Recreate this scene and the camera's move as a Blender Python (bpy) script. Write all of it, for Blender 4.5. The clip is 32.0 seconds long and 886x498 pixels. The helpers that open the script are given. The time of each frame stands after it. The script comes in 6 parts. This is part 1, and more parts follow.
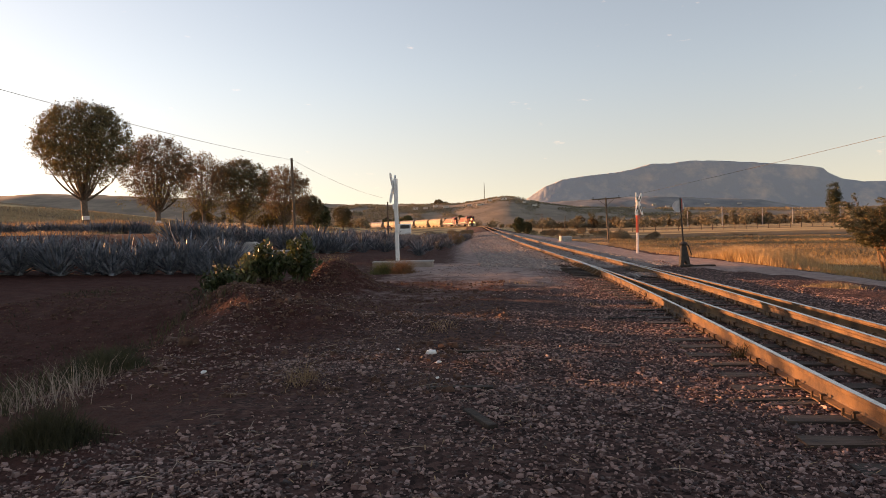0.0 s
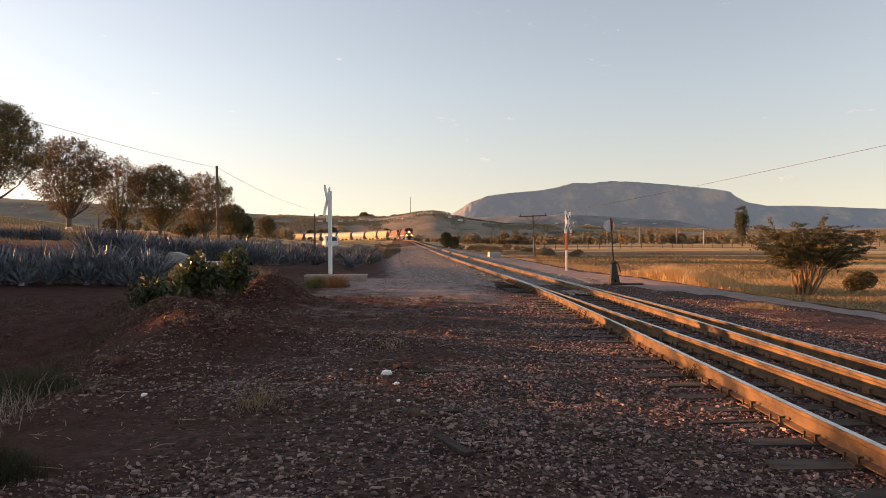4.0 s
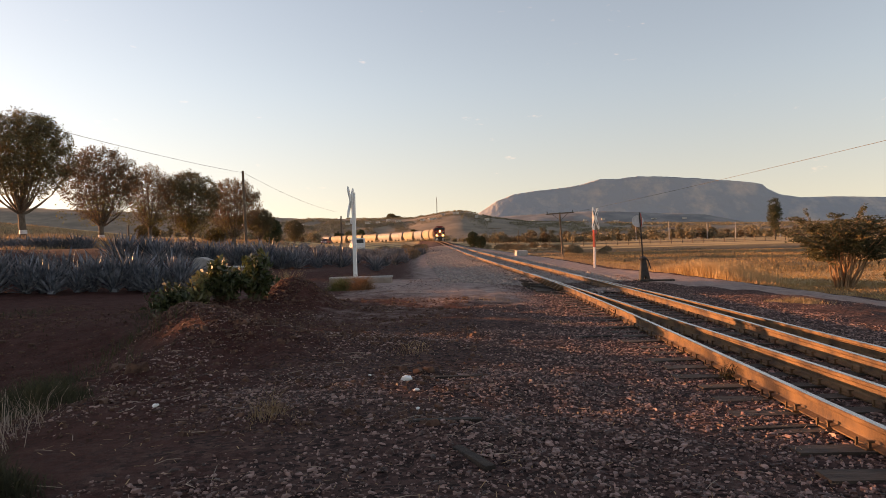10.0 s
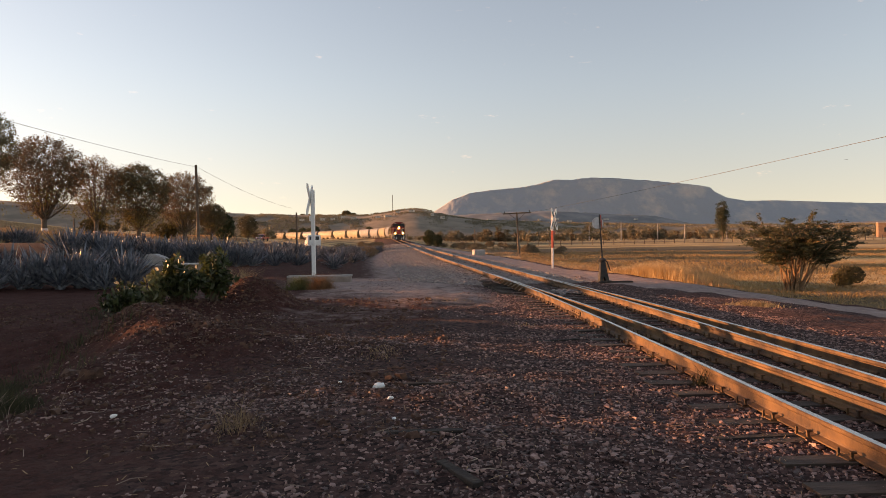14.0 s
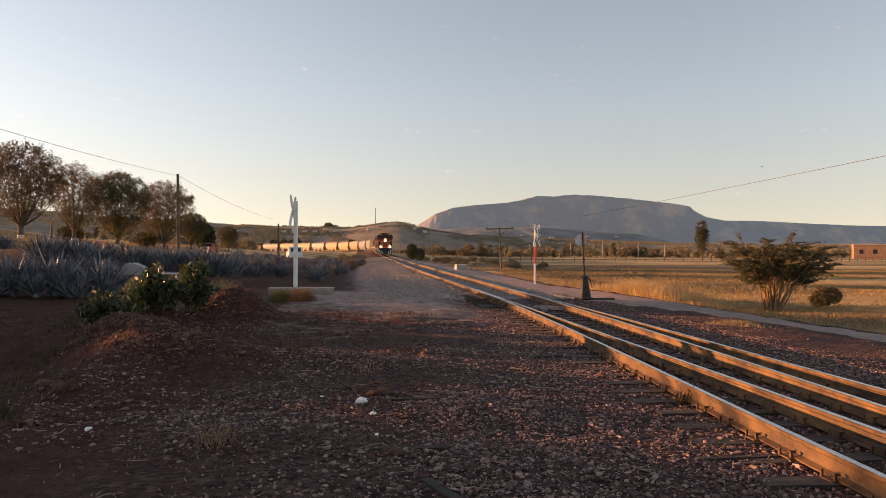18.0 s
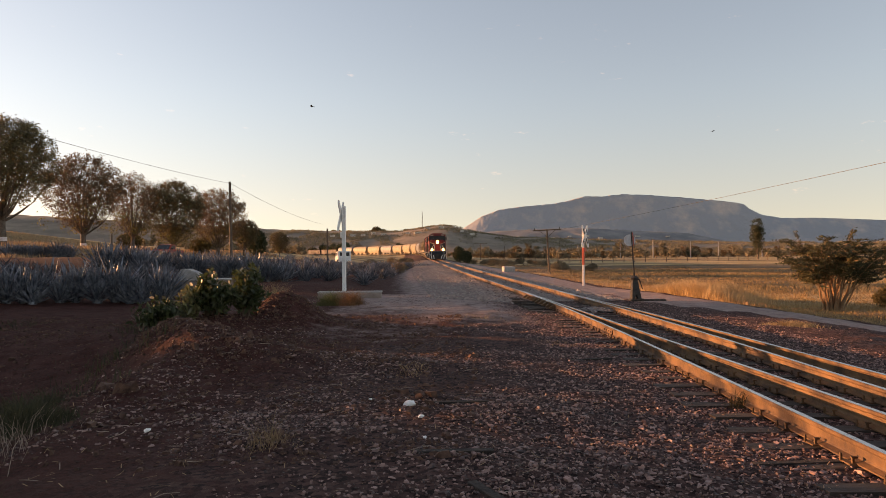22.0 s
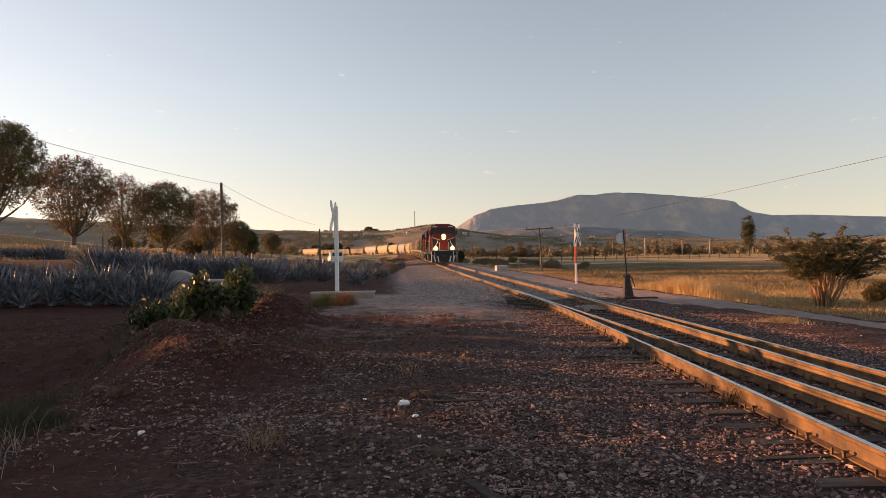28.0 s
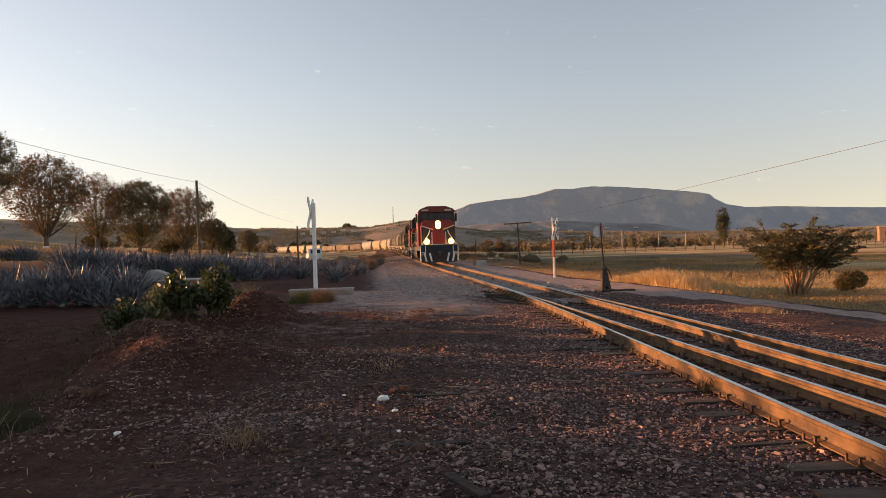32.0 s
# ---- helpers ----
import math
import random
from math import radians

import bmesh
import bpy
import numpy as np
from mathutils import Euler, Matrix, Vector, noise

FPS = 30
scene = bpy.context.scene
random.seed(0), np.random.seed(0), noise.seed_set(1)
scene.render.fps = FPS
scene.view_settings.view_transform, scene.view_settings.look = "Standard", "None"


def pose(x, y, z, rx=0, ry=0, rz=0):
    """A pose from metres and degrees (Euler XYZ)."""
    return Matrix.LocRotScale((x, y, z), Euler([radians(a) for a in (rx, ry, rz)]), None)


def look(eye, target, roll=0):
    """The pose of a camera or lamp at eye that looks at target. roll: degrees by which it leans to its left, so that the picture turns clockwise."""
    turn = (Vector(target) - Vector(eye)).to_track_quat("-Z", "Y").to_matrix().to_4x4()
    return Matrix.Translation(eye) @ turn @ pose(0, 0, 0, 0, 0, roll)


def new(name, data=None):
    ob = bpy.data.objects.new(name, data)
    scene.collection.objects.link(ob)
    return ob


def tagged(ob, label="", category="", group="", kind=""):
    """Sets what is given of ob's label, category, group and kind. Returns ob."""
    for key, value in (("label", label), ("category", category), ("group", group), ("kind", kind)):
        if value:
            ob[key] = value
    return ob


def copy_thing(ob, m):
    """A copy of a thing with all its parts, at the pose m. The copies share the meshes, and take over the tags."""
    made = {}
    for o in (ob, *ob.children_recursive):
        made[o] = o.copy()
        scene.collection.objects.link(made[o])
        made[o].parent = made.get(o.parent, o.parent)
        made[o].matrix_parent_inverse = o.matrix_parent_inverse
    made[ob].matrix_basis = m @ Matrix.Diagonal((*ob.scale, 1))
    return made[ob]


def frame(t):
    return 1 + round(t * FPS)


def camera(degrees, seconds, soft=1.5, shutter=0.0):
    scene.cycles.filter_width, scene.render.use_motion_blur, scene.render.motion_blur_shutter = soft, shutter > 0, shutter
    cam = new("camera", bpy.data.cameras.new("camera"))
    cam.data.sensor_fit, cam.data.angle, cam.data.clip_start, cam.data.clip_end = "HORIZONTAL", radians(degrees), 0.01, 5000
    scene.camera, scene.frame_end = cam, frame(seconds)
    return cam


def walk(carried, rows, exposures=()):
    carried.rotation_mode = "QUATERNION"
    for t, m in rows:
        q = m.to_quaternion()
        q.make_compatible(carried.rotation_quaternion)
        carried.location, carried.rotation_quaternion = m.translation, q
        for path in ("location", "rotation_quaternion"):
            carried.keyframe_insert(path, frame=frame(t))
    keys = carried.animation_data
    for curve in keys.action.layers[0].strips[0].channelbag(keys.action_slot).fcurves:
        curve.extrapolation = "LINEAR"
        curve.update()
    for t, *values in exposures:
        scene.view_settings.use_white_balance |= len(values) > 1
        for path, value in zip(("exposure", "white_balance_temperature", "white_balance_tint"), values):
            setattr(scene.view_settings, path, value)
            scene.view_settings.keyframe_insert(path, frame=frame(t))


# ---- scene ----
cam = camera(66.0, 32.0, soft=0.6)
PATH = [
    (0.0, pose(0.520, -0.720, 1.408, 88.373, 1.519, 5.161)),
    (0.5, pose(0.459, -0.651, 1.411, 88.924, 1.596, 4.254)),
    (1.0, pose(0.342, -0.575, 1.438, 88.695, 1.660, 1.937)),
    (1.5, pose(0.208, -0.534, 1.440, 88.097, 1.555, -0.013)),
    (2.0, pose(0.133, -0.527, 1.436, 88.180, 1.398, -0.614)),
    (2.5, pose(0.145, -0.573, 1.447, 88.604, 1.075, -0.459)),
    (3.0, pose(0.148, -0.546, 1.448, 89.254, 0.389, -0.729)),
    (3.5, pose(0.142, -0.558, 1.453, 89.506, 0.323, -1.074)),
    (5.5, pose(0.143, -0.505, 1.447, 88.676, -0.005, -0.907)),
    (6.0, pose(0.148, -0.506, 1.452, 88.514, 0.008, -0.060)),
    (6.5, pose(0.159, -0.542, 1.452, 89.122, 0.865, 0.776)),
    (7.0, pose(0.179, -0.520, 1.453, 88.964, 1.145, 1.903)),
    (7.5, pose(0.201, -0.457, 1.445, 88.705, 1.161, 3.483)),
    (8.0, pose(0.167, -0.393, 1.451, 89.380, 1.167, 2.372)),
    (8.5, pose(0.095, -0.317, 1.442, 89.587, 0.697, 1.881)),
    (9.0, pose(0.107, -0.338, 1.449, 89.161, 1.119, 1.367)),
    (9.5, pose(0.163, -0.267, 1.454, 90.501, 0.700, 1.158)),
    (10.0, pose(0.231, -0.236, 1.441, 89.459, 1.560, 1.178)),
    (10.5, pose(0.214, -0.209, 1.454, 89.094, 0.401, 0.634)),
    (11.0, pose(0.127, -0.154, 1.475, 89.946, 1.174, -0.840)),
    (11.5, pose(0.054, -0.126, 1.486, 90.090, 1.613, -3.251)),
    (12.0, pose(0.069, -0.085, 1.503, 89.559, 1.517, -3.118)),
    (12.5, pose(0.094, -0.071, 1.506, 89.096, 0.598, -2.062)),
    (13.0, pose(0.052, -0.040, 1.500, 89.448, 0.991, -2.762)),
    (13.5, pose(0.028, -0.042, 1.499, 89.201, 0.916, -2.637)),
    (15.5, pose(0.023, 0.001, 1.497, 89.725, 0.588, -2.412)),
    (16.0, pose(0.015, -0.003, 1.496, 90.116, 0.453, -1.542)),
    (16.5, pose(0.010, 0.001, 1.500, 90.251, 0.640, -0.761)),
    (17.0, pose(0.013, -0.007, 1.506, 90.782, -0.242, -3.163)),
    (17.5, pose(0.011, 0.006, 1.501, 90.446, -0.390, -4.156)),
    (18.0, pose(-0.011, 0.007, 1.502, 90.390, -0.208, -4.078)),
    (18.5, pose(-0.022, 0.011, 1.499, 89.736, -0.941, -1.087)),
    (19.0, pose(-0.000, 0.000, 1.500, 90.100, -0.000, -0.000)),
    (19.5, pose(0.002, -0.000, 1.499, 90.245, -0.118, -0.066)),
    (20.0, pose(-0.001, -0.009, 1.507, 90.639, 0.321, 0.290)),
    (20.5, pose(0.000, -0.012, 1.511, 90.907, 0.248, 0.437)),
    (21.0, pose(0.001, -0.022, 1.507, 91.386, 0.311, 0.345)),
    (21.5, pose(0.003, -0.015, 1.508, 90.902, 0.480, 0.006)),
    (22.0, pose(0.006, -0.010, 1.508, 90.619, 0.553, -0.106)),
    (22.5, pose(0.007, -0.014, 1.505, 90.728, 0.635, -0.109)),
    (23.0, pose(0.001, -0.019, 1.508, 90.985, 0.445, -0.072)),
    (23.5, pose(0.001, -0.020, 1.508, 91.219, 0.344, 0.122)),
    (24.0, pose(0.000, -0.022, 1.511, 91.301, 0.221, 0.106)),
    (24.5, pose(-0.001, -0.033, 1.515, 91.863, 1.009, 0.468)),
    (25.0, pose(0.007, -0.027, 1.513, 91.917, 1.240, 0.414)),
    (25.5, pose(0.008, -0.035, 1.517, 91.682, 1.080, 0.287)),
    (26.0, pose(0.008, -0.022, 1.511, 91.478, 1.129, -0.117)),
    (26.5, pose(0.001, -0.022, 1.508, 91.245, 1.015, -0.511)),
    (28.5, pose(0.001, -0.022, 1.508, 90.495, 0.966, -0.843)),
    (29.0, pose(-0.000, -0.015, 1.507, 90.771, 1.000, -1.081)),
    (29.5, pose(0.010, -0.022, 1.508, 90.914, 1.343, -1.307)),
    (30.0, pose(0.010, -0.025, 1.509, 91.179, 1.540, -1.411)),
    (30.5, pose(0.015, -0.024, 1.508, 91.012, 1.952, -1.715)),
    (31.0, pose(0.021, -0.028, 1.509, 90.893, 1.862, -1.761)),
    (31.5, pose(0.016, -0.030, 1.501, 90.708, 1.871, -2.239)),
    (32.0, pose(0.017, -0.031, 1.498, 90.157, 1.774, -2.489)),
]
walk(cam, PATH, [(0.0, 1.4, 11300, 30.5), (1.2, 1.4, 11300, 30.5), (2.2, 1.5, 11300, 30.5), (5.0, 1.45, 11300, 30.5), (10.0, 1.38, 11300, 30.5), (17.0, 1.32, 11300, 30.5), (32.0, 1.31, 11300, 30.5)])

# ---- light ----
SUN_AZ, SUN_EL = -71.0, 6.5
world = bpy.data.worlds.new("world")
scene.world = world
world.use_nodes = True
wn = world.node_tree.nodes
wl = world.node_tree.links
sky = wn.new("ShaderNodeTexSky")
sky.sky_type = "NISHITA"
sky.sun_disc = False
sky.sun_elevation = radians(SUN_EL)
sky.sun_rotation = radians(SUN_AZ)
sky.altitude = 1400
sky.air_density, sky.dust_density, sky.ozone_density = 1.0, 0.95, 1.9
wn["Background"].inputs["Strength"].default_value = 0.15
# the low haze is even: the lowest sky takes the colour of the sky somewhat above it
sv = wn.new("ShaderNodeTexCoord")
sm = wn.new("ShaderNodeMapping")
sm.inputs["Scale"].default_value, sm.inputs["Location"].default_value = (1.0, 1.0, 0.72), (0.0, 0.0, 0.095)
wl.new(sv.outputs["Generated"], sm.inputs["Vector"])
wl.new(sm.outputs["Vector"], sky.inputs["Vector"])
# thin scattered wisps of cloud
wc = wn.new("ShaderNodeTexCoord")
wm = wn.new("ShaderNodeMapping")
wm.inputs["Scale"].default_value = (13.0, 13.0, 42.0)
wl.new(wc.outputs["Generated"], wm.inputs["Vector"])
wt = wn.new("ShaderNodeTexNoise")
wt.inputs["Scale"].default_value, wt.inputs["Detail"].default_value, wt.inputs["Roughness"].default_value = 1.6, 7.0, 0.62
wl.new(wm.outputs["Vector"], wt.inputs["Vector"])
wr = wn.new("ShaderNodeMapRange")
wr.inputs[1].default_value, wr.inputs[2].default_value, wr.inputs[3].default_value, wr.inputs[4].default_value = 0.67, 0.85, 0.0, 0.26
wl.new(wt.outputs["Fac"], wr.inputs[0])
wx = wn.new("ShaderNodeMix")
wx.data_type = "RGBA"
wx.inputs[7].default_value = (6.2, 5.2, 4.6, 1)
wl.new(wr.outputs[0], wx.inputs[0])
wl.new(sky.outputs["Color"], wx.inputs[6])
# warm dusty haze all along the horizon
hs = wn.new("ShaderNodeSeparateXYZ")
wl.new(wc.outputs["Generated"], hs.inputs[0])
hr = wn.new("ShaderNodeMapRange")
hr.interpolation_type = "SMOOTHSTEP"
hr.inputs[1].default_value, hr.inputs[2].default_value, hr.inputs[3].default_value, hr.inputs[4].default_value = 0.0, 0.24, 1.0, 0.0
wl.new(hs.outputs["Z"], hr.inputs[0])
hm = wn.new("ShaderNodeMix")
hm.data_type, hm.blend_type = "RGBA", "MULTIPLY"
hm.inputs[7].default_value = (1.0, 0.84, 0.755, 1)
wl.new(hr.outputs[0], hm.inputs[0])
wl.new(wx.outputs[2], hm.inputs[6])
wl.new(hm.outputs[2], wn["Background"].inputs["Color"])

sun_data = bpy.data.lights.new("sun", "SUN")
sun_data.energy, sun_data.angle, sun_data.color = 4.3, radians(0.6), (1.0, 0.62, 0.38)
sun = new("sun", sun_data)
SUN_DIR = Vector((math.sin(radians(SUN_AZ)) * math.cos(radians(SUN_EL)), math.cos(radians(SUN_AZ)) * math.cos(radians(SUN_EL)), math.sin(radians(SUN_EL))))
sun.matrix_world = look(SUN_DIR * 100, (0, 0, 0))


# ---- materials ----
def material(name, base, rough=0.8, metal=0.0, second=None, scale=4.0, detail=6.0, bump=0.0, bump_scale=40.0, spread=0.0, glow=None, glow_strength=0.0, coords="Object", mix=(0.35, 0.65), trans=0.0, pale=None):
    """A node material: two colours mixed by coarse noise, a fine grain, a bump and a spread of value from piece to piece."""
    m = bpy.data.materials.new(name)
    m.use_nodes = True
    n, l = m.node_tree.nodes, m.node_tree.links
    b = n["Principled BSDF"]
    b.inputs["Roughness"].default_value, b.inputs["Metallic"].default_value = rough, metal
    b.inputs["Base Color"].default_value = (*base, 1)
    tc = n.new("ShaderNodeTexCoord")
    out = None
    if second:
        tex = n.new("ShaderNodeTexNoise")
        tex.inputs["Scale"].default_value, tex.inputs["Detail"].default_value, tex.inputs["Roughness"].default_value = scale, detail, 0.65
        l.new(tc.outputs[coords], tex.inputs["Vector"])
        ramp = n.new("ShaderNodeMapRange")
        ramp.inputs[1].default_value, ramp.inputs[2].default_value = mix
        l.new(tex.outputs["Fac"], ramp.inputs[0])
        mx = n.new("ShaderNodeMix")
        mx.data_type = "RGBA"
        mx.inputs[6].default_value, mx.inputs[7].default_value = (*base, 1), (*second, 1)
        l.new(ramp.outputs[0], mx.inputs[0])
        out = mx.outputs[2]
    if spread:
        geo = n.new("ShaderNodeNewGeometry")
        info = n.new("ShaderNodeObjectInfo")
        add = n.new("ShaderNodeMath")
        l.new(geo.outputs["Random Per Island"], add.inputs[0])
        l.new(info.outputs["Random"], add.inputs[1])
        rng = n.new("ShaderNodeMapRange")
        rng.inputs[1].default_value, rng.inputs[2].default_value = 0.0, 2.0
        rng.inputs[3].default_value, rng.inputs[4].default_value = 1 - spread, 1 + spread
        l.new(add.outputs[0], rng.inputs[0])
        hsv = n.new("ShaderNodeHueSaturation")
        hsv.inputs["Color"].default_value = (*base, 1)
        if out:
            l.new(out, hsv.inputs["Color"])
        l.new(rng.outputs[0], hsv.inputs["Value"])
        out = hsv.outputs["Color"]
        if pale:
            # a random share of pieces goes paler, for the contrast light gives their facets
            few = n.new("ShaderNodeMapRange")
            few.inputs[1].default_value, few.inputs[2].default_value, few.inputs[4].default_value = 0.45, 1.0, 0.85
            l.new(geo.outputs["Random Per Island"], few.inputs[0])
            px = n.new("ShaderNodeMix")
            px.data_type = "RGBA"
            px.inputs[7].default_value = (*pale, 1)
            l.new(few.outputs[0], px.inputs[0])
            l.new(out, px.inputs[6])
            out = px.outputs[2]
    if out:
        l.new(out, b.inputs["Base Color"])
    if bump:
        tex = n.new("ShaderNodeTexNoise")
        tex.inputs["Scale"].default_value, tex.inputs["Detail"].default_value = bump_scale, 5
        l.new(tc.outputs[coords], tex.inputs["Vector"])
        bp = n.new("ShaderNodeBump")
        bp.inputs["Strength"].default_value, bp.inputs["Distance"].default_value = bump, 0.6 / bump_scale
        l.new(tex.outputs["Fac"], bp.inputs["Height"])
        l.new(bp.outputs["Normal"], b.inputs["Normal"])
    if glow:
        b.inputs["Emission Color"].default_value, b.inputs["Emission Strength"].default_value = (*glow, 1), glow_strength
    if trans:
        t = n.new("ShaderNodeBsdfTranslucent")
        if out:
            l.new(out, t.inputs["Color"])
        else:
            t.inputs["Color"].default_value = (*base, 1)
        ms = n.new("ShaderNodeMixShader")
        ms.inputs[0].default_value = trans
        l.new(b.outputs[0], ms.inputs[1])
        l.new(t.outputs[0], ms.inputs[2])
        l.new(ms.outputs[0], n["Material Output"].inputs["Surface"])
    return m


def ground_material():
    """Bare red soil, crushed stone, pale packed dirt and dry grass, spread by the ground's own cover attribute."""
    m = bpy.data.materials.new("ground")
    m.use_nodes = True
    n, l = m.node_tree.nodes, m.node_tree.links
    b = n["Principled BSDF"]
    b.inputs["Roughness"].default_value = 0.95
    b.inputs["Specular IOR Level"].default_value = 0.15
    tc = n.new("ShaderNodeTexCoord")
    att = n.new("ShaderNodeAttribute")
    att.attribute_name = "cover"
    sep = n.new("ShaderNodeSeparateColor")
    l.new(att.outputs["Color"], sep.inputs[0])

    def noise_of(scale, detail=5.0):
        t = n.new("ShaderNodeTexNoise")
        t.inputs["Scale"].default_value, t.inputs["Detail"].default_value, t.inputs["Roughness"].default_value = scale, detail, 0.7
        l.new(tc.outputs["Object"], t.inputs["Vector"])
        return t.outputs["Fac"]

    def blend(fac, a, c):
        mx = n.new("ShaderNodeMix")
        mx.data_type = "RGBA"
        for k, v in ((6, a), (7, c)):
            if isinstance(v, tuple):
                mx.inputs[k].default_value = (*v, 1)
            else:
                l.new(v, mx.inputs[k])
        l.new(fac, mx.inputs[0])
        return mx.outputs[2]

    def ranged(v, lo, hi, a=0.0, c=1.0):
        r = n.new("ShaderNodeMapRange")
        r.inputs[1].default_value, r.inputs[2].default_value, r.inputs[3].default_value, r.inputs[4].default_value = lo, hi, a, c
        l.new(v, r.inputs[0])
        return r.outputs[0]

    def mask(channel, scale, soft):
        a = n.new("ShaderNodeMath")
        a.operation = "MULTIPLY_ADD"
        a.inputs[1].default_value, a.inputs[2].default_value = soft, -soft / 2
        l.new(noise_of(scale), a.inputs[0])
        s = n.new("ShaderNodeMath")
        l.new(channel, s.inputs[0])
        l.new(a.outputs[0], s.inputs[1])
        return ranged(s.outputs[0], 0.35, 0.65)

    fine, coarse, broad = noise_of(26.0), noise_of(3.0), noise_of(0.06, 8.0)
    soil = blend(ranged(fine, 0.3, 0.7), (0.028, 0.008, 0.006), (0.09, 0.029, 0.021))
    soil = blend(ranged(coarse, 0.45, 0.75), soil, (0.1, 0.038, 0.03))
    vor = n.new("ShaderNodeTexVoronoi")
    vor.inputs["Scale"].default_value = 22.0
    l.new(tc.outputs["Object"], vor.inputs["Vector"])
    sc = n.new("ShaderNodeSeparateColor")
    l.new(vor.outputs["Color"], sc.inputs[0])
    stone = blend(ranged(sc.outputs[0], 0, 1), (0.018, 0.0072, 0.006), (0.12, 0.06, 0.051))
    pale = blend(ranged(coarse, 0.3, 0.7), (0.21, 0.14, 0.122), (0.38, 0.275, 0.245))
    grass = blend(ranged(noise_of(1.3, 8.0), 0.3, 0.7), (0.4, 0.245, 0.115), (0.6, 0.4, 0.19))
    mp = n.new("ShaderNodeMapping")
    mp.inputs["Scale"].default_value = (0.012, 0.07, 0.05)
    l.new(tc.outputs["Object"], mp.inputs["Vector"])
    streak = n.new("ShaderNodeTexNoise")
    streak.inputs["Scale"].default_value, streak.inputs["Detail"].default_value = 1.0, 7
    l.new(mp.outputs["Vector"], streak.inputs["Vector"])
    grass = blend(ranged(streak.outputs["Fac"], 0.45, 0.6), grass, (0.12, 0.076, 0.042))
    grass = blend(ranged(broad, 0.5, 0.68), grass, (0.2, 0.14, 0.06))
    grass = blend(mask(att.outputs["Alpha"], 0.25, 0.9), grass, (0.13, 0.088, 0.05))
    col = blend(mask(sep.outputs[0], 5.0, 1.2), soil, stone)
    col = blend(mask(sep.outputs[2], 2.0, 0.8), col, pale)
    col = blend(mask(sep.outputs[1], 0.9, 0.9), col, grass)
    l.new(col, b.inputs["Base Color"])
    bp = n.new("ShaderNodeBump")
    bp.inputs["Strength"].default_value, bp.inputs["Distance"].default_value = 0.9, 0.035
    l.new(fine, bp.inputs["Height"])
    l.new(bp.outputs["Normal"], b.inputs["Normal"])
    return m


GROUND = ground_material()
RUST = material("rusty_rail", (0.04, 0.018, 0.009), 0.7, 0.1, second=(0.16, 0.082, 0.034), scale=2.6, detail=9, mix=(0.38, 0.6), bump=0.4, bump_scale=60)
RAILTOP = material("polished_rail", (0.5, 0.47, 0.46), 0.26, 0.95, second=(0.22, 0.15, 0.11), scale=5, mix=(0.5, 0.8))
TIE = material("creosoted_wood", (0.024, 0.016, 0.013), 0.9, second=(0.075, 0.05, 0.037), scale=9, bump=0.7, bump_scale=40, spread=0.35)
ROTTEN = material("rotten_dark_wood", (0.014, 0.009, 0.007), 0.95, second=(0.045, 0.028, 0.02), scale=9, bump=0.7, bump_scale=40)
BALLAST = material("pale_ballast_stone", (0.17, 0.14, 0.13), 0.9, second=(0.33, 0.27, 0.245), scale=9, spread=0.5)
STONE = material("crushed_stone", (0.06, 0.023, 0.019), 0.6, second=(0.37, 0.18, 0.148), scale=16, mix=(0.4, 0.75), spread=0.8, pale=(0.38, 0.225, 0.19))
BARK = material("grey_bark", (0.085, 0.058, 0.042), 0.95, second=(0.16, 0.115, 0.085), scale=5, bump=0.8, bump_scale=25)
LEAF_OLIVE = material("olive_leaves", (0.072, 0.06, 0.026), 0.7, second=(0.145, 0.11, 0.046), scale=0.9, spread=0.5, trans=0.25)
LEAF_BROWN = material("rusty_leaves", (0.1, 0.06, 0.03), 0.75, second=(0.17, 0.105, 0.052), scale=0.9, spread=0.45, trans=0.25)
LEAF_THORN = material("feathery_thorn_leaves", (0.05, 0.05, 0.022), 0.7, second=(0.13, 0.11, 0.045), scale=1.2, spread=0.5, trans=0.25)
LEAF_FAR = material("dusty_far_leaves", (0.13, 0.115, 0.076), 0.9, second=(0.26, 0.205, 0.13), scale=0.3, spread=0.35, trans=0.2)
LEAF_SCRUB = material("grey_brown_scrub", (0.17, 0.13, 0.085), 0.9, second=(0.28, 0.205, 0.125), scale=1.2, spread=0.4, trans=0.2)
VERGE_BROWN = material("brown_dry_grass", (0.28, 0.17, 0.1), 0.9, second=(0.42, 0.265, 0.145), scale=1.5, spread=0.35, trans=0.2)
LEAF_DARK = material("dark_green_leaves", (0.035, 0.05, 0.018), 0.6, second=(0.075, 0.075, 0.03), scale=2.0, spread=0.4, trans=0.25)
LEAF_SHRUB = material("glossy_shrub_leaves", (0.026, 0.045, 0.015), 0.42, second=(0.075, 0.085, 0.03), scale=4.0, spread=0.4, trans=0.3)
# Lit copy of the shrub leaves: the sun on them is in the colour.
LEAF_SUNLIT = material("sunlit_shrub_leaves", (0.12, 0.13, 0.05), 0.4, second=(0.24, 0.22, 0.1), scale=4.0, spread=0.4, trans=0.3)
# Orange sunlight on the thorn bush's stems is put into this bark colour.
STEM = material("sunlit_stem_bark", (0.2, 0.11, 0.06), 0.85, second=(0.34, 0.2, 0.11), scale=6, bump=0.4)
SOIL = material("red_brown_soil", (0.04, 0.0165, 0.01), 0.95, second=(0.12, 0.056, 0.037), scale=12, spread=0.5)
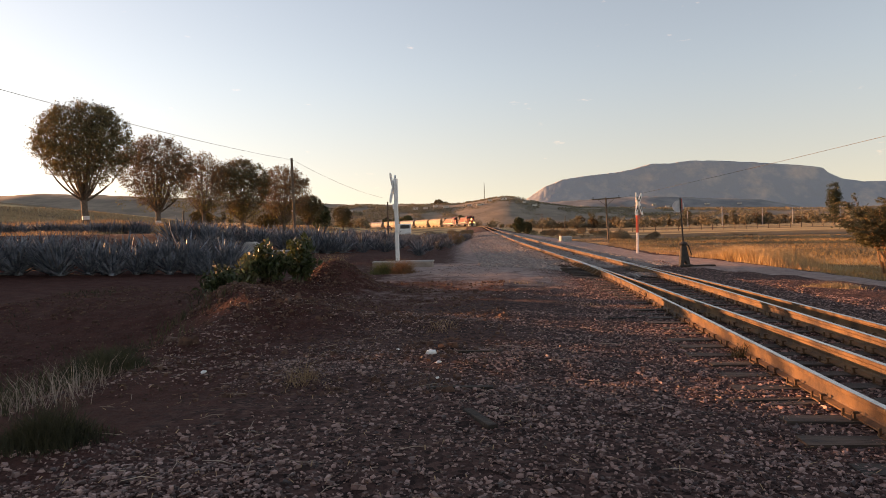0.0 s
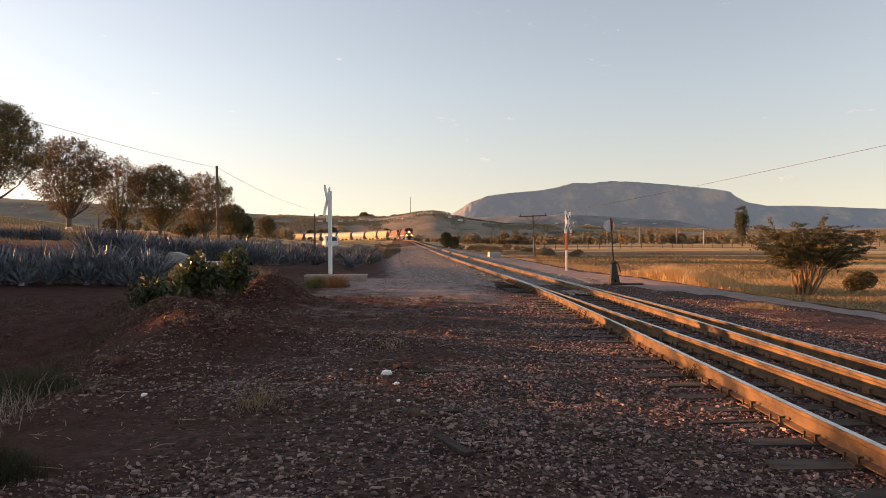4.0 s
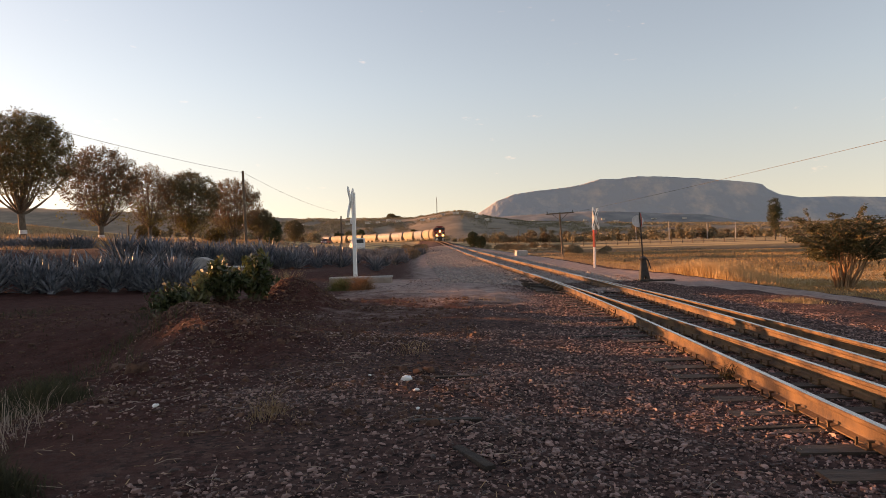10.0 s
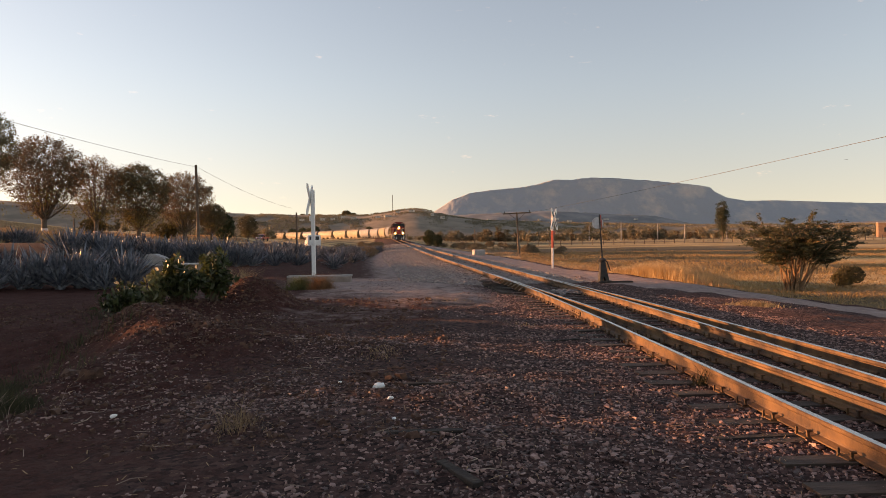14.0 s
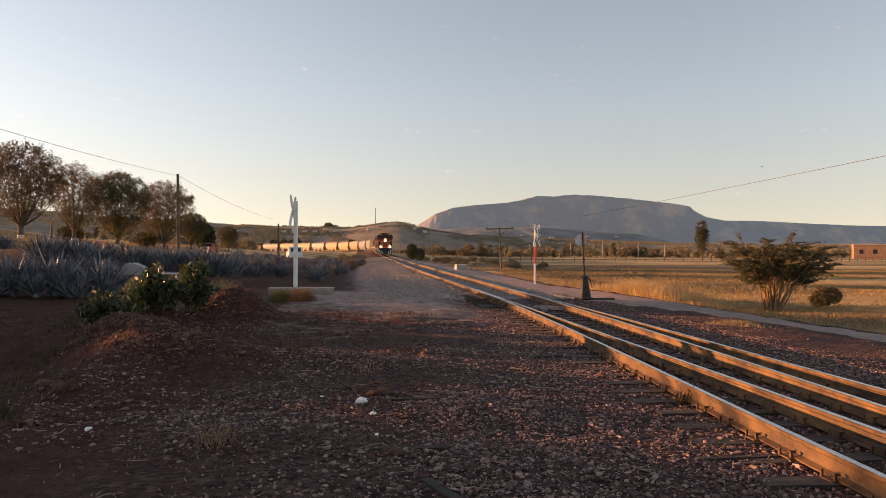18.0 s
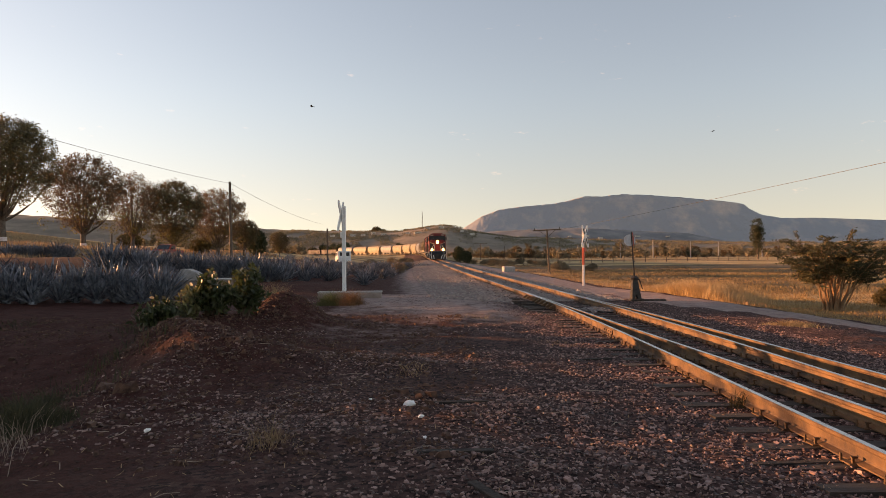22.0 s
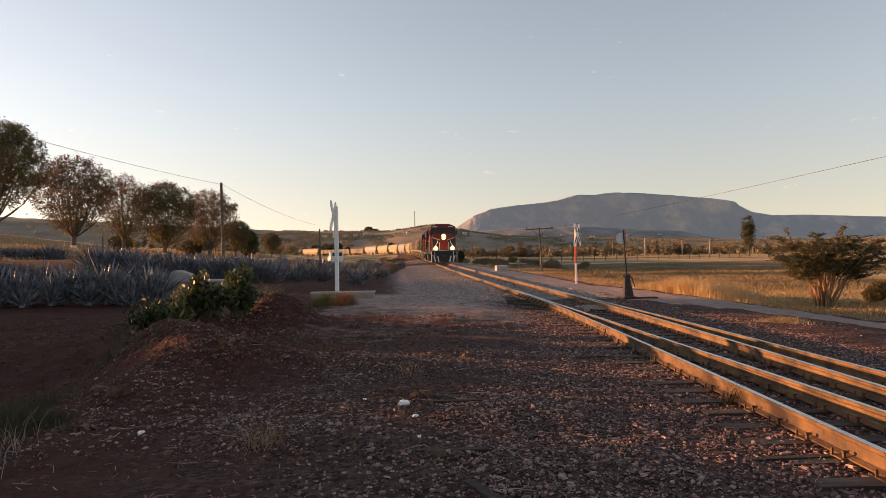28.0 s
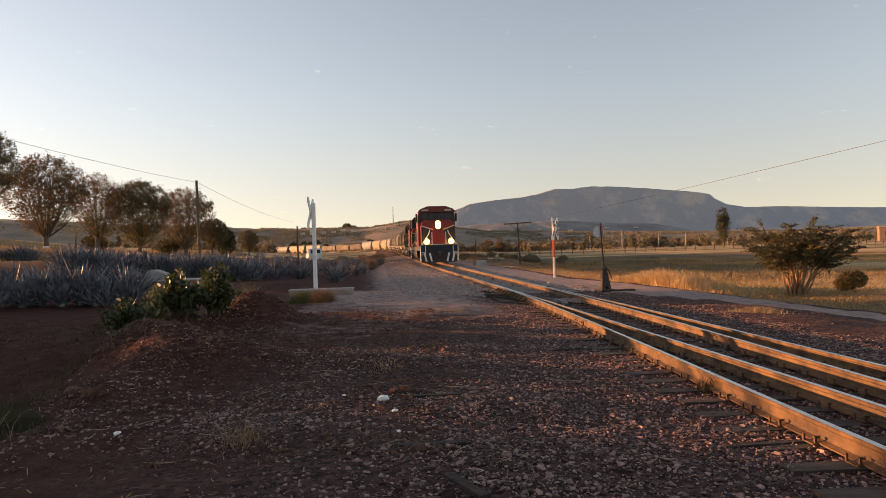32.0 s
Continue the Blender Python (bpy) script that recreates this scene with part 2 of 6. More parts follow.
LEAF_YELLOW = material("yellow_green_shoots", (0.1, 0.085, 0.022), 0.75, second=(0.19, 0.14, 0.04), scale=0.9, spread=0.4, trans=0.25)
FIELD = material("brown_field_stubble", (0.2, 0.12, 0.055), 0.9, second=(0.36, 0.225, 0.1), scale=0.12, detail=8, spread=0.35, trans=0.2)
DULLWEED = material("grey_brown_weed", (0.12, 0.09, 0.055), 0.9, second=(0.2, 0.15, 0.085), scale=0.5, spread=0.35, trans=0.2)
# The pale mottling also stands for sunlit leaf rims.
AGAVE = material("blue_agave_leaf", (0.055, 0.066, 0.082), 0.36, second=(0.26, 0.28, 0.31), scale=3.5, mix=(0.42, 0.72), spread=0.55, bump=0.15, bump_scale=20)
REDGRASS = material("rusty_orange_grass", (0.24, 0.11, 0.05), 0.9, second=(0.36, 0.18, 0.085), scale=3, spread=0.4, trans=0.25)
GREENGRASS = material("soft_green_grass", (0.1, 0.11, 0.035), 0.85, second=(0.17, 0.16, 0.06), scale=3, spread=0.4, trans=0.25)
STICK = material("grey_dry_twig", (0.2, 0.13, 0.1), 0.85, second=(0.4, 0.3, 0.24), scale=8, spread=0.5)
STRAW = material("dry_straw", (0.28, 0.185, 0.095), 0.85, second=(0.47, 0.335, 0.185), scale=2, spread=0.45, trans=0.25)
WEED = material("green_weed", (0.03, 0.032, 0.014), 0.85, second=(0.075, 0.062, 0.028), scale=2, spread=0.4, trans=0.3)
WHITE = material("chalky_white_paint", (0.78, 0.76, 0.72), 0.65, second=(0.55, 0.52, 0.48), scale=7, mix=(0.5, 0.8))
WOODPOLE = material("weathered_pole", (0.1, 0.065, 0.045), 0.9, second=(0.17, 0.115, 0.08), scale=3, bump=0.5, bump_scale=30)
CONCRETE = material("old_concrete", (0.42, 0.39, 0.36), 0.9, second=(0.27, 0.24, 0.22), scale=3, bump=0.5, bump_scale=30)
DIRTY = material("soil_stained_concrete", (0.2, 0.14, 0.11), 0.95, second=(0.33, 0.25, 0.21), scale=2.5, bump=0.6)
BLACK = material("black_iron", (0.016, 0.014, 0.013), 0.75, second=(0.06, 0.045, 0.035), scale=7)
TARGET = material("faded_target_enamel", (0.68, 0.64, 0.62), 0.6, second=(0.5, 0.42, 0.4), scale=9)
SIGNRED = material("faded_red_paint", (0.5, 0.07, 0.04), 0.6, second=(0.38, 0.08, 0.05), scale=6)
# Haze is painted into the blue-grey base, sunlit bare patches into the second.
ROCK = material("haze_tinted_mountain_scrub", (0.32, 0.328, 0.342), 1.0, second=(0.6, 0.47, 0.4), scale=0.006, detail=14, mix=(0.5, 0.72), bump=0.5, bump_scale=0.02)
HILL = material("dry_hill_scrub", (0.165, 0.12, 0.084), 1.0, second=(0.28, 0.2, 0.135), scale=0.02, detail=12, mix=(0.42, 0.66))
FOOTHILL = material("scrub_covered_foothill", (0.15, 0.145, 0.14), 1.0, second=(0.26, 0.23, 0.21), scale=0.012, detail=12, mix=(0.42, 0.64))
LOCO_RED = material("loco_red_paint", (0.2, 0.012, 0.007), 0.45, second=(0.17, 0.015, 0.01), scale=1.2, bump=0.05)
LOCO_DARK = material("loco_dark_paint", (0.012, 0.014, 0.024), 0.65, second=(0.02, 0.017, 0.017), scale=1.5)
LOCO_CREAM = material("loco_cream_paint", (0.62, 0.55, 0.42), 0.55, second=(0.45, 0.38, 0.28), scale=2)
STEEL = material("dusty_running_gear", (0.05, 0.042, 0.036), 0.75, 0.3, second=(0.11, 0.085, 0.065), scale=3)
GLASS = material("dark_window_glass", (0.01, 0.012, 0.016), 0.3)
LAMP = material("lit_headlamp", (1, 0.85, 0.55), 0.3, glow=(1.0, 0.55, 0.16), glow_strength=5.0)
MARKER = material("lit_marker_lamp", (1, 0.9, 0.7), 0.3, glow=(1.0, 0.9, 0.75), glow_strength=1.5)
CREAM_CAR = material("cream_hopper_paint", (0.28, 0.22, 0.14), 0.65, second=(0.13, 0.09, 0.055), scale=0.8, detail=9, mix=(0.45, 0.75), bump=0.06, spread=0.45)
GREY_CAR = material("grey_hopper_paint", (0.15, 0.15, 0.15), 0.6, second=(0.07, 0.062, 0.056), scale=0.8, detail=9, mix=(0.45, 0.75), spread=0.35)
BROWN_CAR = material("brown_gondola_paint", (0.05, 0.035, 0.03), 0.7, second=(0.1, 0.062, 0.045), scale=0.9, spread=0.15)
TRUCK_RED = material("pickup_red_paint", (0.34, 0.02, 0.018), 0.3, second=(0.27, 0.024, 0.02), scale=2)
CHROME = material("chrome_trim", (0.7, 0.7, 0.7), 0.15, 1.0)
RUBBER = material("tyre_rubber", (0.02, 0.02, 0.02), 0.85)
VANWHITE = material("white_car_paint", (0.8, 0.8, 0.78), 0.35, second=(0.7, 0.69, 0.66), scale=2)
BRICK = material("weathered_brick", (0.2, 0.115, 0.075), 0.9, second=(0.3, 0.18, 0.12), scale=1.5)
PLASTER = material("pale_plaster", (0.6, 0.55, 0.48), 0.85, second=(0.45, 0.4, 0.34), scale=0.5)
RUBBISH = material("white_plastic_scrap", (0.8, 0.79, 0.76), 0.5)
BIRDBLACK = material("dark_feathers", (0.02, 0.02, 0.02), 0.8)
WIRE = material("cable", (0.05, 0.045, 0.04), 0.7)


# ---- mesh tools ----
def add_box(bm, cx, cy, cz, sx, sy, sz, m=None, bevel=0.0):
    """A box by centre and size, bevelled where asked."""
    r = bmesh.ops.create_cube(bm, size=1, matrix=(m or Matrix()) @ Matrix.Translation((cx, cy, cz)) @ Matrix.Diagonal((sx, sy, sz, 1)))
    if bevel:
        edges = {e for v in r["verts"] for e in v.link_edges}
        bmesh.ops.bevel(bm, geom=list(edges), offset=bevel, segments=2, affect="EDGES", profile=0.6)


def add_tube(bm, p, q, r0, r1=None, seg=8, caps=True):
    """A tapered tube between two points."""
    p, q = Vector(p), Vector(q)
    d = q - p
    m = Matrix.Translation((p + q) / 2) @ d.to_track_quat("Z", "Y").to_matrix().to_4x4()
    bmesh.ops.create_cone(bm, cap_ends=caps, segments=seg, radius1=r0, radius2=r0 if r1 is None else r1, depth=d.length, matrix=m)


def add_prism(bm, profile, axis, a, c):
    """A closed profile of 2D points, drawn out along an axis from a to c."""
    def at(u, v, w):
        return {"x": (w, u, v), "y": (u, w, v), "z": (u, v, w)}[axis]
    lo = [bm.verts.new(at(u, v, a)) for u, v in profile]
    hi = [bm.verts.new(at(u, v, c)) for u, v in profile]
    bm.faces.new(lo)
    bm.faces.new(hi[::-1])
    for i in range(len(lo)):
        j = (i + 1) % len(lo)
        bm.faces.new((lo[i], hi[i], hi[j], lo[j]))


def mesh_from(bm, name, mat, smooth=False):
    bmesh.ops.recalc_face_normals(bm, faces=bm.faces)
    me = bpy.data.meshes.new(name)
    bm.to_mesh(me)
    bm.free()
    me.materials.append(mat)
    if smooth:
        me.shade_smooth()
    return me


def mesh_arrays(name, verts, faces, mat, smooth=False):
    me = bpy.data.meshes.new(name)
    me.from_pydata([tuple(v) for v in verts], [], [tuple(f) for f in faces])
    me.materials.append(mat)
    if smooth:
        me.shade_smooth()
    else:
        me.shade_flat()
    return me


def part(name, bm, mat, parent, label="", smooth=False):
    """One mesh object under a thing or under a part."""
    ob = new(name, mesh_from(bm, name, mat, smooth) if isinstance(bm, bmesh.types.BMesh) else bm)
    ob.parent = parent
    if label:
        ob["label"] = label
    return ob


def thing(name, m, label, category, group="", kind=""):
    ob = new(name)
    ob.empty_display_size = 0.2
    ob.matrix_world = m
    return tagged(ob, label, category, group, kind)


# ---- plan: the railway line, the road and the lie of the land ----
def smooth(e0, e1, v):
    u = np.clip((v - e0) / (e1 - e0), 0, 1)
    return u * u * (3 - 2 * u)


CURVE_Y, CURVE_R = 245.0, 220.0


BEND = (142.2911, -452.1061, 525.4195, -260.2861, 42.3073, -1.588, 4.2092)
RISE, HEAD = 1.9, 0.06


def track_x(y):
    """The line's centre: straight past the turnout, then a slow bend that runs out into a straight."""
    k = np.clip(y, 0.0, 98.0)
    return np.polyval(BEND, k / 100) - 0.04708 * np.maximum(np.asarray(y) - 98.0, 0)


def head_z(s):
    """Height of the rail's head along the line, which climbs away from the yard."""
    return HEAD + 0.35 * smooth(20, 62, s) + RISE * smooth(40, 300, s)


def track_at(s):
    """Place and heading of the line's centre, s metres along it from the camera's row; z is the rail's head."""
    y = min(s, CURVE_Y)
    h = -math.atan(np.polyval(np.polyder(BEND), min(max(y, 0.0), 98.0) / 100) / 100) if y < 98 else math.atan(0.04708)
    p = Vector((float(track_x(y)), y, float(head_z(s))))
    if s <= CURVE_Y:
        return p, h
    a = (s - CURVE_Y) / CURVE_R
    f, left = Vector((-math.sin(h), math.cos(h), 0)), Vector((-math.cos(h), -math.sin(h), 0))
    return p + f * (CURVE_R * math.sin(a)) + left * (CURVE_R * (1 - math.cos(a))), h + a


TRACK_PTS = np.array([[*track_at(s)[0]] for s in np.arange(-60, 900, 4.0)])


def road_x(y):
    """Middle of the country road."""
    return np.interp(y, (-60, 0, 38, 56, 78, 100, 135, 200, 250, 300, 400), (-22, -25.5, -27.5, -29.7, -33.8, -36.5, -38, -42, -46, -52, -66))


def path_x(y):
    """Middle of the vehicle path on the far side of the line."""
    return np.interp(y, (-20, 5, 17, 23.5, 35, 60, 120, 250), (24, 15.4, 10.6, 8.35, 6.3, 6.0, 3.5, -3.0))


def ground_z(x, y):
    """Height of the ground under a place."""
    x, y = np.asarray(x, float), np.asarray(y, float)
    # the line's bank
    tx = track_x(y)
    z = -0.12 * smooth(4, 8, x) - 0.42 * smooth(7.0, 12, x - 0.06 * y) * (1 - smooth(60, 200, y))
    near = y < 240
    bank = np.where(near, np.abs(x - tx), 1e3)
    far_ = ~near
    if far_.any():
        xs, ys = x[far_], y[far_]
        sub = TRACK_PTS[(TRACK_PTS[:, 1] > 225)]
        dd = np.full(xs.shape, 1e9)
        for px, py, _ in sub:
            dd = np.minimum(dd, (xs - px) ** 2 + (ys - py) ** 2)
        bank = bank.copy()
        bank[far_] = np.sqrt(dd)
    low = z + 0.9 * smooth(150, 420, y) * (1 - smooth(0, 60, x)) + 0.6 * smooth(60, 260, y) * (1 - smooth(-10, 30, x))
    bed = head_z(np.hypot(x, y)) - 0.19
    w = 1 - smooth(1.6, 4.2, bank)
    w_far = 1 - smooth(1.7, 7.0, bank)
    k = smooth(25, 60, y)
    w = w * (1 - k) + w_far * k
    z = low * (1 - w) + bed * w
    # rise on the side of the road, and the verge with its trees
    rise = smooth(-7, -24, x) * 1.3 * smooth(8, 30, y)
    rise = rise + 1.4 * smooth(-3.4, -8.5, x - road_x(y)) * smooth(59, 66, y)
    rise = rise + 12.0 * smooth(0, 125, road_x(y) - x - 12) * smooth(55, 110, y) * (1 - smooth(420, 620, y))
    z = z + rise * (1 - smooth(160, 320, y) * 0.4)
    # ditch in front of the field
    z = z - 0.55 * np.exp(-(((x + 6.2) / 1.7) ** 2)) * smooth(0, 3, y) * (1 - smooth(9.5, 13.5, y))
    z = z - 0.3 * smooth(-5.5, -8.5, x) * (1 - smooth(10, 14, y))
    # the raised field behind the culvert
    z = z + 0.36 * smooth(-2.6, -5.5, x) * smooth(26.5, 30, y) * (1 - smooth(60, 100, y))
    # heaps of soil beside the access road
    z = z - 0.1 * np.exp(-(((x - track_x(y) + 1.35) / 0.4) ** 2 + ((y - 23.3) / 2.8) ** 2))
    z = z + 0.6 * np.exp(-(((x + 4.3) / 0.8) ** 2 + ((y - 10.8) / 0.9) ** 2))
    z = z + 0.46 * np.exp(-(((x + 3.4) / 0.8) ** 2 + ((y - 10.0) / 0.85) ** 2))
    z = z + 0.3 * np.exp(-(((x + 2.4) / 0.9) ** 2 + ((y - 9.3) / 0.7) ** 2))
    z = z + 0.16 * np.exp(-(((x + 3.6) / 0.7) ** 2 + ((y - 8.4) / 1.1) ** 2))
    z = z + 0.13 * np.exp(-(((x + 0.9) / 0.9) ** 2 + ((y - 9.3 + 0.15 * x) / 0.5) ** 2))
    z = z + 0.75 * np.exp(-(((x + 3.5) / 0.8) ** 2 + ((y - 15.2) / 1.0) ** 2))
    z = z + 0.4 * np.exp(-(((x + 4.5) / 0.9) ** 2 + ((y - 13.4) / 1.0) ** 2))
    return z


def bumps(x, y):
    """Small unevenness of the bare ground, none between the rails."""
    r = np.array([noise.noise((a * 1.1, b * 1.1, 0)) * 0.045 + noise.noise((a * 2.8, b * 2.8, 3)) * 0.022 + noise.noise((a * 6.5, b * 6.5, 7)) * (0.05 if a < -2.2 and 6 < b < 18 else 0.014) if abs(a) < 40 and -5 < b < 60 else 0.0 for a, b in zip(x, y)])
    return r * smooth(1.2, 2.6, np.abs(x - track_x(y)))


def gz(x, y):
    a, b = np.array([float(x)]), np.array([float(y)])
    return float(ground_z(a, b)[0] + bumps(a, b)[0])


def road_at(s):
    """The country road: place by distance ahead."""
    x = float(road_x(s))
    return Vector((x, s, gz(x, s)))


# ---- the ground ----
def spaced(near, step, far, grow, centre=0.0):
    v, d, out = 0.0, step, [0.0]
    while v < far:
        if v > near:
            d *= grow
        v += d
        out.append(v)
    return out


def build_ground():
    right = spaced(9, 0.13, 4600, 1.13)
    left = spaced(10, 0.13, 4600, 1.10)
    xs = np.array([-v for v in left[:0:-1]] + right)
    ys = np.array([-v for v in spaced(2, 0.5, 900, 1.3)[:0:-1]] + spaced(18, 0.13, 4600, 1.045))
    gx, gy = np.meshgrid(xs, ys)
    fx, fy = gx.ravel(), gy.ravel()
    z = ground_z(fx, fy)
    tx = track_x(fy)
    z = z + bumps(fx, fy)
    nx, ny = len(xs), len(ys)
    idx = np.arange(nx * ny).reshape(ny, nx)
    faces = np.stack([idx[:-1, :-1], idx[:-1, 1:], idx[1:, 1:], idx[1:, :-1]], -1).reshape(-1, 4)
    me = bpy.data.meshes.new("ground")
    me.vertices.add(nx * ny)
    me.vertices.foreach_set("co", np.stack([fx, fy, z], 1).ravel())
    me.loops.add(faces.size)
    me.loops.foreach_set("vertex_index", faces.ravel().astype(np.int32))
    me.polygons.add(len(faces))
    me.polygons.foreach_set("loop_start", np.arange(0, faces.size, 4, dtype=np.int32))
    me.update(calc_edges=True)
    me.shade_smooth()
    # what covers it: r crushed stone, g dry grass, b pale packed dirt
    d = fx - tx
    stone = smooth(-8.0, -3.5, d) * (1 - smooth(6.0, 9.0, d)) * smooth(-20, -2, fy)
    stone = np.maximum(stone, 0.55 * smooth(-4.2, -1.5, fx) * (1 - smooth(4, 9, d)) * (1 - smooth(8.5, 11.5, fy)))
    apron = np.exp(-(((fx + 1.3) / 2.5) ** 2 + ((fy - 14.2) / 3.2) ** 2))
    stone = stone * (1 - 0.9 * smooth(0.35, 0.8, apron))
    px = path_x(fy)
    pale = 1.3 * (1 - smooth(1.25, 1.8, np.abs(fx - px))) * (fy < 110)
    pale = np.maximum(pale, 0.9 * np.exp(-(((fy - 24 - 0.1 * fx) / 4.5) ** 2)) * smooth(-4.5, -2.5, fx) * (1 - smooth(0.5, 2.5, fx)))
    pale = np.maximum(pale, 0.8 * np.exp(-(((fy - 20.0) / 1.2) ** 2)) * smooth(-3.5, -1, fx) * (1 - smooth(0, 2.0, fx)))
    pale = np.maximum(pale, 0.5 * smooth(13.5, 19, fy) * (1 - smooth(26, 32, fy)) * smooth(-4.5, -2.8, fx) * (1 - smooth(-2.2, -1.0, d)))
    pale = np.maximum(pale, 0.62 * smooth(10, 20, fy) * (1 - smooth(70, 120, fy)) * smooth(-7.5, -4.5, d) * (1 - smooth(-2.2, -1.2, d)))
    pale = np.maximum(pale, 0.4 * smooth(0.3, 0.75, apron))
    rx = road_x(fy)
    pale = np.maximum(pale, (1 - smooth(2.4, 3.6, np.abs(fx - rx))) * (fy < 400))
    grass = smooth(1.8, 2.5, fx - px)
    grass = np.maximum(grass, 0.5 * smooth(-2.6, -5.0, fx - rx) + 0.45 * smooth(-12, -22, fx - rx))
    grass = np.maximum(grass, smooth(70, 130, fy) * smooth(5, 9, np.abs(d)))
    grass = np.maximum(grass, smooth(300, 380, np.hypot(fx, fy)))
    dull = smooth(38, 52, fy) * (1 - smooth(95, 125, fy)) * (1 - 0.75 * smooth(0.5, 0.62, fx / np.maximum(fy, 1.0))) * smooth(2, 5, fx - px)
    col = np.stack([stone, grass, pale, dull], 1).astype(np.float32)
    att = me.color_attributes.new("cover", "FLOAT_COLOR", "POINT")
    att.data.foreach_set("color", col.ravel())
    me.materials.append(GROUND)
    return tagged(new("ground", me), "bare red soil, gravel and dry grass plain", "ground", kind="structure")


build_ground()


# ---- far hills ----
def build_ridge(name, label, mat, x0, x1, y, profile, depth, rough, seedv, nx=220, ny=26):
    """A range of hills: a skyline that falls off towards the viewer, with gullies."""
    xs = np.linspace(x0, x1, nx)
    top = np.interp(xs, [p[0] for p in profile], [p[1] for p in profile])
    verts, faces = [], []
    for j in range(ny):
        v = j / (ny - 1)
        for i in range(nx):
            g = noise.fractal((xs[i] * rough, v * 2.2, seedv), 1.0, 2.0, 6)
            cliff = v ** 0.8 if name == "mountain" else v * v * (3 - 2 * v)
            h = top[i] * min(1.0, cliff * (1 + (0.07 if name == "mountain" else 0.22) * g * (1 - v) * 2)) + top[i] * (0.006 if name == "mountain" else 0.02) * noise.noise((xs[i] * rough * 9, 0, seedv)) * (v > 0.9)
            verts.append((xs[i] + g * depth * 0.05 * (1 - v), y - depth * (1 - v) + g * depth * (0.05 if name == "mountain" else 0.12) * v * (1 - v) * 4 + noise.fractal((xs[i] * rough * 7, v * 14, seedv), 1.0, 2.0, 3) * depth * (0.006 if name == "mountain" else 0.0), h - 8 * (1 - v)))
    for j in range(ny - 1):
        for i in range(nx - 1):
            a = j * nx + i
            faces.append((a, a + 1, a + nx + 1, a + nx))
    n0 = len(verts)
    for i in range(nx):
        verts.append((xs[i], y + depth * 0.4, -8))
    for i in range(nx - 1):
        a = (ny - 1) * nx + i
        faces.append((a, a + 1, n0 + i + 1, n0 + i))
    return tagged(new(name, mesh_arrays(name, verts, faces, mat, True)), label, "hill", kind="structure")


def sky_px(pts, dist):
    """Skyline from bearings (tangent) and slopes."""
    return [(u * dist, v * dist) for u, v in pts]


FAR = 3600.0
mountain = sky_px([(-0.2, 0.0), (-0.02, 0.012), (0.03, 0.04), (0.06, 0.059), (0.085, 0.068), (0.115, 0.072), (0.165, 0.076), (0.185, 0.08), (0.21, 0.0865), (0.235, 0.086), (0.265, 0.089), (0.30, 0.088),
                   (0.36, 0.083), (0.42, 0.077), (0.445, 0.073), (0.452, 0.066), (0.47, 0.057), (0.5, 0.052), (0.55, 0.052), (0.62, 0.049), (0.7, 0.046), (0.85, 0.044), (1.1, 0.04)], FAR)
build_ridge("mountain", "flat-topped mesa with scrub slopes, haze painted blue-grey into its colour", ROCK, -0.2 * FAR, 1.1 * FAR, FAR, mountain, 175, 0.0042, 1.5, 460, 44)
FOOT = 2500.0
foothill = sky_px([(-0.1, 0.02), (0.02, 0.034), (0.15, 0.0394), (0.196, 0.0404), (0.23, 0.039), (0.28, 0.0357), (0.315, 0.034), (0.357, 0.0312), (0.383, 0.0257), (0.417, 0.0186), (0.486, 0.0135), (0.6, 0.016), (0.72, 0.02), (0.9, 0.016)], FOOT)
build_ridge("foothill", "long scrub-covered foothill below the mesa", FOOTHILL, -0.1 * FOOT, 0.9 * FOOT, FOOT, foothill, 420, 0.012, 3.3, 260, 22)
NEARHILL = 1500.0
hills = sky_px([(-1.4, 0.05), (-0.9, 0.066), (-0.69, 0.072), (-0.5, 0.06), (-0.38, 0.05), (-0.26, 0.044), (-0.22, 0.041), (-0.12, 0.0385), (-0.06, 0.0375), (-0.045, 0.04), (-0.02, 0.044), (0.0, 0.0465), (0.02, 0.0445),
                (0.05, 0.036), (0.1, 0.028), (0.2, 0.024), (0.32, 0.02), (0.45, 0.017), (0.8, 0.015), (1.3, 0.014)], NEARHILL)
build_ridge("hillside", "low dry scrub-covered hill with scattered houses", HILL, -1.4 * NEARHILL, 1.3 * NEARHILL, NEARHILL, hills, 620, 0.006, 7.7)


# ---- the railway line ----
RAIL_H = 0.165
RAIL_SECTION = [(-0.068, 0.0), (0.068, 0.0), (0.068, 0.012), (0.016, 0.03), (0.009, 0.045), (0.009, 0.115), (0.034, 0.13), (0.036, 0.158), (0.028, RAIL_H),
                (-0.028, RAIL_H), (-0.036, 0.158), (-0.034, 0.13), (-0.009, 0.115), (-0.009, 0.045), (-0.016, 0.03), (-0.068, 0.012)]


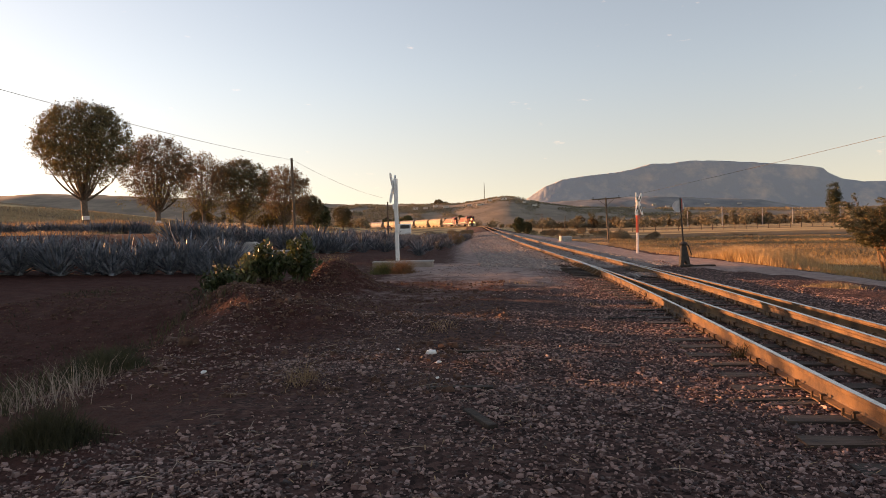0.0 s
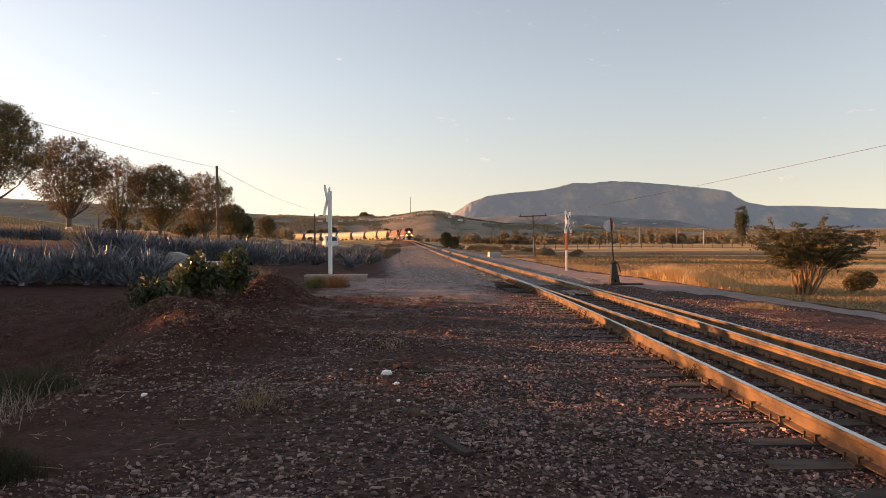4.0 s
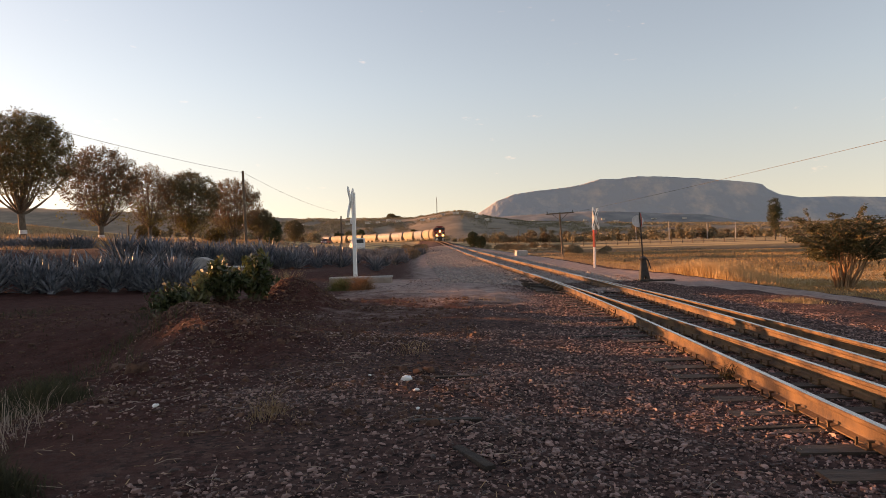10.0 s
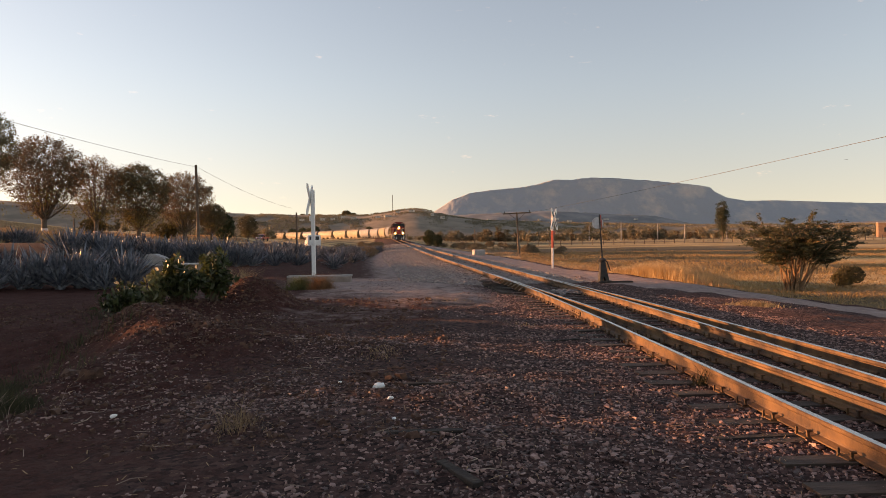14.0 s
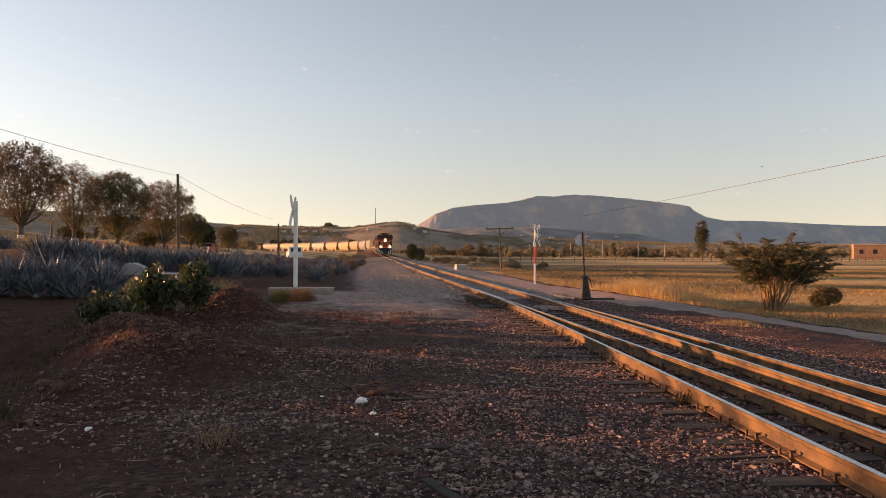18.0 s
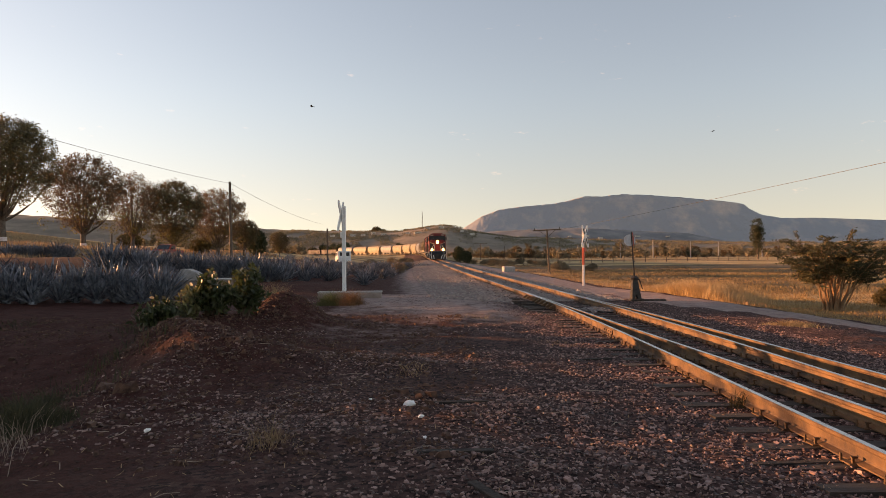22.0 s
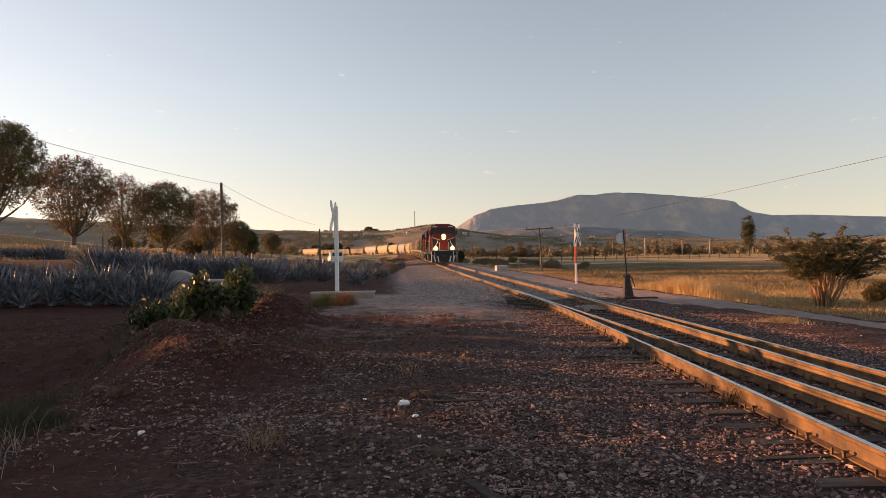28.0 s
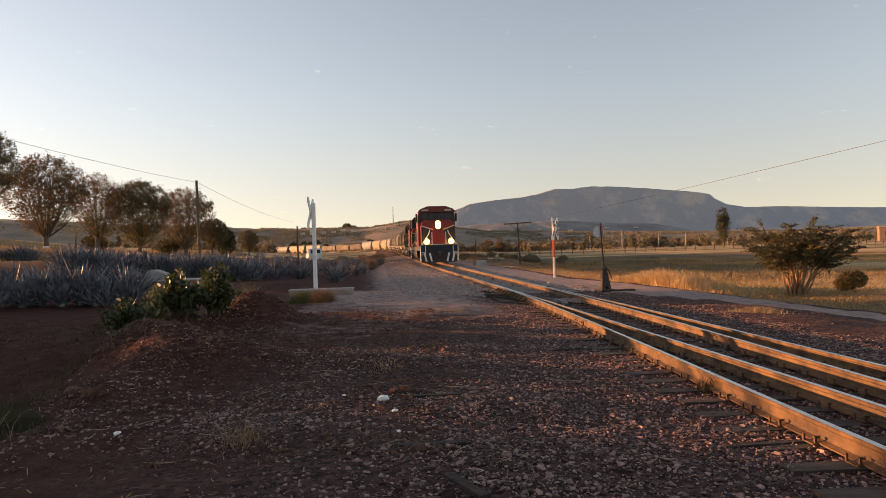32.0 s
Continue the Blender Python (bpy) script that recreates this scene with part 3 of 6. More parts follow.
def rail_mesh(pts, name):
    """A rail swept along points of its foot; the running surface is bright."""
    n, verts, faces, bright = len(RAIL_SECTION), [], [], []
    for i, p in enumerate(pts):
        d = (pts[min(i + 1, len(pts) - 1)] - pts[max(i - 1, 0)]).normalized()
        side = Vector((d.y, -d.x, 0)).normalized()
        for u, v in RAIL_SECTION:
            verts.append(p + side * u + Vector((0, 0, v)))
    for i in range(len(pts) - 1):
        for k in range(n):
            j = (k + 1) % n
            faces.append((i * n + k, i * n + j, (i + 1) * n + j, (i + 1) * n + k))
            bright.append(k == 8)
    faces.append(tuple(range(n)))
    faces.append(tuple(range((len(pts) - 1) * n, len(pts) * n)))
    me = mesh_arrays(name, verts, faces, RUST)
    me.materials.append(RAILTOP)
    for f, b in zip(me.polygons, bright + [False, False]):
        f.material_index = int(b)
    return me


GAUGE = 1.435 + 0.07
SWITCH_Y = 27.6
HALF = GAUGE / 2
# the turnout: how far each rail lies from the line's centre along the way
OFFSETS = {
    "left_stock": ((-8, 0, 5, 9, 13, 16, 20, 24, 27.6, 31, 60), (-1.05, -1.02, -1.01, -0.95, -0.91, -0.87, -0.8, -0.77, -HALF, -HALF, -HALF)),
    "left_blade": ((-8, 0, 6.2, 8.5, 11.5, 15.8, 20, 24, 27.6), (-0.05, -0.15, -0.24, -0.33, -0.47, -0.6, -0.68, -0.69, -0.69)),
    "right_blade": ((-8, 0, 5, 8, 11, 15, 19, 23, 27.6), (0.28, 0.36, 0.42, 0.47, 0.52, 0.57, 0.62, 0.67, 0.69)),
    "right_stock": ((-8, 0, 5, 8, 11, 15, 20, 24, 27.6, 31, 60), (1.1, 1.07, 1.05, 1.0, 0.95, 0.89, 0.8, 0.77, HALF, HALF, HALF)),
}


def offset_of(which, s):
    y, o = OFFSETS[which]
    return float(np.mean([np.interp(s + k, y, o) for k in (-1.2, -0.6, 0, 0.6, 1.2)]))


line = thing("railway_track", pose(0, 0, 0), "single rusty railway line with a turnout", "railway track", kind="structure")


def rail_line(which, s0, s1, step, name, label=""):
    pts = []
    for s in np.arange(s0, s1 + 0.01, step):
        p, h = track_at(s)
        o = offset_of(which, s)
        pts.append(p + Vector((math.cos(h), math.sin(h), 0)) * o - Vector((0, 0, RAIL_H)))
    return part(name, rail_mesh(pts, name), None, line, label)


rail_line("left_stock", -8, 620, 1.0, "rail")
rail_line("right_stock", -8, 620, 1.0, "rail")
rail_line("left_blade", -8, SWITCH_Y, 0.75, "rail")
rail_line("right_blade", -8, SWITCH_Y, 0.75, "rail")


def build_ties():
    """Sleepers with their plates and spikes; longer ones carry the turnout."""
    rng = random.Random(3)
    meshes = []
    for v in range(6):
        bm = bmesh.new()
        add_box(bm, 0, 0, 0, 1, 0.21, 0.16)
        bmesh.ops.subdivide_edges(bm, edges=[e for e in bm.edges if abs(e.verts[0].co.x - e.verts[1].co.x) > 0.5], cuts=4)
        for w in bm.verts:
            w.co.y += rng.uniform(-0.012, 0.012)
            w.co.z += rng.uniform(-0.014, 0.004)
        meshes.append(mesh_from(bm, "tie", TIE))
    verts, faces = [], []
    fv, ff = [], []

    def boxat(vs, fs, c, fwd, side, sx, sy, sz):
        k = len(vs)
        for dz in (-0.5, 0.5):
            for dx, dy in ((-0.5, -0.5), (0.5, -0.5), (0.5, 0.5), (-0.5, 0.5)):
                vs.append(c + side * dx * sx + fwd * dy * sy + Vector((0, 0, dz * sz)))
        fs.extend([(k, k + 3, k + 2, k + 1), (k + 4, k + 5, k + 6, k + 7)] + [(k + i, k + (i + 1) % 4, k + 4 + (i + 1) % 4, k + 4 + i) for i in range(4)])

    s = -4.0
    while s < 300:
        p, h = track_at(s)
        fwd, side = Vector((-math.sin(h), math.cos(h), 0)), Vector((math.cos(h), math.sin(h), 0))
        length = 2.6
        off = rng.uniform(-0.06, 0.06)
        if s < 27.6:
            length = offset_of("right_stock", s) - offset_of("left_stock", s) + rng.uniform(1.0, 1.25)
            off = (offset_of("right_stock", s) + offset_of("left_stock", s)) / 2 + rng.uniform(-0.12, 0.12) - (0.16 if s > 19.5 else 0.0)
        c = p + side * off - Vector((0, 0, RAIL_H + 0.084))
        if s < 75:
            ob = part("tie", meshes[rng.randrange(6)], None, line)
            ob.matrix_local = Matrix.Translation(c) @ Matrix.Rotation(h + rng.uniform(-0.015, 0.015), 4, "Z") @ Matrix.Diagonal((length, 1, 1, 1))
        else:
            boxat(fv, ff, c, fwd, side, length, 0.21, 0.16)
        if s < 45:
            rails = [offset_of(w, s) for w in (("left_stock", "right_stock") if s > 24 else OFFSETS)]
            for o in rails:
                q = p + side * o - Vector((0, 0, RAIL_H - 0.002))
                boxat(verts, faces, q, fwd, side, 0.24, 0.15, 0.012)
                for a, b in ((-0.095, -0.05), (0.095, 0.05)):
                    boxat(verts, faces, q + side * a * 0.88 + fwd * b + Vector((0, 0, 0.026)), fwd, side, 0.018, 0.018, 0.05)
                    boxat(verts, faces, q + side * a * 0.8 + fwd * b + Vector((0, 0, 0.052)), fwd, side, 0.045, 0.028, 0.014)
                    boxat(verts, faces, q + side * (a * 1.25) - fwd * b + Vector((0, 0, 0.03)), fwd, side, 0.016, 0.016, 0.06)
        s += 0.54 + rng.uniform(-0.03, 0.03)
    for name, v, f, mat, label in (("rail_spike", verts, faces, RUST, "rusty tie plates and spikes"), ("far_ties", fv, ff, TIE, "dark sleepers receding along the line")):
        tagged(part(name, mesh_arrays(name, v, f, mat), None, line, label), kind="stuff")
    # joint bars on the nearer rail
    for s in (13.8,):
        p, h = track_at(s)
        bm = bmesh.new()
        o = offset_of("left_stock", s)
        h = h - (offset_of("left_stock", s + 0.4) - offset_of("left_stock", s - 0.4)) / 0.8
        p = p + Vector((o, 0, 0))
        add_box(bm, -0.022, 0, -0.085, 0.022, 0.7, 0.08, bevel=0.006)
        for k in range(4):
            add_box(bm, -0.04, -0.27 + k * 0.18, -0.08, 0.02, 0.026, 0.026)
        ob = part("joint_bar", bm, RUST, line)
        ob.matrix_local = Matrix.Translation(p) @ Matrix.Rotation(h, 4, "Z")

    # rail braces against the stock rails at the points
    for k in range(9):
        s = 20.4 + 0.66 * k
        p, h = track_at(s)
        for which, sgn in (("left_stock", -1), ("right_stock", 1)):
            bm = bmesh.new()
            add_prism(bm, [(sgn * 0.03, -0.15), (sgn * 0.2, -0.15), (sgn * 0.2, -0.12), (sgn * 0.06, -0.03), (sgn * 0.03, -0.03)], "y", -0.05, 0.05)
            ob = part("rail_brace", bm, RUST, line, "rusty iron rail brace")
            ob.matrix_local = Matrix.Translation(p + Vector((offset_of(which, s), 0, 0))) @ Matrix.Rotation(h, 4, "Z")


build_ties()


def scatter_mesh(name, centres, sizes, mat, seedv, flat=0.65):
    """Many rough stones in one mesh: dented blocks of eight corners."""
    rs = np.random.RandomState(seedv)
    n = len(centres)
    base = np.array([(-1, -1, -1), (1, -1, -1), (1, 1, -1), (-1, 1, -1), (-1, -1, 1), (1, -1, 1), (1, 1, 1), (-1, 1, 1)], float) * 0.5
    v = np.repeat(base[None], n, 0) + rs.uniform(-0.24, 0.24, (n, 8, 3))
    v[:, 4:, :2] *= 0.72
    v = v * (sizes[:, None, None] * (1 + rs.uniform(-0.5, 0.6, (n, 1, 3)))) * np.array([1.35, 0.8, flat])
    a, t = rs.uniform(0, 6.28, n), rs.uniform(-0.5, 0.5, n)
    ct, st = np.cos(t)[:, None], np.sin(t)[:, None]
    y, z = v[:, :, 1] * ct - v[:, :, 2] * st, v[:, :, 1] * st + v[:, :, 2] * ct
    ca, sa = np.cos(a)[:, None], np.sin(a)[:, None]
    x, y = v[:, :, 0] * ca - y * sa, v[:, :, 0] * sa + y * ca
    v = np.stack([x, y, z], 2) + centres[:, None, :]
    quads = np.array([(4, 5, 6, 7), (0, 1, 5, 4), (1, 2, 6, 5), (2, 3, 7, 6), (3, 0, 4, 7)])
    return quad_mesh(name, v.reshape(-1, 3), (np.arange(n)[:, None, None] * 8 + quads[None]).reshape(-1, 4), mat)


def quad_mesh(name, v, f, mat):
    me = bpy.data.meshes.new(name)
    me.vertices.add(len(v))
    me.vertices.foreach_set("co", np.asarray(v, np.float32).ravel())
    me.loops.add(f.size)
    me.loops.foreach_set("vertex_index", f.ravel().astype(np.int32))
    me.polygons.add(len(f))
    me.polygons.foreach_set("loop_start", np.arange(0, f.size, 4, dtype=np.int32))
    me.update(calc_edges=True)
    me.materials.append(mat)
    me.shade_flat()
    return me


def build_stones():
    rs = np.random.RandomState(11)
    # open yard between the heaps and the line
    n = 360000
    y = np.where(rs.rand(n) < 0.09, rs.uniform(-4.5, 1.2, n), 1.2 + 26 * rs.rand(n) ** 2.0)
    x = rs.uniform(-5, 11.0, n)
    d = x - (track_x(y))
    patch = np.array([noise.noise((a * 0.55, b * 0.55, 5.0)) for a, b in zip(x, y)])
    apron = np.exp(-(((x + 1.3) / 2.5) ** 2 + ((y - 14.2) / 3.2) ** 2))
    keep = (0.48 + 1.3 * patch) * smooth(-4.4, -1.6, x + 0.12 * y) * (1 - 0.7 * smooth(2.8, 4.4, d)) * (x < path_x(y) - 1.5) - 1.1 * apron
    keep = np.where((d > -2.7) & (d < 2.8), 0.8, keep)
    keep *= 1 - 0.8 * smooth(12, 16, y) * (d < -2.4)
    ok = rs.rand(n) < keep * 0.95
    x, y = x[ok], y[ok]
    d = x - track_x(y)
    size = np.minimum(rs.gamma(2.0, 0.0045, len(x)) + 0.0065, 0.032) * (1 + 0.12 * smooth(-2.2, -1.2, d) - 0.45 * smooth(2.4, 3.2, d))
    z = ground_z(x, y) + bumps(x, y) + size * 0.22
    tagged(new("gravel", scatter_mesh("gravel", np.stack([x, y, z], 1), size, STONE, 4, 0.5)), "grey-brown crushed stone strewn over red soil", "gravel", kind="stuff")
    # crumbs of soil over the heaps and the ditch edge
    m = 90000
    cx, cy = rs.uniform(-10.5, 0.5, m), rs.uniform(5.0, 17.5, m)
    heap = ground_z(cx, cy)
    lump = np.array([noise.noise((a * 0.9, b * 0.9, 8.0)) for a, b in zip(cx, cy)])
    ok = rs.rand(m) < np.clip(0.12 + 1.6 * heap + 0.7 * lump, 0.1, 1)
    cx, cy = cx[ok], cy[ok]
    cs = rs.gamma(1.5, 0.009, len(cx)) + 0.008
    cz = ground_z(cx, cy) + bumps(cx, cy) + cs * 0.12
    tagged(new("soil_crumbs", scatter_mesh("soil_crumbs", np.stack([cx, cy, cz], 1), cs, SOIL, 9, 0.7)), "crumbled clods of red-brown soil on the heaps", "soil", kind="stuff")
    # bits of straw and splinters among the stones
    m = 1900
    sx, sy = rs.uniform(-4.5, 3.2, m), 1.6 + 11 * rs.rand(m) ** 1.5
    sz = ground_z(sx, sy) + bumps(sx, sy) + 0.02
    a, ln, w = rs.uniform(0, 6.283, m), np.minimum(rs.gamma(2.5, 0.016, m), 0.1), rs.uniform(0.0015, 0.004, m)
    dx, dy = np.cos(a) * ln / 2, np.sin(a) * ln / 2
    ox, oy = -np.sin(a) * w, np.cos(a) * w
    tilt = rs.uniform(-0.012, 0.012, m)
    v = np.stack([np.stack([sx - dx - ox, sy - dy - oy, sz - tilt], 1), np.stack([sx + dx - ox, sy + dy - oy, sz + tilt], 1), np.stack([sx + dx + ox, sy + dy + oy, sz + tilt], 1), np.stack([sx - dx + ox, sy - dy + oy, sz - tilt], 1)], 1)
    tagged(new("straw_litter", quad_mesh("straw_litter", v.reshape(-1, 3), np.arange(m * 4).reshape(-1, 4), VERGE_BROWN)), "bits of brown straw and splinters strewn on gravel", "straw", kind="stuff")
    # ballast along the line further off
    n = 26000
    s = 24 + 110 * rs.rand(n) ** 1.4
    o = np.where(rs.rand(n) < 0.8, rs.uniform(-2.3, 2.3, n), -2.0 - 2.5 * rs.rand(n) ** 1.5)
    tx = track_x(s) + o
    z = ground_z(tx, s) + 0.02
    tagged(new("ballast", scatter_mesh("ballast", np.stack([tx, s, z], 1), rs.uniform(0.03, 0.075, n), BALLAST, 5)), "grey crushed stone ballast along the line", "ballast", kind="stuff")


build_stones()


def line_side():
    """A spill of pale stones between the rails and a loose concrete block beside the line."""
    rs = np.random.RandomState(6)
    n = 240
    c = np.stack([rs.normal(4.6, 0.26, n), rs.normal(19.6, 0.3, n), np.full(n, -0.06)], 1)
    tagged(new("pale_stones", scatter_mesh("pale_stones", c, rs.uniform(0.03, 0.09, n), BALLAST, 8)), "spill of pale stones between the rails", "stones", kind="stuff")
    for x, y, w in ((5.4, 56.5, 0.75), (5.9, 57.4, 0.4)):
        bm = bmesh.new()
        add_box(bm, 0, 0, 0.2, w, 0.5, 0.5, bevel=0.05)
        ob = new("concrete_block", mesh_from(bm, "concrete_block", CONCRETE))
        ob.matrix_world = pose(x, y, gz(x, y), 4, 3, 25 * w)
        tagged(ob, "pale worn concrete block beside the line", "concrete block")


line_side()


# ---- trees ----
def tube_into(verts, faces, pts, radii, seg=5):
    k = len(verts)
    for i, p in enumerate(pts):
        d = (pts[min(i + 1, len(pts) - 1)] - pts[max(i - 1, 0)]).normalized()
        a = d.orthogonal().normalized()
        b = d.cross(a)
        for j in range(seg):
            t = 2 * math.pi * j / seg
            verts.append(p + (a * math.cos(t) + b * math.sin(t)) * radii[i])
    for i in range(len(pts) - 1):
        for j in range(seg):
            faces.append((k + i * seg + j, k + i * seg + (j + 1) % seg, k + (i + 1) * seg + (j + 1) % seg, k + (i + 1) * seg + j))


def leaf_quads(centres, size, rng, droop=0.0, long=1.8, along=None):
    """Small pointed leaf clumps as diamonds."""
    n = len(centres)
    a = rng.normal(size=(n, 3))
    a[:, 2] -= droop
    if along is not None:
        a = along / np.linalg.norm(along, axis=1, keepdims=True) + a * 0.38
    a /= np.linalg.norm(a, axis=1, keepdims=True)
    b = np.cross(a, rng.normal(size=(n, 3)))
    b /= np.linalg.norm(b, axis=1, keepdims=True)
    s = size * rng.uniform(0.6, 1.4, (n, 1))
    c = np.asarray(centres)
    v = np.stack([c - a * s * long / 2, c + b * s / 2, c + a * s * long / 2, c - b * s / 2], 1)
    return v.reshape(-1, 3), np.arange(n * 4).reshape(-1, 4)


def tree_meshes(seedv, height, spread_, trunk_h, limbs, leaves, leaf_mat, leaf_size=0.2, radius=0.22, twigs=620, shell=0.34, pinch=0.0, low_leaves=0):
    """Trunk with fanned limbs; twigs reach out to an uneven rounded crown, with leaf clumps round their ends."""
    rng, nr = random.Random(seedv), np.random.RandomState(seedv)
    verts, faces, nodes = [], [], []
    fork = Vector((rng.uniform(-0.15, 0.15), rng.uniform(-0.15, 0.15), trunk_h))
    tube_into(verts, faces, [Vector((0, 0, -0.3)), Vector((0, 0, 0.15)), fork * 0.6, fork, fork + Vector((0, 0, 0.25))], [radius * 1.5, radius * 1.15, radius * 0.95, radius, radius * 0.5], 9)
    ch = height - trunk_h
    low = trunk_h + (0.06 if low_leaves or radius > 0.25 else -0.06) * height
    mid = np.array((0, 0, (height + low) / 2))
    rad = np.array((spread_, spread_, (height - low) / 2))
    for i in range(limbs):
        az = 2 * math.pi * (i * 0.382 + rng.uniform(-0.05, 0.05))
        k = (i + 0.5) / limbs
        out = (0.12 + 0.7 * k) * spread_
        up = ch * (0.86 - 0.5 * k ** 1.6) * rng.uniform(0.9, 1.05)
        end = fork + Vector((math.cos(az) * out, math.sin(az) * out, up))
        ctrl = fork + Vector((math.cos(az) * out * 0.6, math.sin(az) * out * 0.6, up * 0.28))
        pts = [fork.lerp(ctrl, t).lerp(ctrl.lerp(end, t), t) + Vector((rng.uniform(-1, 1), rng.uniform(-1, 1), 0)) * 0.05 for t in np.linspace(0, 1, 9)]
        r0 = radius * rng.uniform(0.34, 0.5)
        rr = [r0 * (1 - 0.82 * t) for t in np.linspace(0, 1, 9)]
        tube_into(verts, faces, pts, rr, 5)
        nodes += [(p, r) for p, r in zip(pts[2:], rr[2:])]
    # the crown's lobes: uneven outline
    lobes = nr.normal(size=(11, 3))
    lobes /= np.linalg.norm(lobes, axis=1, keepdims=True)
    amp = nr.uniform(-0.1, 0.08, 11)
    d = nr.normal(size=(twigs, 3))
    d /= np.linalg.norm(d, axis=1, keepdims=True)
    reach = 1 + (amp[None] * np.clip(d @ lobes.T, 0, 1) ** 3).sum(1)
    taper = 1 - pinch * np.clip(-d[:, 2], 0, 1)
    target = mid + d * rad * (nr.rand(twigs, 1) ** shell) * reach[:, None] * np.stack([taper, taper, np.ones(twigs)], 1)
    np_nodes = np.array([n[0] for n in nodes])
    order = np.argsort(np.linalg.norm((target - np.array(fork)) / rad, axis=1))
    pos = np_nodes.copy()
    radii = np.array([n[1] for n in nodes])
    tips = []
    for k in order:
        q = target[k]
        dist = np.linalg.norm(pos - q, axis=1) + 0.8 * np.clip(pos[:, 2] - q[2], 0, 9)
        w = int(np.argmin(dist))
        p, r = pos[w], min(radii[w] * 0.72, 0.045)
        m = (p + q) / 2 + np.array((0, 0, 0.08 * np.linalg.norm(q - p))) + nr.normal(size=3) * 0.04
        r = max(r, 0.022)
        tube_into(verts, faces, [Vector(p), Vector(m), Vector(q)], [r, r * 0.75, r * 0.4], 4)
        pos = np.vstack([pos, m, q])
        radii = np.append(radii, (r * 0.75, r * 0.5))
        tips.append((m, q))
    wood = mesh_arrays("trunk", verts, faces, BARK, True)
    high = np.array([(t[1][2] - low) / (height - low) for t in tips])
    weight = 0.4 + np.clip((high - 0.12) / 0.55, 0, 1)
    pick = nr.choice(len(tips), leaves, p=weight / weight.sum())
    b0, e = np.array([tips[i][0] for i in pick]), np.array([tips[i][1] for i in pick])
    c = b0 + (e - b0) * nr.uniform(0.45, 1.2, (leaves, 1)) + nr.normal(size=(leaves, 3)) * 0.02 * height
    v, f = leaf_quads(c, leaf_size * 0.72, nr, 0.0, 3.4, e - b0)
    crown = quad_mesh("crown", v, f, leaf_mat)
    if not low_leaves:
        return wood, crown
    # younger yellowing shoots round the foot of the crown
    hubs = np.stack([nr.normal(0, spread_ * 0.34, 26), nr.normal(0, spread_ * 0.34, 26), trunk_h + nr.uniform(0.06, 0.3, 26) * height], 1)
    c = hubs[nr.randint(0, 26, low_leaves)] + nr.normal(size=(low_leaves, 3)) * 0.045 * height
    v, f = leaf_quads(c, leaf_size * 1.05, nr, 0.3)
    return wood, crown, quad_mesh("low_foliage", v, f, LEAF_YELLOW)


def tree(meshes, x, y, scale, turn, label, category="tree", group="", painted=False, z=None):
    t = thing("tree", pose(x, y, gz(x, y) if z is None else z, 0, 0, turn), label, category, group)
    t.scale = (scale, scale, scale)
    part("trunk", meshes[0], None, t)
    part("crown", meshes[1], None, t)
    if len(meshes) > 2:
        part("low_foliage", meshes[2], None, t, "yellow-green shoots below the crown")
    if painted:
        bm = bmesh.new()
        add_tube(bm, (0, 0, 0.3), (0, 0, 0.62), 0.31, 0.295, 10, caps=False)
        part("painted_band", bm, TARGET, t, "whitewashed band round the foot of the trunk")
    return t


T_OAK = tree_meshes(1, 10.4, 4.1, 1.9, 22, 30000, LEAF_OLIVE, 0.1, radius=0.27, twigs=1150, pinch=0.2, shell=0.3)
T_BARE = tree_meshes(2, 10.0, 4.3, 1.5, 20, 19000, LEAF_BROWN, 0.1, radius=0.27, twigs=1100, pinch=0.15, shell=0.3, low_leaves=1300)
T_THIN = tree_meshes(3, 9.8, 3.6, 1.7, 18, 9500, LEAF_BROWN, 0.1, radius=0.25, twigs=1000, pinch=0.35, shell=0.3, low_leaves=2200)
T_FULL = tree_meshes(4, 10.0, 4.0, 1.4, 18, 26000, LEAF_OLIVE, 0.1, radius=0.27, twigs=1050, pinch=0.2, shell=0.3, low_leaves=1700)
T_ROUND = tree_meshes(5, 6.0, 2.3, 0.7, 11, 8000, LEAF_DARK, 0.17, 0.16, twigs=380)
T_FAR = tree_meshes(7, 4.4, 3.2, 0.2, 6, 1100, LEAF_FAR, 0.5, 0.16, twigs=50)
T_FARB = tree_meshes(8, 6.0, 2.6, 0.3, 6, 1000, LEAF_BROWN, 0.46, 0.16, twigs=50)
T_FARC = tree_meshes(9, 7.2, 1.9, 0.3, 6, 1100, LEAF_FAR, 0.46, 0.16, twigs=50)
T_LOW = tree_meshes(6, 4.0, 2.8, 0.3, 12, 8000, LEAF_OLIVE, 0.17, 0.12, twigs=380)

ROW = "roadside trees"
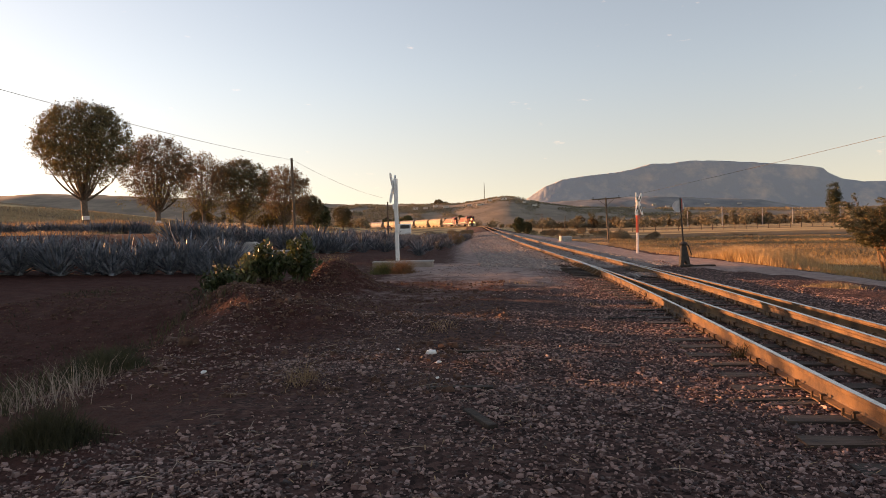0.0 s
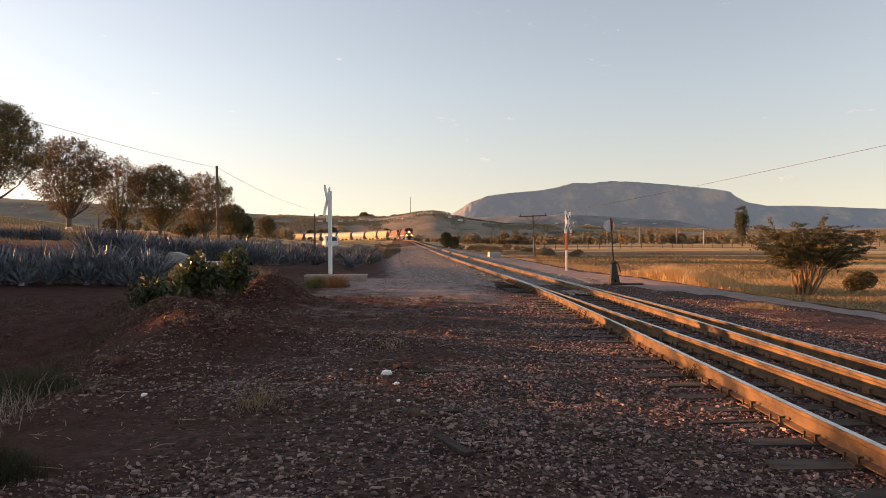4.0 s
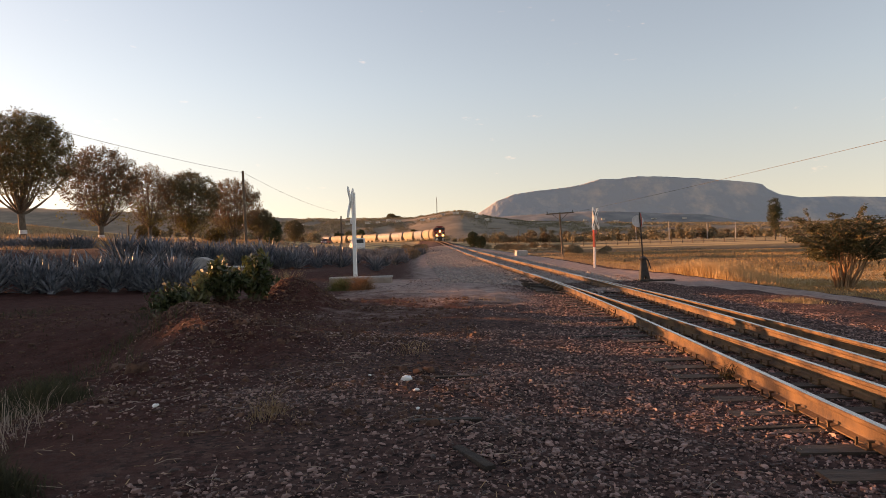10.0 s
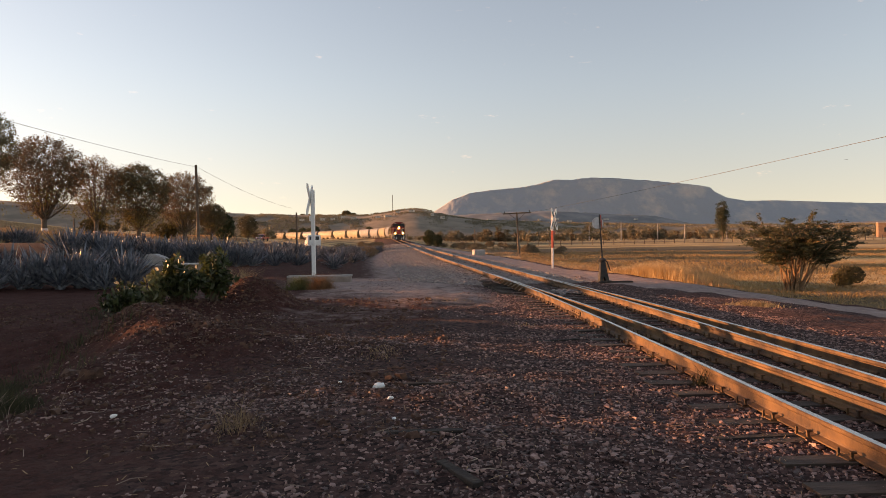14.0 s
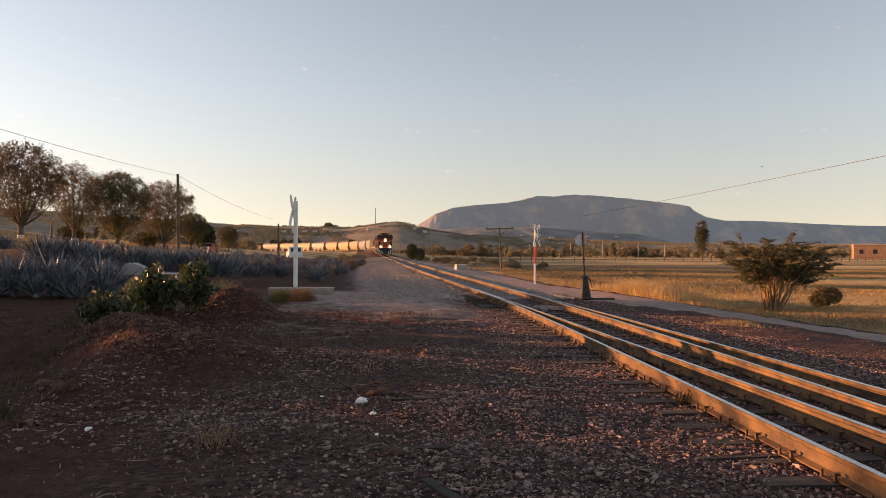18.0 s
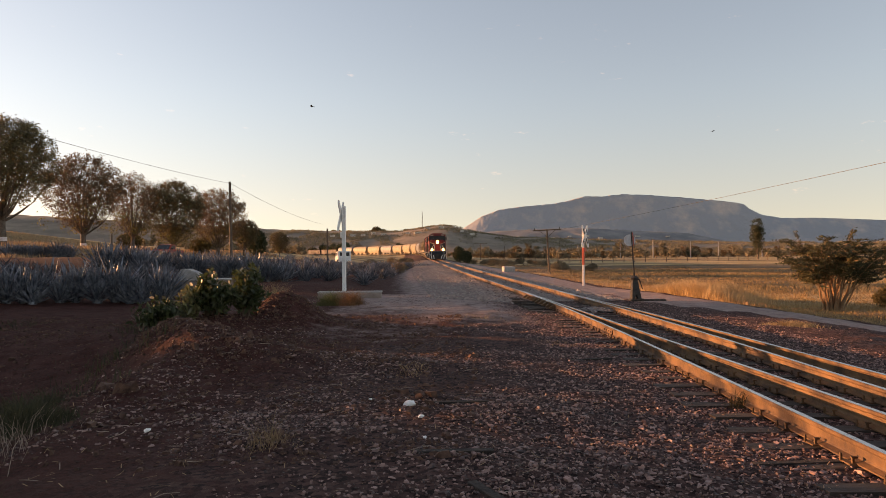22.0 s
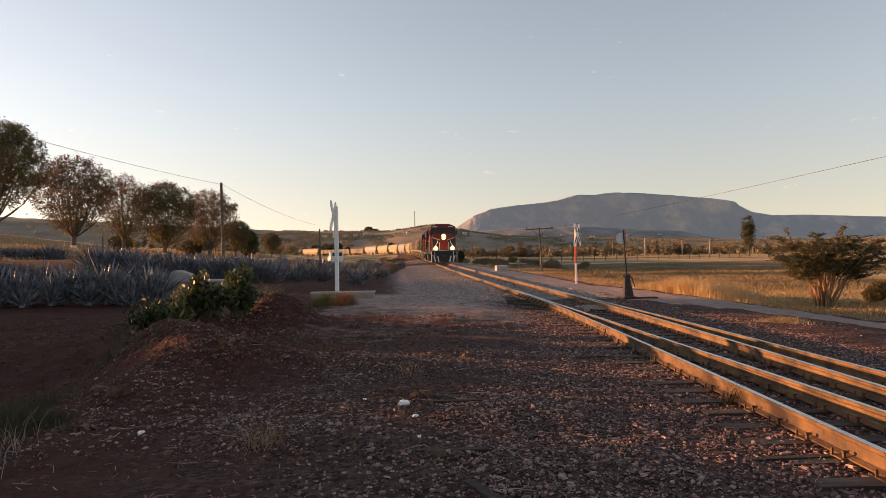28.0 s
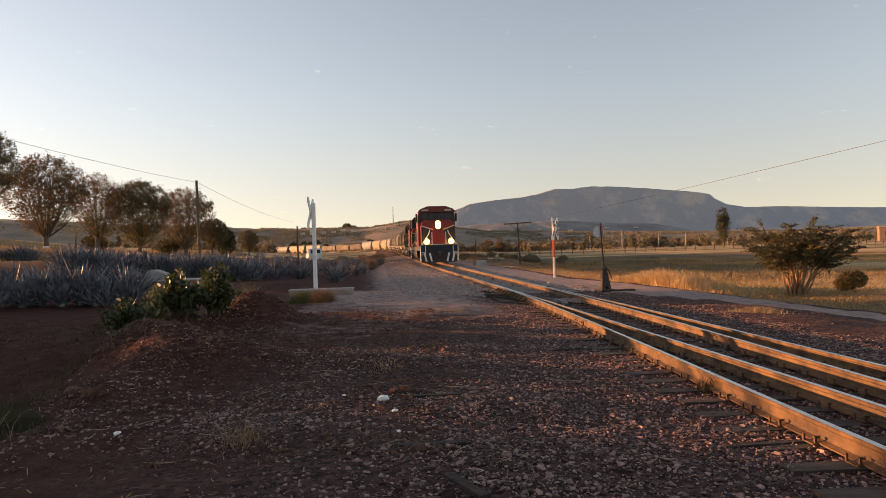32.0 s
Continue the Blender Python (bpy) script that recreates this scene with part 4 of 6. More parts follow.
VERGE = [
    (T_OAK, -42.4, 66, 1.2, 20, "tall round olive-leaved tree with whitewashed foot beside the road"),
    (T_BARE, -44.6, 85, 1.17, 75, "broad half-bare rusty-leaved roadside tree with whitewashed foot"),
    (T_THIN, -46.6, 103, 1.2, 140, "thin-crowned half-bare roadside tree with whitewashed foot"),
    (T_FULL, -42.5, 108, 1.2, 200, "full dark olive roadside tree with whitewashed foot"),
    (T_BARE, -40.5, 123.5, 1.25, 260, "round half-bare roadside tree showing its branches"),
    (T_OAK, -42.0, 145, 0.8, 30, "smaller olive-leaved tree further along the road"),
    # out of view: the row carried on, which shades the yard
    (T_FULL, -40, 37, 1.0, 300, "tall round olive-leaved tree beside the road"),
    (T_FULL, -38, 12, 1.0, 33, "tall full olive-leaved tree beside the road"),
    (T_OAK, -37, -4, 1.0, 250, "tall round olive-leaved tree beside the road"),
]
for meshes, x, y, sc, turn, label in VERGE:
    tree(meshes, x, y, sc, turn, label, "tree", ROW, True)


# Unseen bushes added to shade and dapple the yard; tops tuned for that.
def shade_hedge_top(y):
    return float(np.interp(y, (-14, 4, 12, 17, 20, 23.5, 25, 45), (4.85, 5.0, 5.25, 5.05, 4.6, 3.9, 3.6, 3.3)))


for k in range(19):
    hy = -14 + 3.1 * k
    hx = -35.2 + 0.8 * math.sin(k * 2.3)
    tree(T_LOW, hx, hy, (shade_hedge_top(hy) + 0.4 * math.sin(k * 1.7) - gz(hx, hy)) / 4.0, 47 * k, "unseen olive bush added to shade the yard", "bush", "roadside hedge")
tree(T_ROUND, -43.5, 160, 1.08, 0, "small dense dark green tree by the road", "tree")
tree(T_FULL, -41.6, 175, 0.66, 50, "small olive tree by the road", "tree")
tree(T_LOW, -54, 118, 0.8, 150, "low olive scrub tree behind the roadside row", "tree", "scrub trees")
tree(T_LOW, -44, 125, 0.75, 250, "low olive scrub tree behind the roadside row", "tree", "scrub trees")
T_TALL = tree_meshes(10, 12.6, 2.1, 1.3, 15, 5200, LEAF_DARK, 0.2, twigs=380, shell=0.6)
tree(T_TALL, 95.5, 206, 1.0, 0, "tall dark narrow tree standing alone in the plain", "tree")
tree(T_ROUND, 3.0, 118, 0.5, 40, "dark rounded bush close to the rails", "bush", z=gz(3.0, 118) - 0.3)
tree(T_ROUND, 4.6, 124, 0.42, 140, "dark rounded bush close to the rails", "bush", z=gz(4.6, 124) - 0.3)


def brush():
    """Low scrub on both sides of the line past the crossing, and dark trees behind the far curve."""
    rng = random.Random(61)
    for i in range(46):
        y = rng.uniform(74, 160) if i % 3 else rng.uniform(52, 150)
        x = float(track_x(y)) + (rng.uniform(6.5, 22) if i % 3 else rng.uniform(-9.5, -4.8))
        k = rng.uniform(0.22, 0.42)
        tree(T_SCRUB, x, y, k, rng.uniform(0, 360), "low grey-brown scrub bush beside the line", "bush", "line scrub", z=gz(x, y) - 0.1)
    for i in range(26):
        y = rng.uniform(455, 560)
        x = rng.uniform(-0.3, -0.05) * y
        tree(rng.choice((T_ROUND, T_LOW)), x, y, rng.uniform(0.9, 1.7), rng.uniform(0, 360), "dark round tree behind the far curve", "tree", "trees behind the curve")
    for x, y, k in ((17.3, 26.2, 0.2), (16.5, 25.4, 0.15)):
        tree(T_LOW, x, y, k, 40 * x, "low green bush beside the thorn bush", "bush")


T_SCRUB = tree_meshes(12, 3.2, 2.8, 0.2, 10, 2600, LEAF_SCRUB, 0.15, 0.08, twigs=320)
brush()


def far_trees():
    """Belt of trees across the plain and clumps below the hill."""
    rng, rest = random.Random(8), []
    for i in range(560):
        y = rng.uniform(270, 680) if i > 150 else rng.uniform(330, 400)
        u = rng.uniform(0.04, 0.78) if i < 340 else rng.uniform(-0.45, 0.04)
        if i > 150 and noise.noise((u * 14, y * 0.02, 4)) < -0.15:
            continue
        if -0.19 < u < 0.04 and y < 450:
            continue
        k = rng.choice((T_FAR, T_FAR, T_FARC, T_FARB))
        size, turn = rng.uniform(0.5, 1.15), rng.uniform(0, 360)
        if i % 2 or i < 60:
            tree(k, u * y, y, size, turn, "dusty olive tree in a belt across the plain", "tree", "far trees")
        else:
            rest.append((u * y, y, gz(u * y, y), size))
    # the rest of the woods, joined
    nr = np.random.RandomState(5)
    c = np.concatenate([np.array([x, y, z + 2.6 * s]) + nr.normal(size=(240, 3)) * np.array([1.35, 1.35, 1.05]) * s for x, y, z, s in rest])
    v, f = leaf_quads(c, 0.62, nr, 0.2)
    tagged(new("far_woods", quad_mesh("far_woods", v, f, LEAF_FAR)), "dusty olive scrub and trees across the plain", "woods", kind="stuff")


far_trees()


# ---- agaves ----
def agave_leaf(length, width, bend, thick=0.035):
    """A stiff channelled leaf along +x with a dark spine at its tip."""
    n, v, f = 7, [], []
    for i in range(n):
        t = i / (n - 1)
        w = width * (0.55 + 0.9 * t - 1.45 * t ** 2.2) if t < 1 else 0.0015
        w = max(w, 0.0015)
        x, z = length * t, bend * length * t * t
        v += [(x, -w / 2, z + w * 0.22), (x, 0, z), (x, w / 2, z + w * 0.22), (x, 0, z - thick * (1 - t) - 0.002)]
    for i in range(n - 1):
        a = i * 4
        for j in range(4):
            f.append((a + j, a + (j + 1) % 4, a + 4 + (j + 1) % 4, a + 4 + j))
    return np.array(v), np.array(f)


LEAVES = [agave_leaf(1.2, 0.115, 0.04), agave_leaf(1.1, 0.125, 0.1), agave_leaf(1.35, 0.11, -0.04), agave_leaf(1.0, 0.12, 0.16)]
LEAF_ME = [mesh_arrays("leaf", v, f, AGAVE, False) for v, f in LEAVES]


def agave_poses(seedv, count):
    rng = random.Random(seedv)
    out = []
    for i in range(count):
        t = i / count
        el = 14 + 71 * t ** 0.85 + rng.uniform(-6, 6)
        az = i * 137.5 + rng.uniform(-9, 9)
        s = (0.78 + 0.3 * math.sin(math.pi * min(1, t + 0.1))) * rng.uniform(0.88, 1.1)
        m = Matrix.Rotation(radians(az), 4, "Z") @ Matrix.Translation((0.06 * (1 - t), 0, 0.1 + 0.2 * t)) @ Matrix.Rotation(radians(-el), 4, "Y") @ Matrix.Scale(s, 4)
        out.append((rng.randrange(4), m))
    return out


def agave_core():
    bm = bmesh.new()
    bmesh.ops.create_uvsphere(bm, u_segments=10, v_segments=7, radius=0.14, matrix=Matrix.Translation((0, 0, 0.12)) @ Matrix.Diagonal((1, 1, 1.1, 1)))
    return mesh_from(bm, "heart", AGAVE, True)


CORE_ME = agave_core()
JOINED = []
for k in range(4):
    vs, fs, c = [], [], 0
    for which, m in agave_poses(40 + k, 50):
        v, f = LEAVES[which]
        mm = np.array(m)
        vs.append(v @ mm[:3, :3].T + mm[:3, 3])
        fs.append(f + c)
        c += len(v)
    JOINED.append(quad_mesh("leaves", np.concatenate(vs), np.concatenate(fs), AGAVE))


def agave(x, y, scale, turn, variant, whole, group, label):
    a = thing("agave", pose(x, y, gz(x, y) - 0.07, 7 * math.sin(turn * 3.1), 7 * math.cos(turn * 1.7), turn), label, "agave", group)
    a.scale = (scale, scale, scale)
    part("heart", CORE_ME, None, a)
    if whole:
        for which, m in agave_poses(20 + variant, 42):
            o = part("leaf", LEAF_ME[which], None, a)
            o.matrix_local = m
    else:
        part("leaves", JOINED[variant % 4], None, a)
    return a


def plant_agaves():
    rng = random.Random(21)
    full = "blue-grey agave with stiff spined leaves"
    # front row along the ditch
    for i in range(27):
        t = i / 26
        agave(-19.6 + 10.6 * t + rng.uniform(-0.2, 0.2), 17.0 + 5.7 * t + rng.uniform(-0.45, 0.45), rng.uniform(0.76, 1.12), rng.uniform(0, 360), i, i >= 5, "front agave row", full + " in the front row")
    for i in range(20):
        t = i / 19
        agave(-20.5 + 10.2 * t + rng.uniform(-0.3, 0.3), 20.3 + 5.0 * t + rng.uniform(-0.3, 0.3), rng.uniform(0.85, 1.0), rng.uniform(0, 360), i, False, "front agave row", full + " in the front row")
    # second row
    for i in range(17):
        t = i / 16
        agave(-15.8 + 8.0 * t + rng.uniform(-0.25, 0.25), 31.5 + 1.5 * t + rng.uniform(-0.4, 0.4), rng.uniform(0.82, 1.12), rng.uniform(0, 360), i, i % 2 == 0, "second agave row", full + " in the second row")
    for r in range(3):
        for i in range(11):
            agave(-17 + 10 * i / 10 + rng.uniform(-0.4, 0.4), 34.5 + 3 * r + rng.uniform(-0.5, 0.5), rng.uniform(0.75, 1.0), rng.uniform(0, 360), i + r, False, "second agave row", full + " in the second row")
    # beyond the road
    for i in range(44):
        t = i / 43
        agave(-52 + 20.0 * t + rng.uniform(-0.4, 0.4), 53 + 5.6 * t + rng.uniform(-0.6, 0.6), rng.uniform(0.95, 1.2), rng.uniform(0, 360), i, False, "agave row beyond the road", full + " beyond the road")
    # field between the road and the line's bank
    for r in range(17):
        y = 33 + 3.1 * r
        x1 = -3.0
        x0 = -9 - 0.20 * (y - 33)
        n = int((x1 - x0) / 1.5)
        for i in range(n):
            agave(x0 + (x1 - x0) * (i + 0.5) / n + rng.uniform(-0.3, 0.3), y + rng.uniform(-0.5, 0.5), rng.uniform(0.45, 0.72), rng.uniform(0, 360), r + i, False, "agave field", full + " in the field")


plant_agaves()


# ---- shrubs, weeds and grass ----
def leafy_shrub(name, x, y, rx, ry, h, count, mat, leaf, seedv, label, sub=0.0):
    """Arching stems with broad leaves along them."""
    rng, nr = random.Random(seedv), np.random.RandomState(seedv)
    t = thing(name, pose(x, y, gz(x, y) - sub), label, "shrub")
    verts, faces, nodes = [], [], []
    for i in range(26):
        az, out = rng.uniform(0, 6.283), math.sqrt(rng.random())
        end = Vector((math.cos(az) * out * rx, math.sin(az) * out * ry, h * (1 - 0.55 * out * out) * rng.uniform(0.75, 1.05)))
        foot = Vector((end.x * 0.25, end.y * 0.25, -0.05))
        ctrl = Vector((end.x * 0.5, end.y * 0.5, end.z * 0.75))
        pts = [foot.lerp(ctrl, u).lerp(ctrl.lerp(end, u), u) for u in np.linspace(0, 1, 6)]
        tube_into(verts, faces, pts, [0.014 * (1 - 0.8 * u) for u in np.linspace(0, 1, 6)], 4)
        nodes += [foot.lerp(ctrl, u).lerp(ctrl.lerp(end, u), u) for u in np.linspace(0.3, 1, 12)]
    part("trunk", mesh_arrays("trunk", verts, faces, BARK), None, t)
    pick = nr.randint(0, len(nodes), count)
    c = np.array([nodes[i] for i in pick]) + nr.normal(size=(count, 3)) * 0.055
    c[:, 2] = np.maximum(c[:, 2], 0.03)
    v, f = leaf_quads(c, leaf, nr, 0.9, 2.7)
    part("foliage", quad_mesh("foliage", v, f, mat), None, t)
    return t


leafy_shrub("shrub", -4.5, 13.4, 0.42, 0.5, 0.85, 1500, LEAF_SHRUB, 0.055, 3, "leafy dark green shrub on a heap of red soil")
leafy_shrub("shrub", -5.35, 13.0, 0.5, 0.5, 0.62, 1200, LEAF_SHRUB, 0.05, 4, "low dark green shrub on the ditch edge")
leafy_shrub("shrub", -4.02, 13.9, 0.38, 0.42, 1.12, 1100, LEAF_SHRUB, 0.055, 5, "leafy green shrub with yellowing leaves on a heap of soil")
# the main shrub's sunlit left side, given by paler leaf colour
leafy_shrub("shrub", -4.78, 13.0, 0.2, 0.22, 0.68, 420, LEAF_SUNLIT, 0.055, 6, "upright shrub beside the ditch, sunlight painted into its pale leaves")



def acacia():
    """Many-stemmed thorn bush: bare stems fanning from one foot into flat feathery plates."""
    rng, nr = random.Random(17), np.random.RandomState(17)
    x, y = 13.9, 24.2
    t = thing("thorn_bush", pose(x, y, gz(x, y) - 0.05), "wide many-stemmed thorn bush with feathery olive sprays", "bush")
    sprays = []
    for i in range(34):
        verts, faces = [], []
        az, out = 2.399 * i + rng.uniform(-0.3, 0.3), 0.1 + 0.9 * ((i + 0.5) / 34) ** 0.65
        reach = 1.75 + 0.5 * max(0.0, math.cos(az)) + 0.25 * max(0.0, -math.cos(az))
        end = Vector((math.cos(az) * out * reach + 0.25, math.sin(az) * out * 1.5, rng.uniform(1.75, 2.7) * (1.02 - 0.08 * out)))
        foot = Vector((math.cos(az) * 0.3 * out, math.sin(az) * 0.22 * out, -0.1))
        ctrl = Vector((end.x * 0.3, end.y * 0.3, end.z * 0.66))
        pts = [foot.lerp(ctrl, u).lerp(ctrl.lerp(end, u), u) + Vector((rng.uniform(-1, 1), rng.uniform(-1, 1), 0)) * 0.045 for u in np.linspace(0, 1, 9)]
        tube_into(verts, faces, pts, [0.038 * (1 - 0.8 * u) for u in np.linspace(0, 1, 9)], 5)
        for j in range(13):
            u = 0.5 + 0.5 * j / 12
            p = foot.lerp(ctrl, u).lerp(ctrl.lerp(end, u), u)
            w = Vector((math.cos(az) + rng.uniform(-1.1, 1.1), math.sin(az) + rng.uniform(-1.1, 1.1), rng.uniform(-0.12, 0.42))).normalized()
            q = p + w * rng.uniform(0.3, 0.8)
            tube_into(verts, faces, [p, q], [0.011, 0.004], 3)
            sprays.append((p, q))
        part("stem", mesh_arrays("stem", verts, faces, STEM), None, t, "bare stem with orange sunlight in its bark colour")
    n = 27000
    pick = nr.randint(0, len(sprays), n)
    a, b = np.array([sprays[i][0] for i in pick]), np.array([sprays[i][1] for i in pick])
    c = a + (b - a) * nr.uniform(0.1, 1.12, (n, 1)) + nr.normal(size=(n, 3)) * np.array([0.055, 0.055, 0.02])
    v, f = leaf_quads(c, 0.03, nr, 0.0, 3.4, (b - a) * 0.7 + nr.normal(size=(n, 3)) * np.array([0.3, 0.3, 0.05]))
    part("foliage", quad_mesh("foliage", v, f, LEAF_THORN), None, t)


acacia()


def blades(name, xs, ys, hs, mat, seedv, label, lean=0.35, width=0.009, base=None, widen=30.0):
    """Thin grass blades, one bent strip each, in one mesh."""
    nr = np.random.RandomState(seedv)
    n = len(xs)
    z = ground_z(xs, ys) - 0.02 if base is None else base
    az = nr.uniform(0, 6.283, n)
    ln = nr.uniform(0.1, 1, n) * lean * hs
    ca, sa = np.cos(az), np.sin(az)
    w = width * (0.6 + 0.8 * nr.rand(n)) * (1 + np.hypot(xs, ys) / widen)
    pa = nr.uniform(0, 6.283, n)
    px, py = np.cos(pa) * w / 2, np.sin(pa) * w / 2
    rows = []
    for t, k in ((0.0, 1.0), (0.55, 0.8), (1.0, 0.15)):
        cx, cy, cz = xs + ca * ln * t * t, ys + sa * ln * t * t, z + hs * t * (1 - 0.12 * t)
        rows.append(np.stack([cx - px * k, cy - py * k, cz], 1))
        rows.append(np.stack([cx + px * k, cy + py * k, cz], 1))
    v = np.stack(rows, 1)
    q = np.array([(0, 1, 3, 2), (2, 3, 5, 4)])
    f = (np.arange(n)[:, None, None] * 6 + q[None]).reshape(-1, 4)
    return tagged(new(name, quad_mesh(name, v.reshape(-1, 3), f, mat)), label, "grass", kind="stuff")


def grow_grass():
    nr = np.random.RandomState(31)
    # tall straw along the far side of the track path
    n = 15000
    y = 14 + 62 * nr.rand(n) ** 1.2
    x = path_x(y) + 1.9 + 7.5 * nr.rand(n) ** 1.5
    clump = np.array([noise.noise((a * 0.45, b * 0.25, 2)) for a, b in zip(x, y)])
    band = np.exp(-((y - 27) / 7.0) ** 2) * np.exp(-((x - path_x(y) - 2.2) / 1.3) ** 2)
    ok = nr.rand(n) < np.clip(0.35 + 0.9 * clump + band, 0, 1)
    h = (0.1 + 0.14 * np.clip(clump + 0.4, 0, 1) + 0.22 * band) * nr.uniform(0.6, 1.2, n) * (0.55 + 0.45 * smooth(20, 26, y))
    blades("tall_dry_grass", x[ok], y[ok], h[ok], VERGE_BROWN, 1, "dry brown grass along the path", 0.6)
    # thick golden stand behind the switch
    n = 24000
    y = nr.uniform(24.3, 31.5, n)
    x = path_x(y) + 1.9 + np.abs(nr.normal(0, 1.1, n))
    ok = nr.rand(n) < np.exp(-((y - 27.6) / 2.6) ** 2)
    blades("golden_grass_stand", x[ok], y[ok], (nr.uniform(0.35, 1.0, n) * (0.72 + 0.28 * np.sin(x * 3.1 + y * 1.3)) * np.exp(-((y - 27.6) / 4.0) ** 2))[ok], STRAW, 2, "thick stand of golden dry grass by the switch", 0.6, width=0.006)
    # short cover of the plain
    n = 120000
    r = 15 + 75 * nr.rand(n) ** 1.2
    u = nr.uniform(0.16, 0.8, n)
    x, y = u * r, r
    ok = x > path_x(y) + 2.0
    tuft = np.array([noise.noise((a * 0.09, b * 0.05, 6)) for a, b in zip(x, y)])
    ok &= nr.rand(n) < 0.75 + 0.7 * tuft + 0.3 * smooth(40, 80, y)
    blades("field_grass", x[ok], y[ok], (nr.uniform(0.04, 0.13, n) * (1 + tuft))[ok], FIELD, 3, "short brown and golden stubble of the open plain", 1.3, widen=16.0)
    # low grey-brown scrub behind the tall straw
    n = 16000
    y = nr.uniform(34, 105, n)
    x = path_x(y) + 5.5 + (4 + 0.22 * y) * nr.rand(n)
    patch = np.array([noise.noise((a * 0.22, b * 0.12, 23)) for a, b in zip(x, y)])
    ok = nr.rand(n) < 0.25 + 1.6 * patch
    blades("scrubby_weeds", x[ok], y[ok], (nr.uniform(0.08, 0.35, n) * (0.8 + patch))[ok], DULLWEED, 9, "grey-brown weeds in the hollow of the plain", 0.9, widen=14.0)
    # straw mat between the line and the path
    n = 800
    x, y = nr.normal(7.95, 0.34, n), nr.normal(15.4, 0.24, n)
    blades("straw_mat", x, y, nr.uniform(0.04, 0.17, n) * (0.35 + 0.65 * np.exp(-((x - 7.95) / 0.4) ** 2)), STRAW, 4, "flattened pale straw beside the line", 1.8)
    # verge below the roadside trees
    n = 40000
    y = 45 + 145 * nr.rand(n) ** 1.2
    x = road_x(y) - 3.5 - 75 * nr.rand(n) ** 1.4
    blades("verge_grass", x, y, nr.uniform(0.2, 0.6, n), VERGE_BROWN, 5, "rough brown dry grass on the road verge", 0.5, widen=10.0)
    # ditch weeds at the soil bank
    n = 6500
    x, y = nr.normal(-4.6, 0.75, n), nr.uniform(3.8, 12.0, n)
    patch = np.array([noise.noise((a * 0.8, b * 0.8, 12)) for a, b in zip(x, y)])
    ok = (x < -3.3 - 0.06 * y) & (nr.rand(n) < 0.05 + 1.8 * patch)
    blades("ditch_weeds", x[ok], y[ok], nr.uniform(0.06, 0.34, n)[ok], WEED, 6, "low green weeds along the ditch", 0.7)
    n = 5200
    x, y = nr.uniform(-10.5, -5.2, n), nr.uniform(6.0, 16.0, n)
    patch = np.array([noise.noise((a * 0.55, b * 0.55, 19)) for a, b in zip(x, y)])
    ok = nr.rand(n) < -0.1 + 2.0 * patch
    blades("low_weeds", x[ok], y[ok], nr.uniform(0.04, 0.2, n)[ok], WEED, 8, "sparse low weeds on bare soil before the agaves", 0.8)
    n = 330
    x, y = nr.normal(-3.75, 0.28, n), nr.normal(5.2, 0.6, n)
    blades("ditch_straw", x, y, nr.uniform(0.08, 0.42, n), STICK, 7, "dry bent straw stalks at the ditch edge", 1.1, 0.004)
    for k, (cx, cy, r, h) in enumerate(((-4.05, 6.5, 0.3, 0.45), (-2.72, 3.75, 0.22, 0.4), (-4.7, 7.6, 0.4, 0.3))):
        n = 3200
        x, y = nr.normal(cx, r, n), nr.normal(cy, r, n)
        dome = np.exp(-((x - cx) ** 2 + (y - cy) ** 2) / (2.2 * r * r))
        blades("weed_clump", x, y, nr.uniform(0.1, 1.0, n) * h * dome, WEED, 10 + k, "soft dark olive weed clump at the ditch edge", 1.0, 0.005)
    # tufts in the yard
    for k, (cx, cy, r, h, cnt, mat, label) in enumerate([
            (-1.4, 5.45, 0.16, 0.34, 170, VERGE_BROWN, "dry wiry weed tuft growing in gravel"), (-0.4, 8.8, 0.26, 0.15, 130, VERGE_BROWN, "thin dry weed tuft growing in gravel"),
            (-2.85, 21.5, 0.3, 0.6, 1600, REDGRASS, "orange dry grass tuft by the sign's plinth"), (-3.55, 21.8, 0.32, 0.55, 1400, GREENGRASS, "green weed tuft by the sign's plinth"),
            (-5.6, 22.8, 0.5, 0.9, 600, STRAW, "tall dry grass beside the soil heap"), (3.14, 7.25, 0.12, 0.32, 90, WEED, "small weed growing against the rail"), (0.9, 17.0, 0.7, 0.14, 160, STRAW, "scattered dry straw on the yard"),
            (2.0, 12.6, 0.6, 0.1, 120, STRAW, "scattered dry straw on the gravel")]):
        x, y = nr.normal(cx, r / 1.6, cnt), nr.normal(cy, r / 1.6, cnt)
        dome = np.exp(-((x - cx) ** 2 + (y - cy) ** 2) / (1.3 * r * r))
        blades("grass_tuft", x, y, nr.uniform(0.25, 1.15, cnt) * h * (0.2 + 0.8 * dome), mat, 50 + k, label, 1.3, 0.0045)


grow_grass()


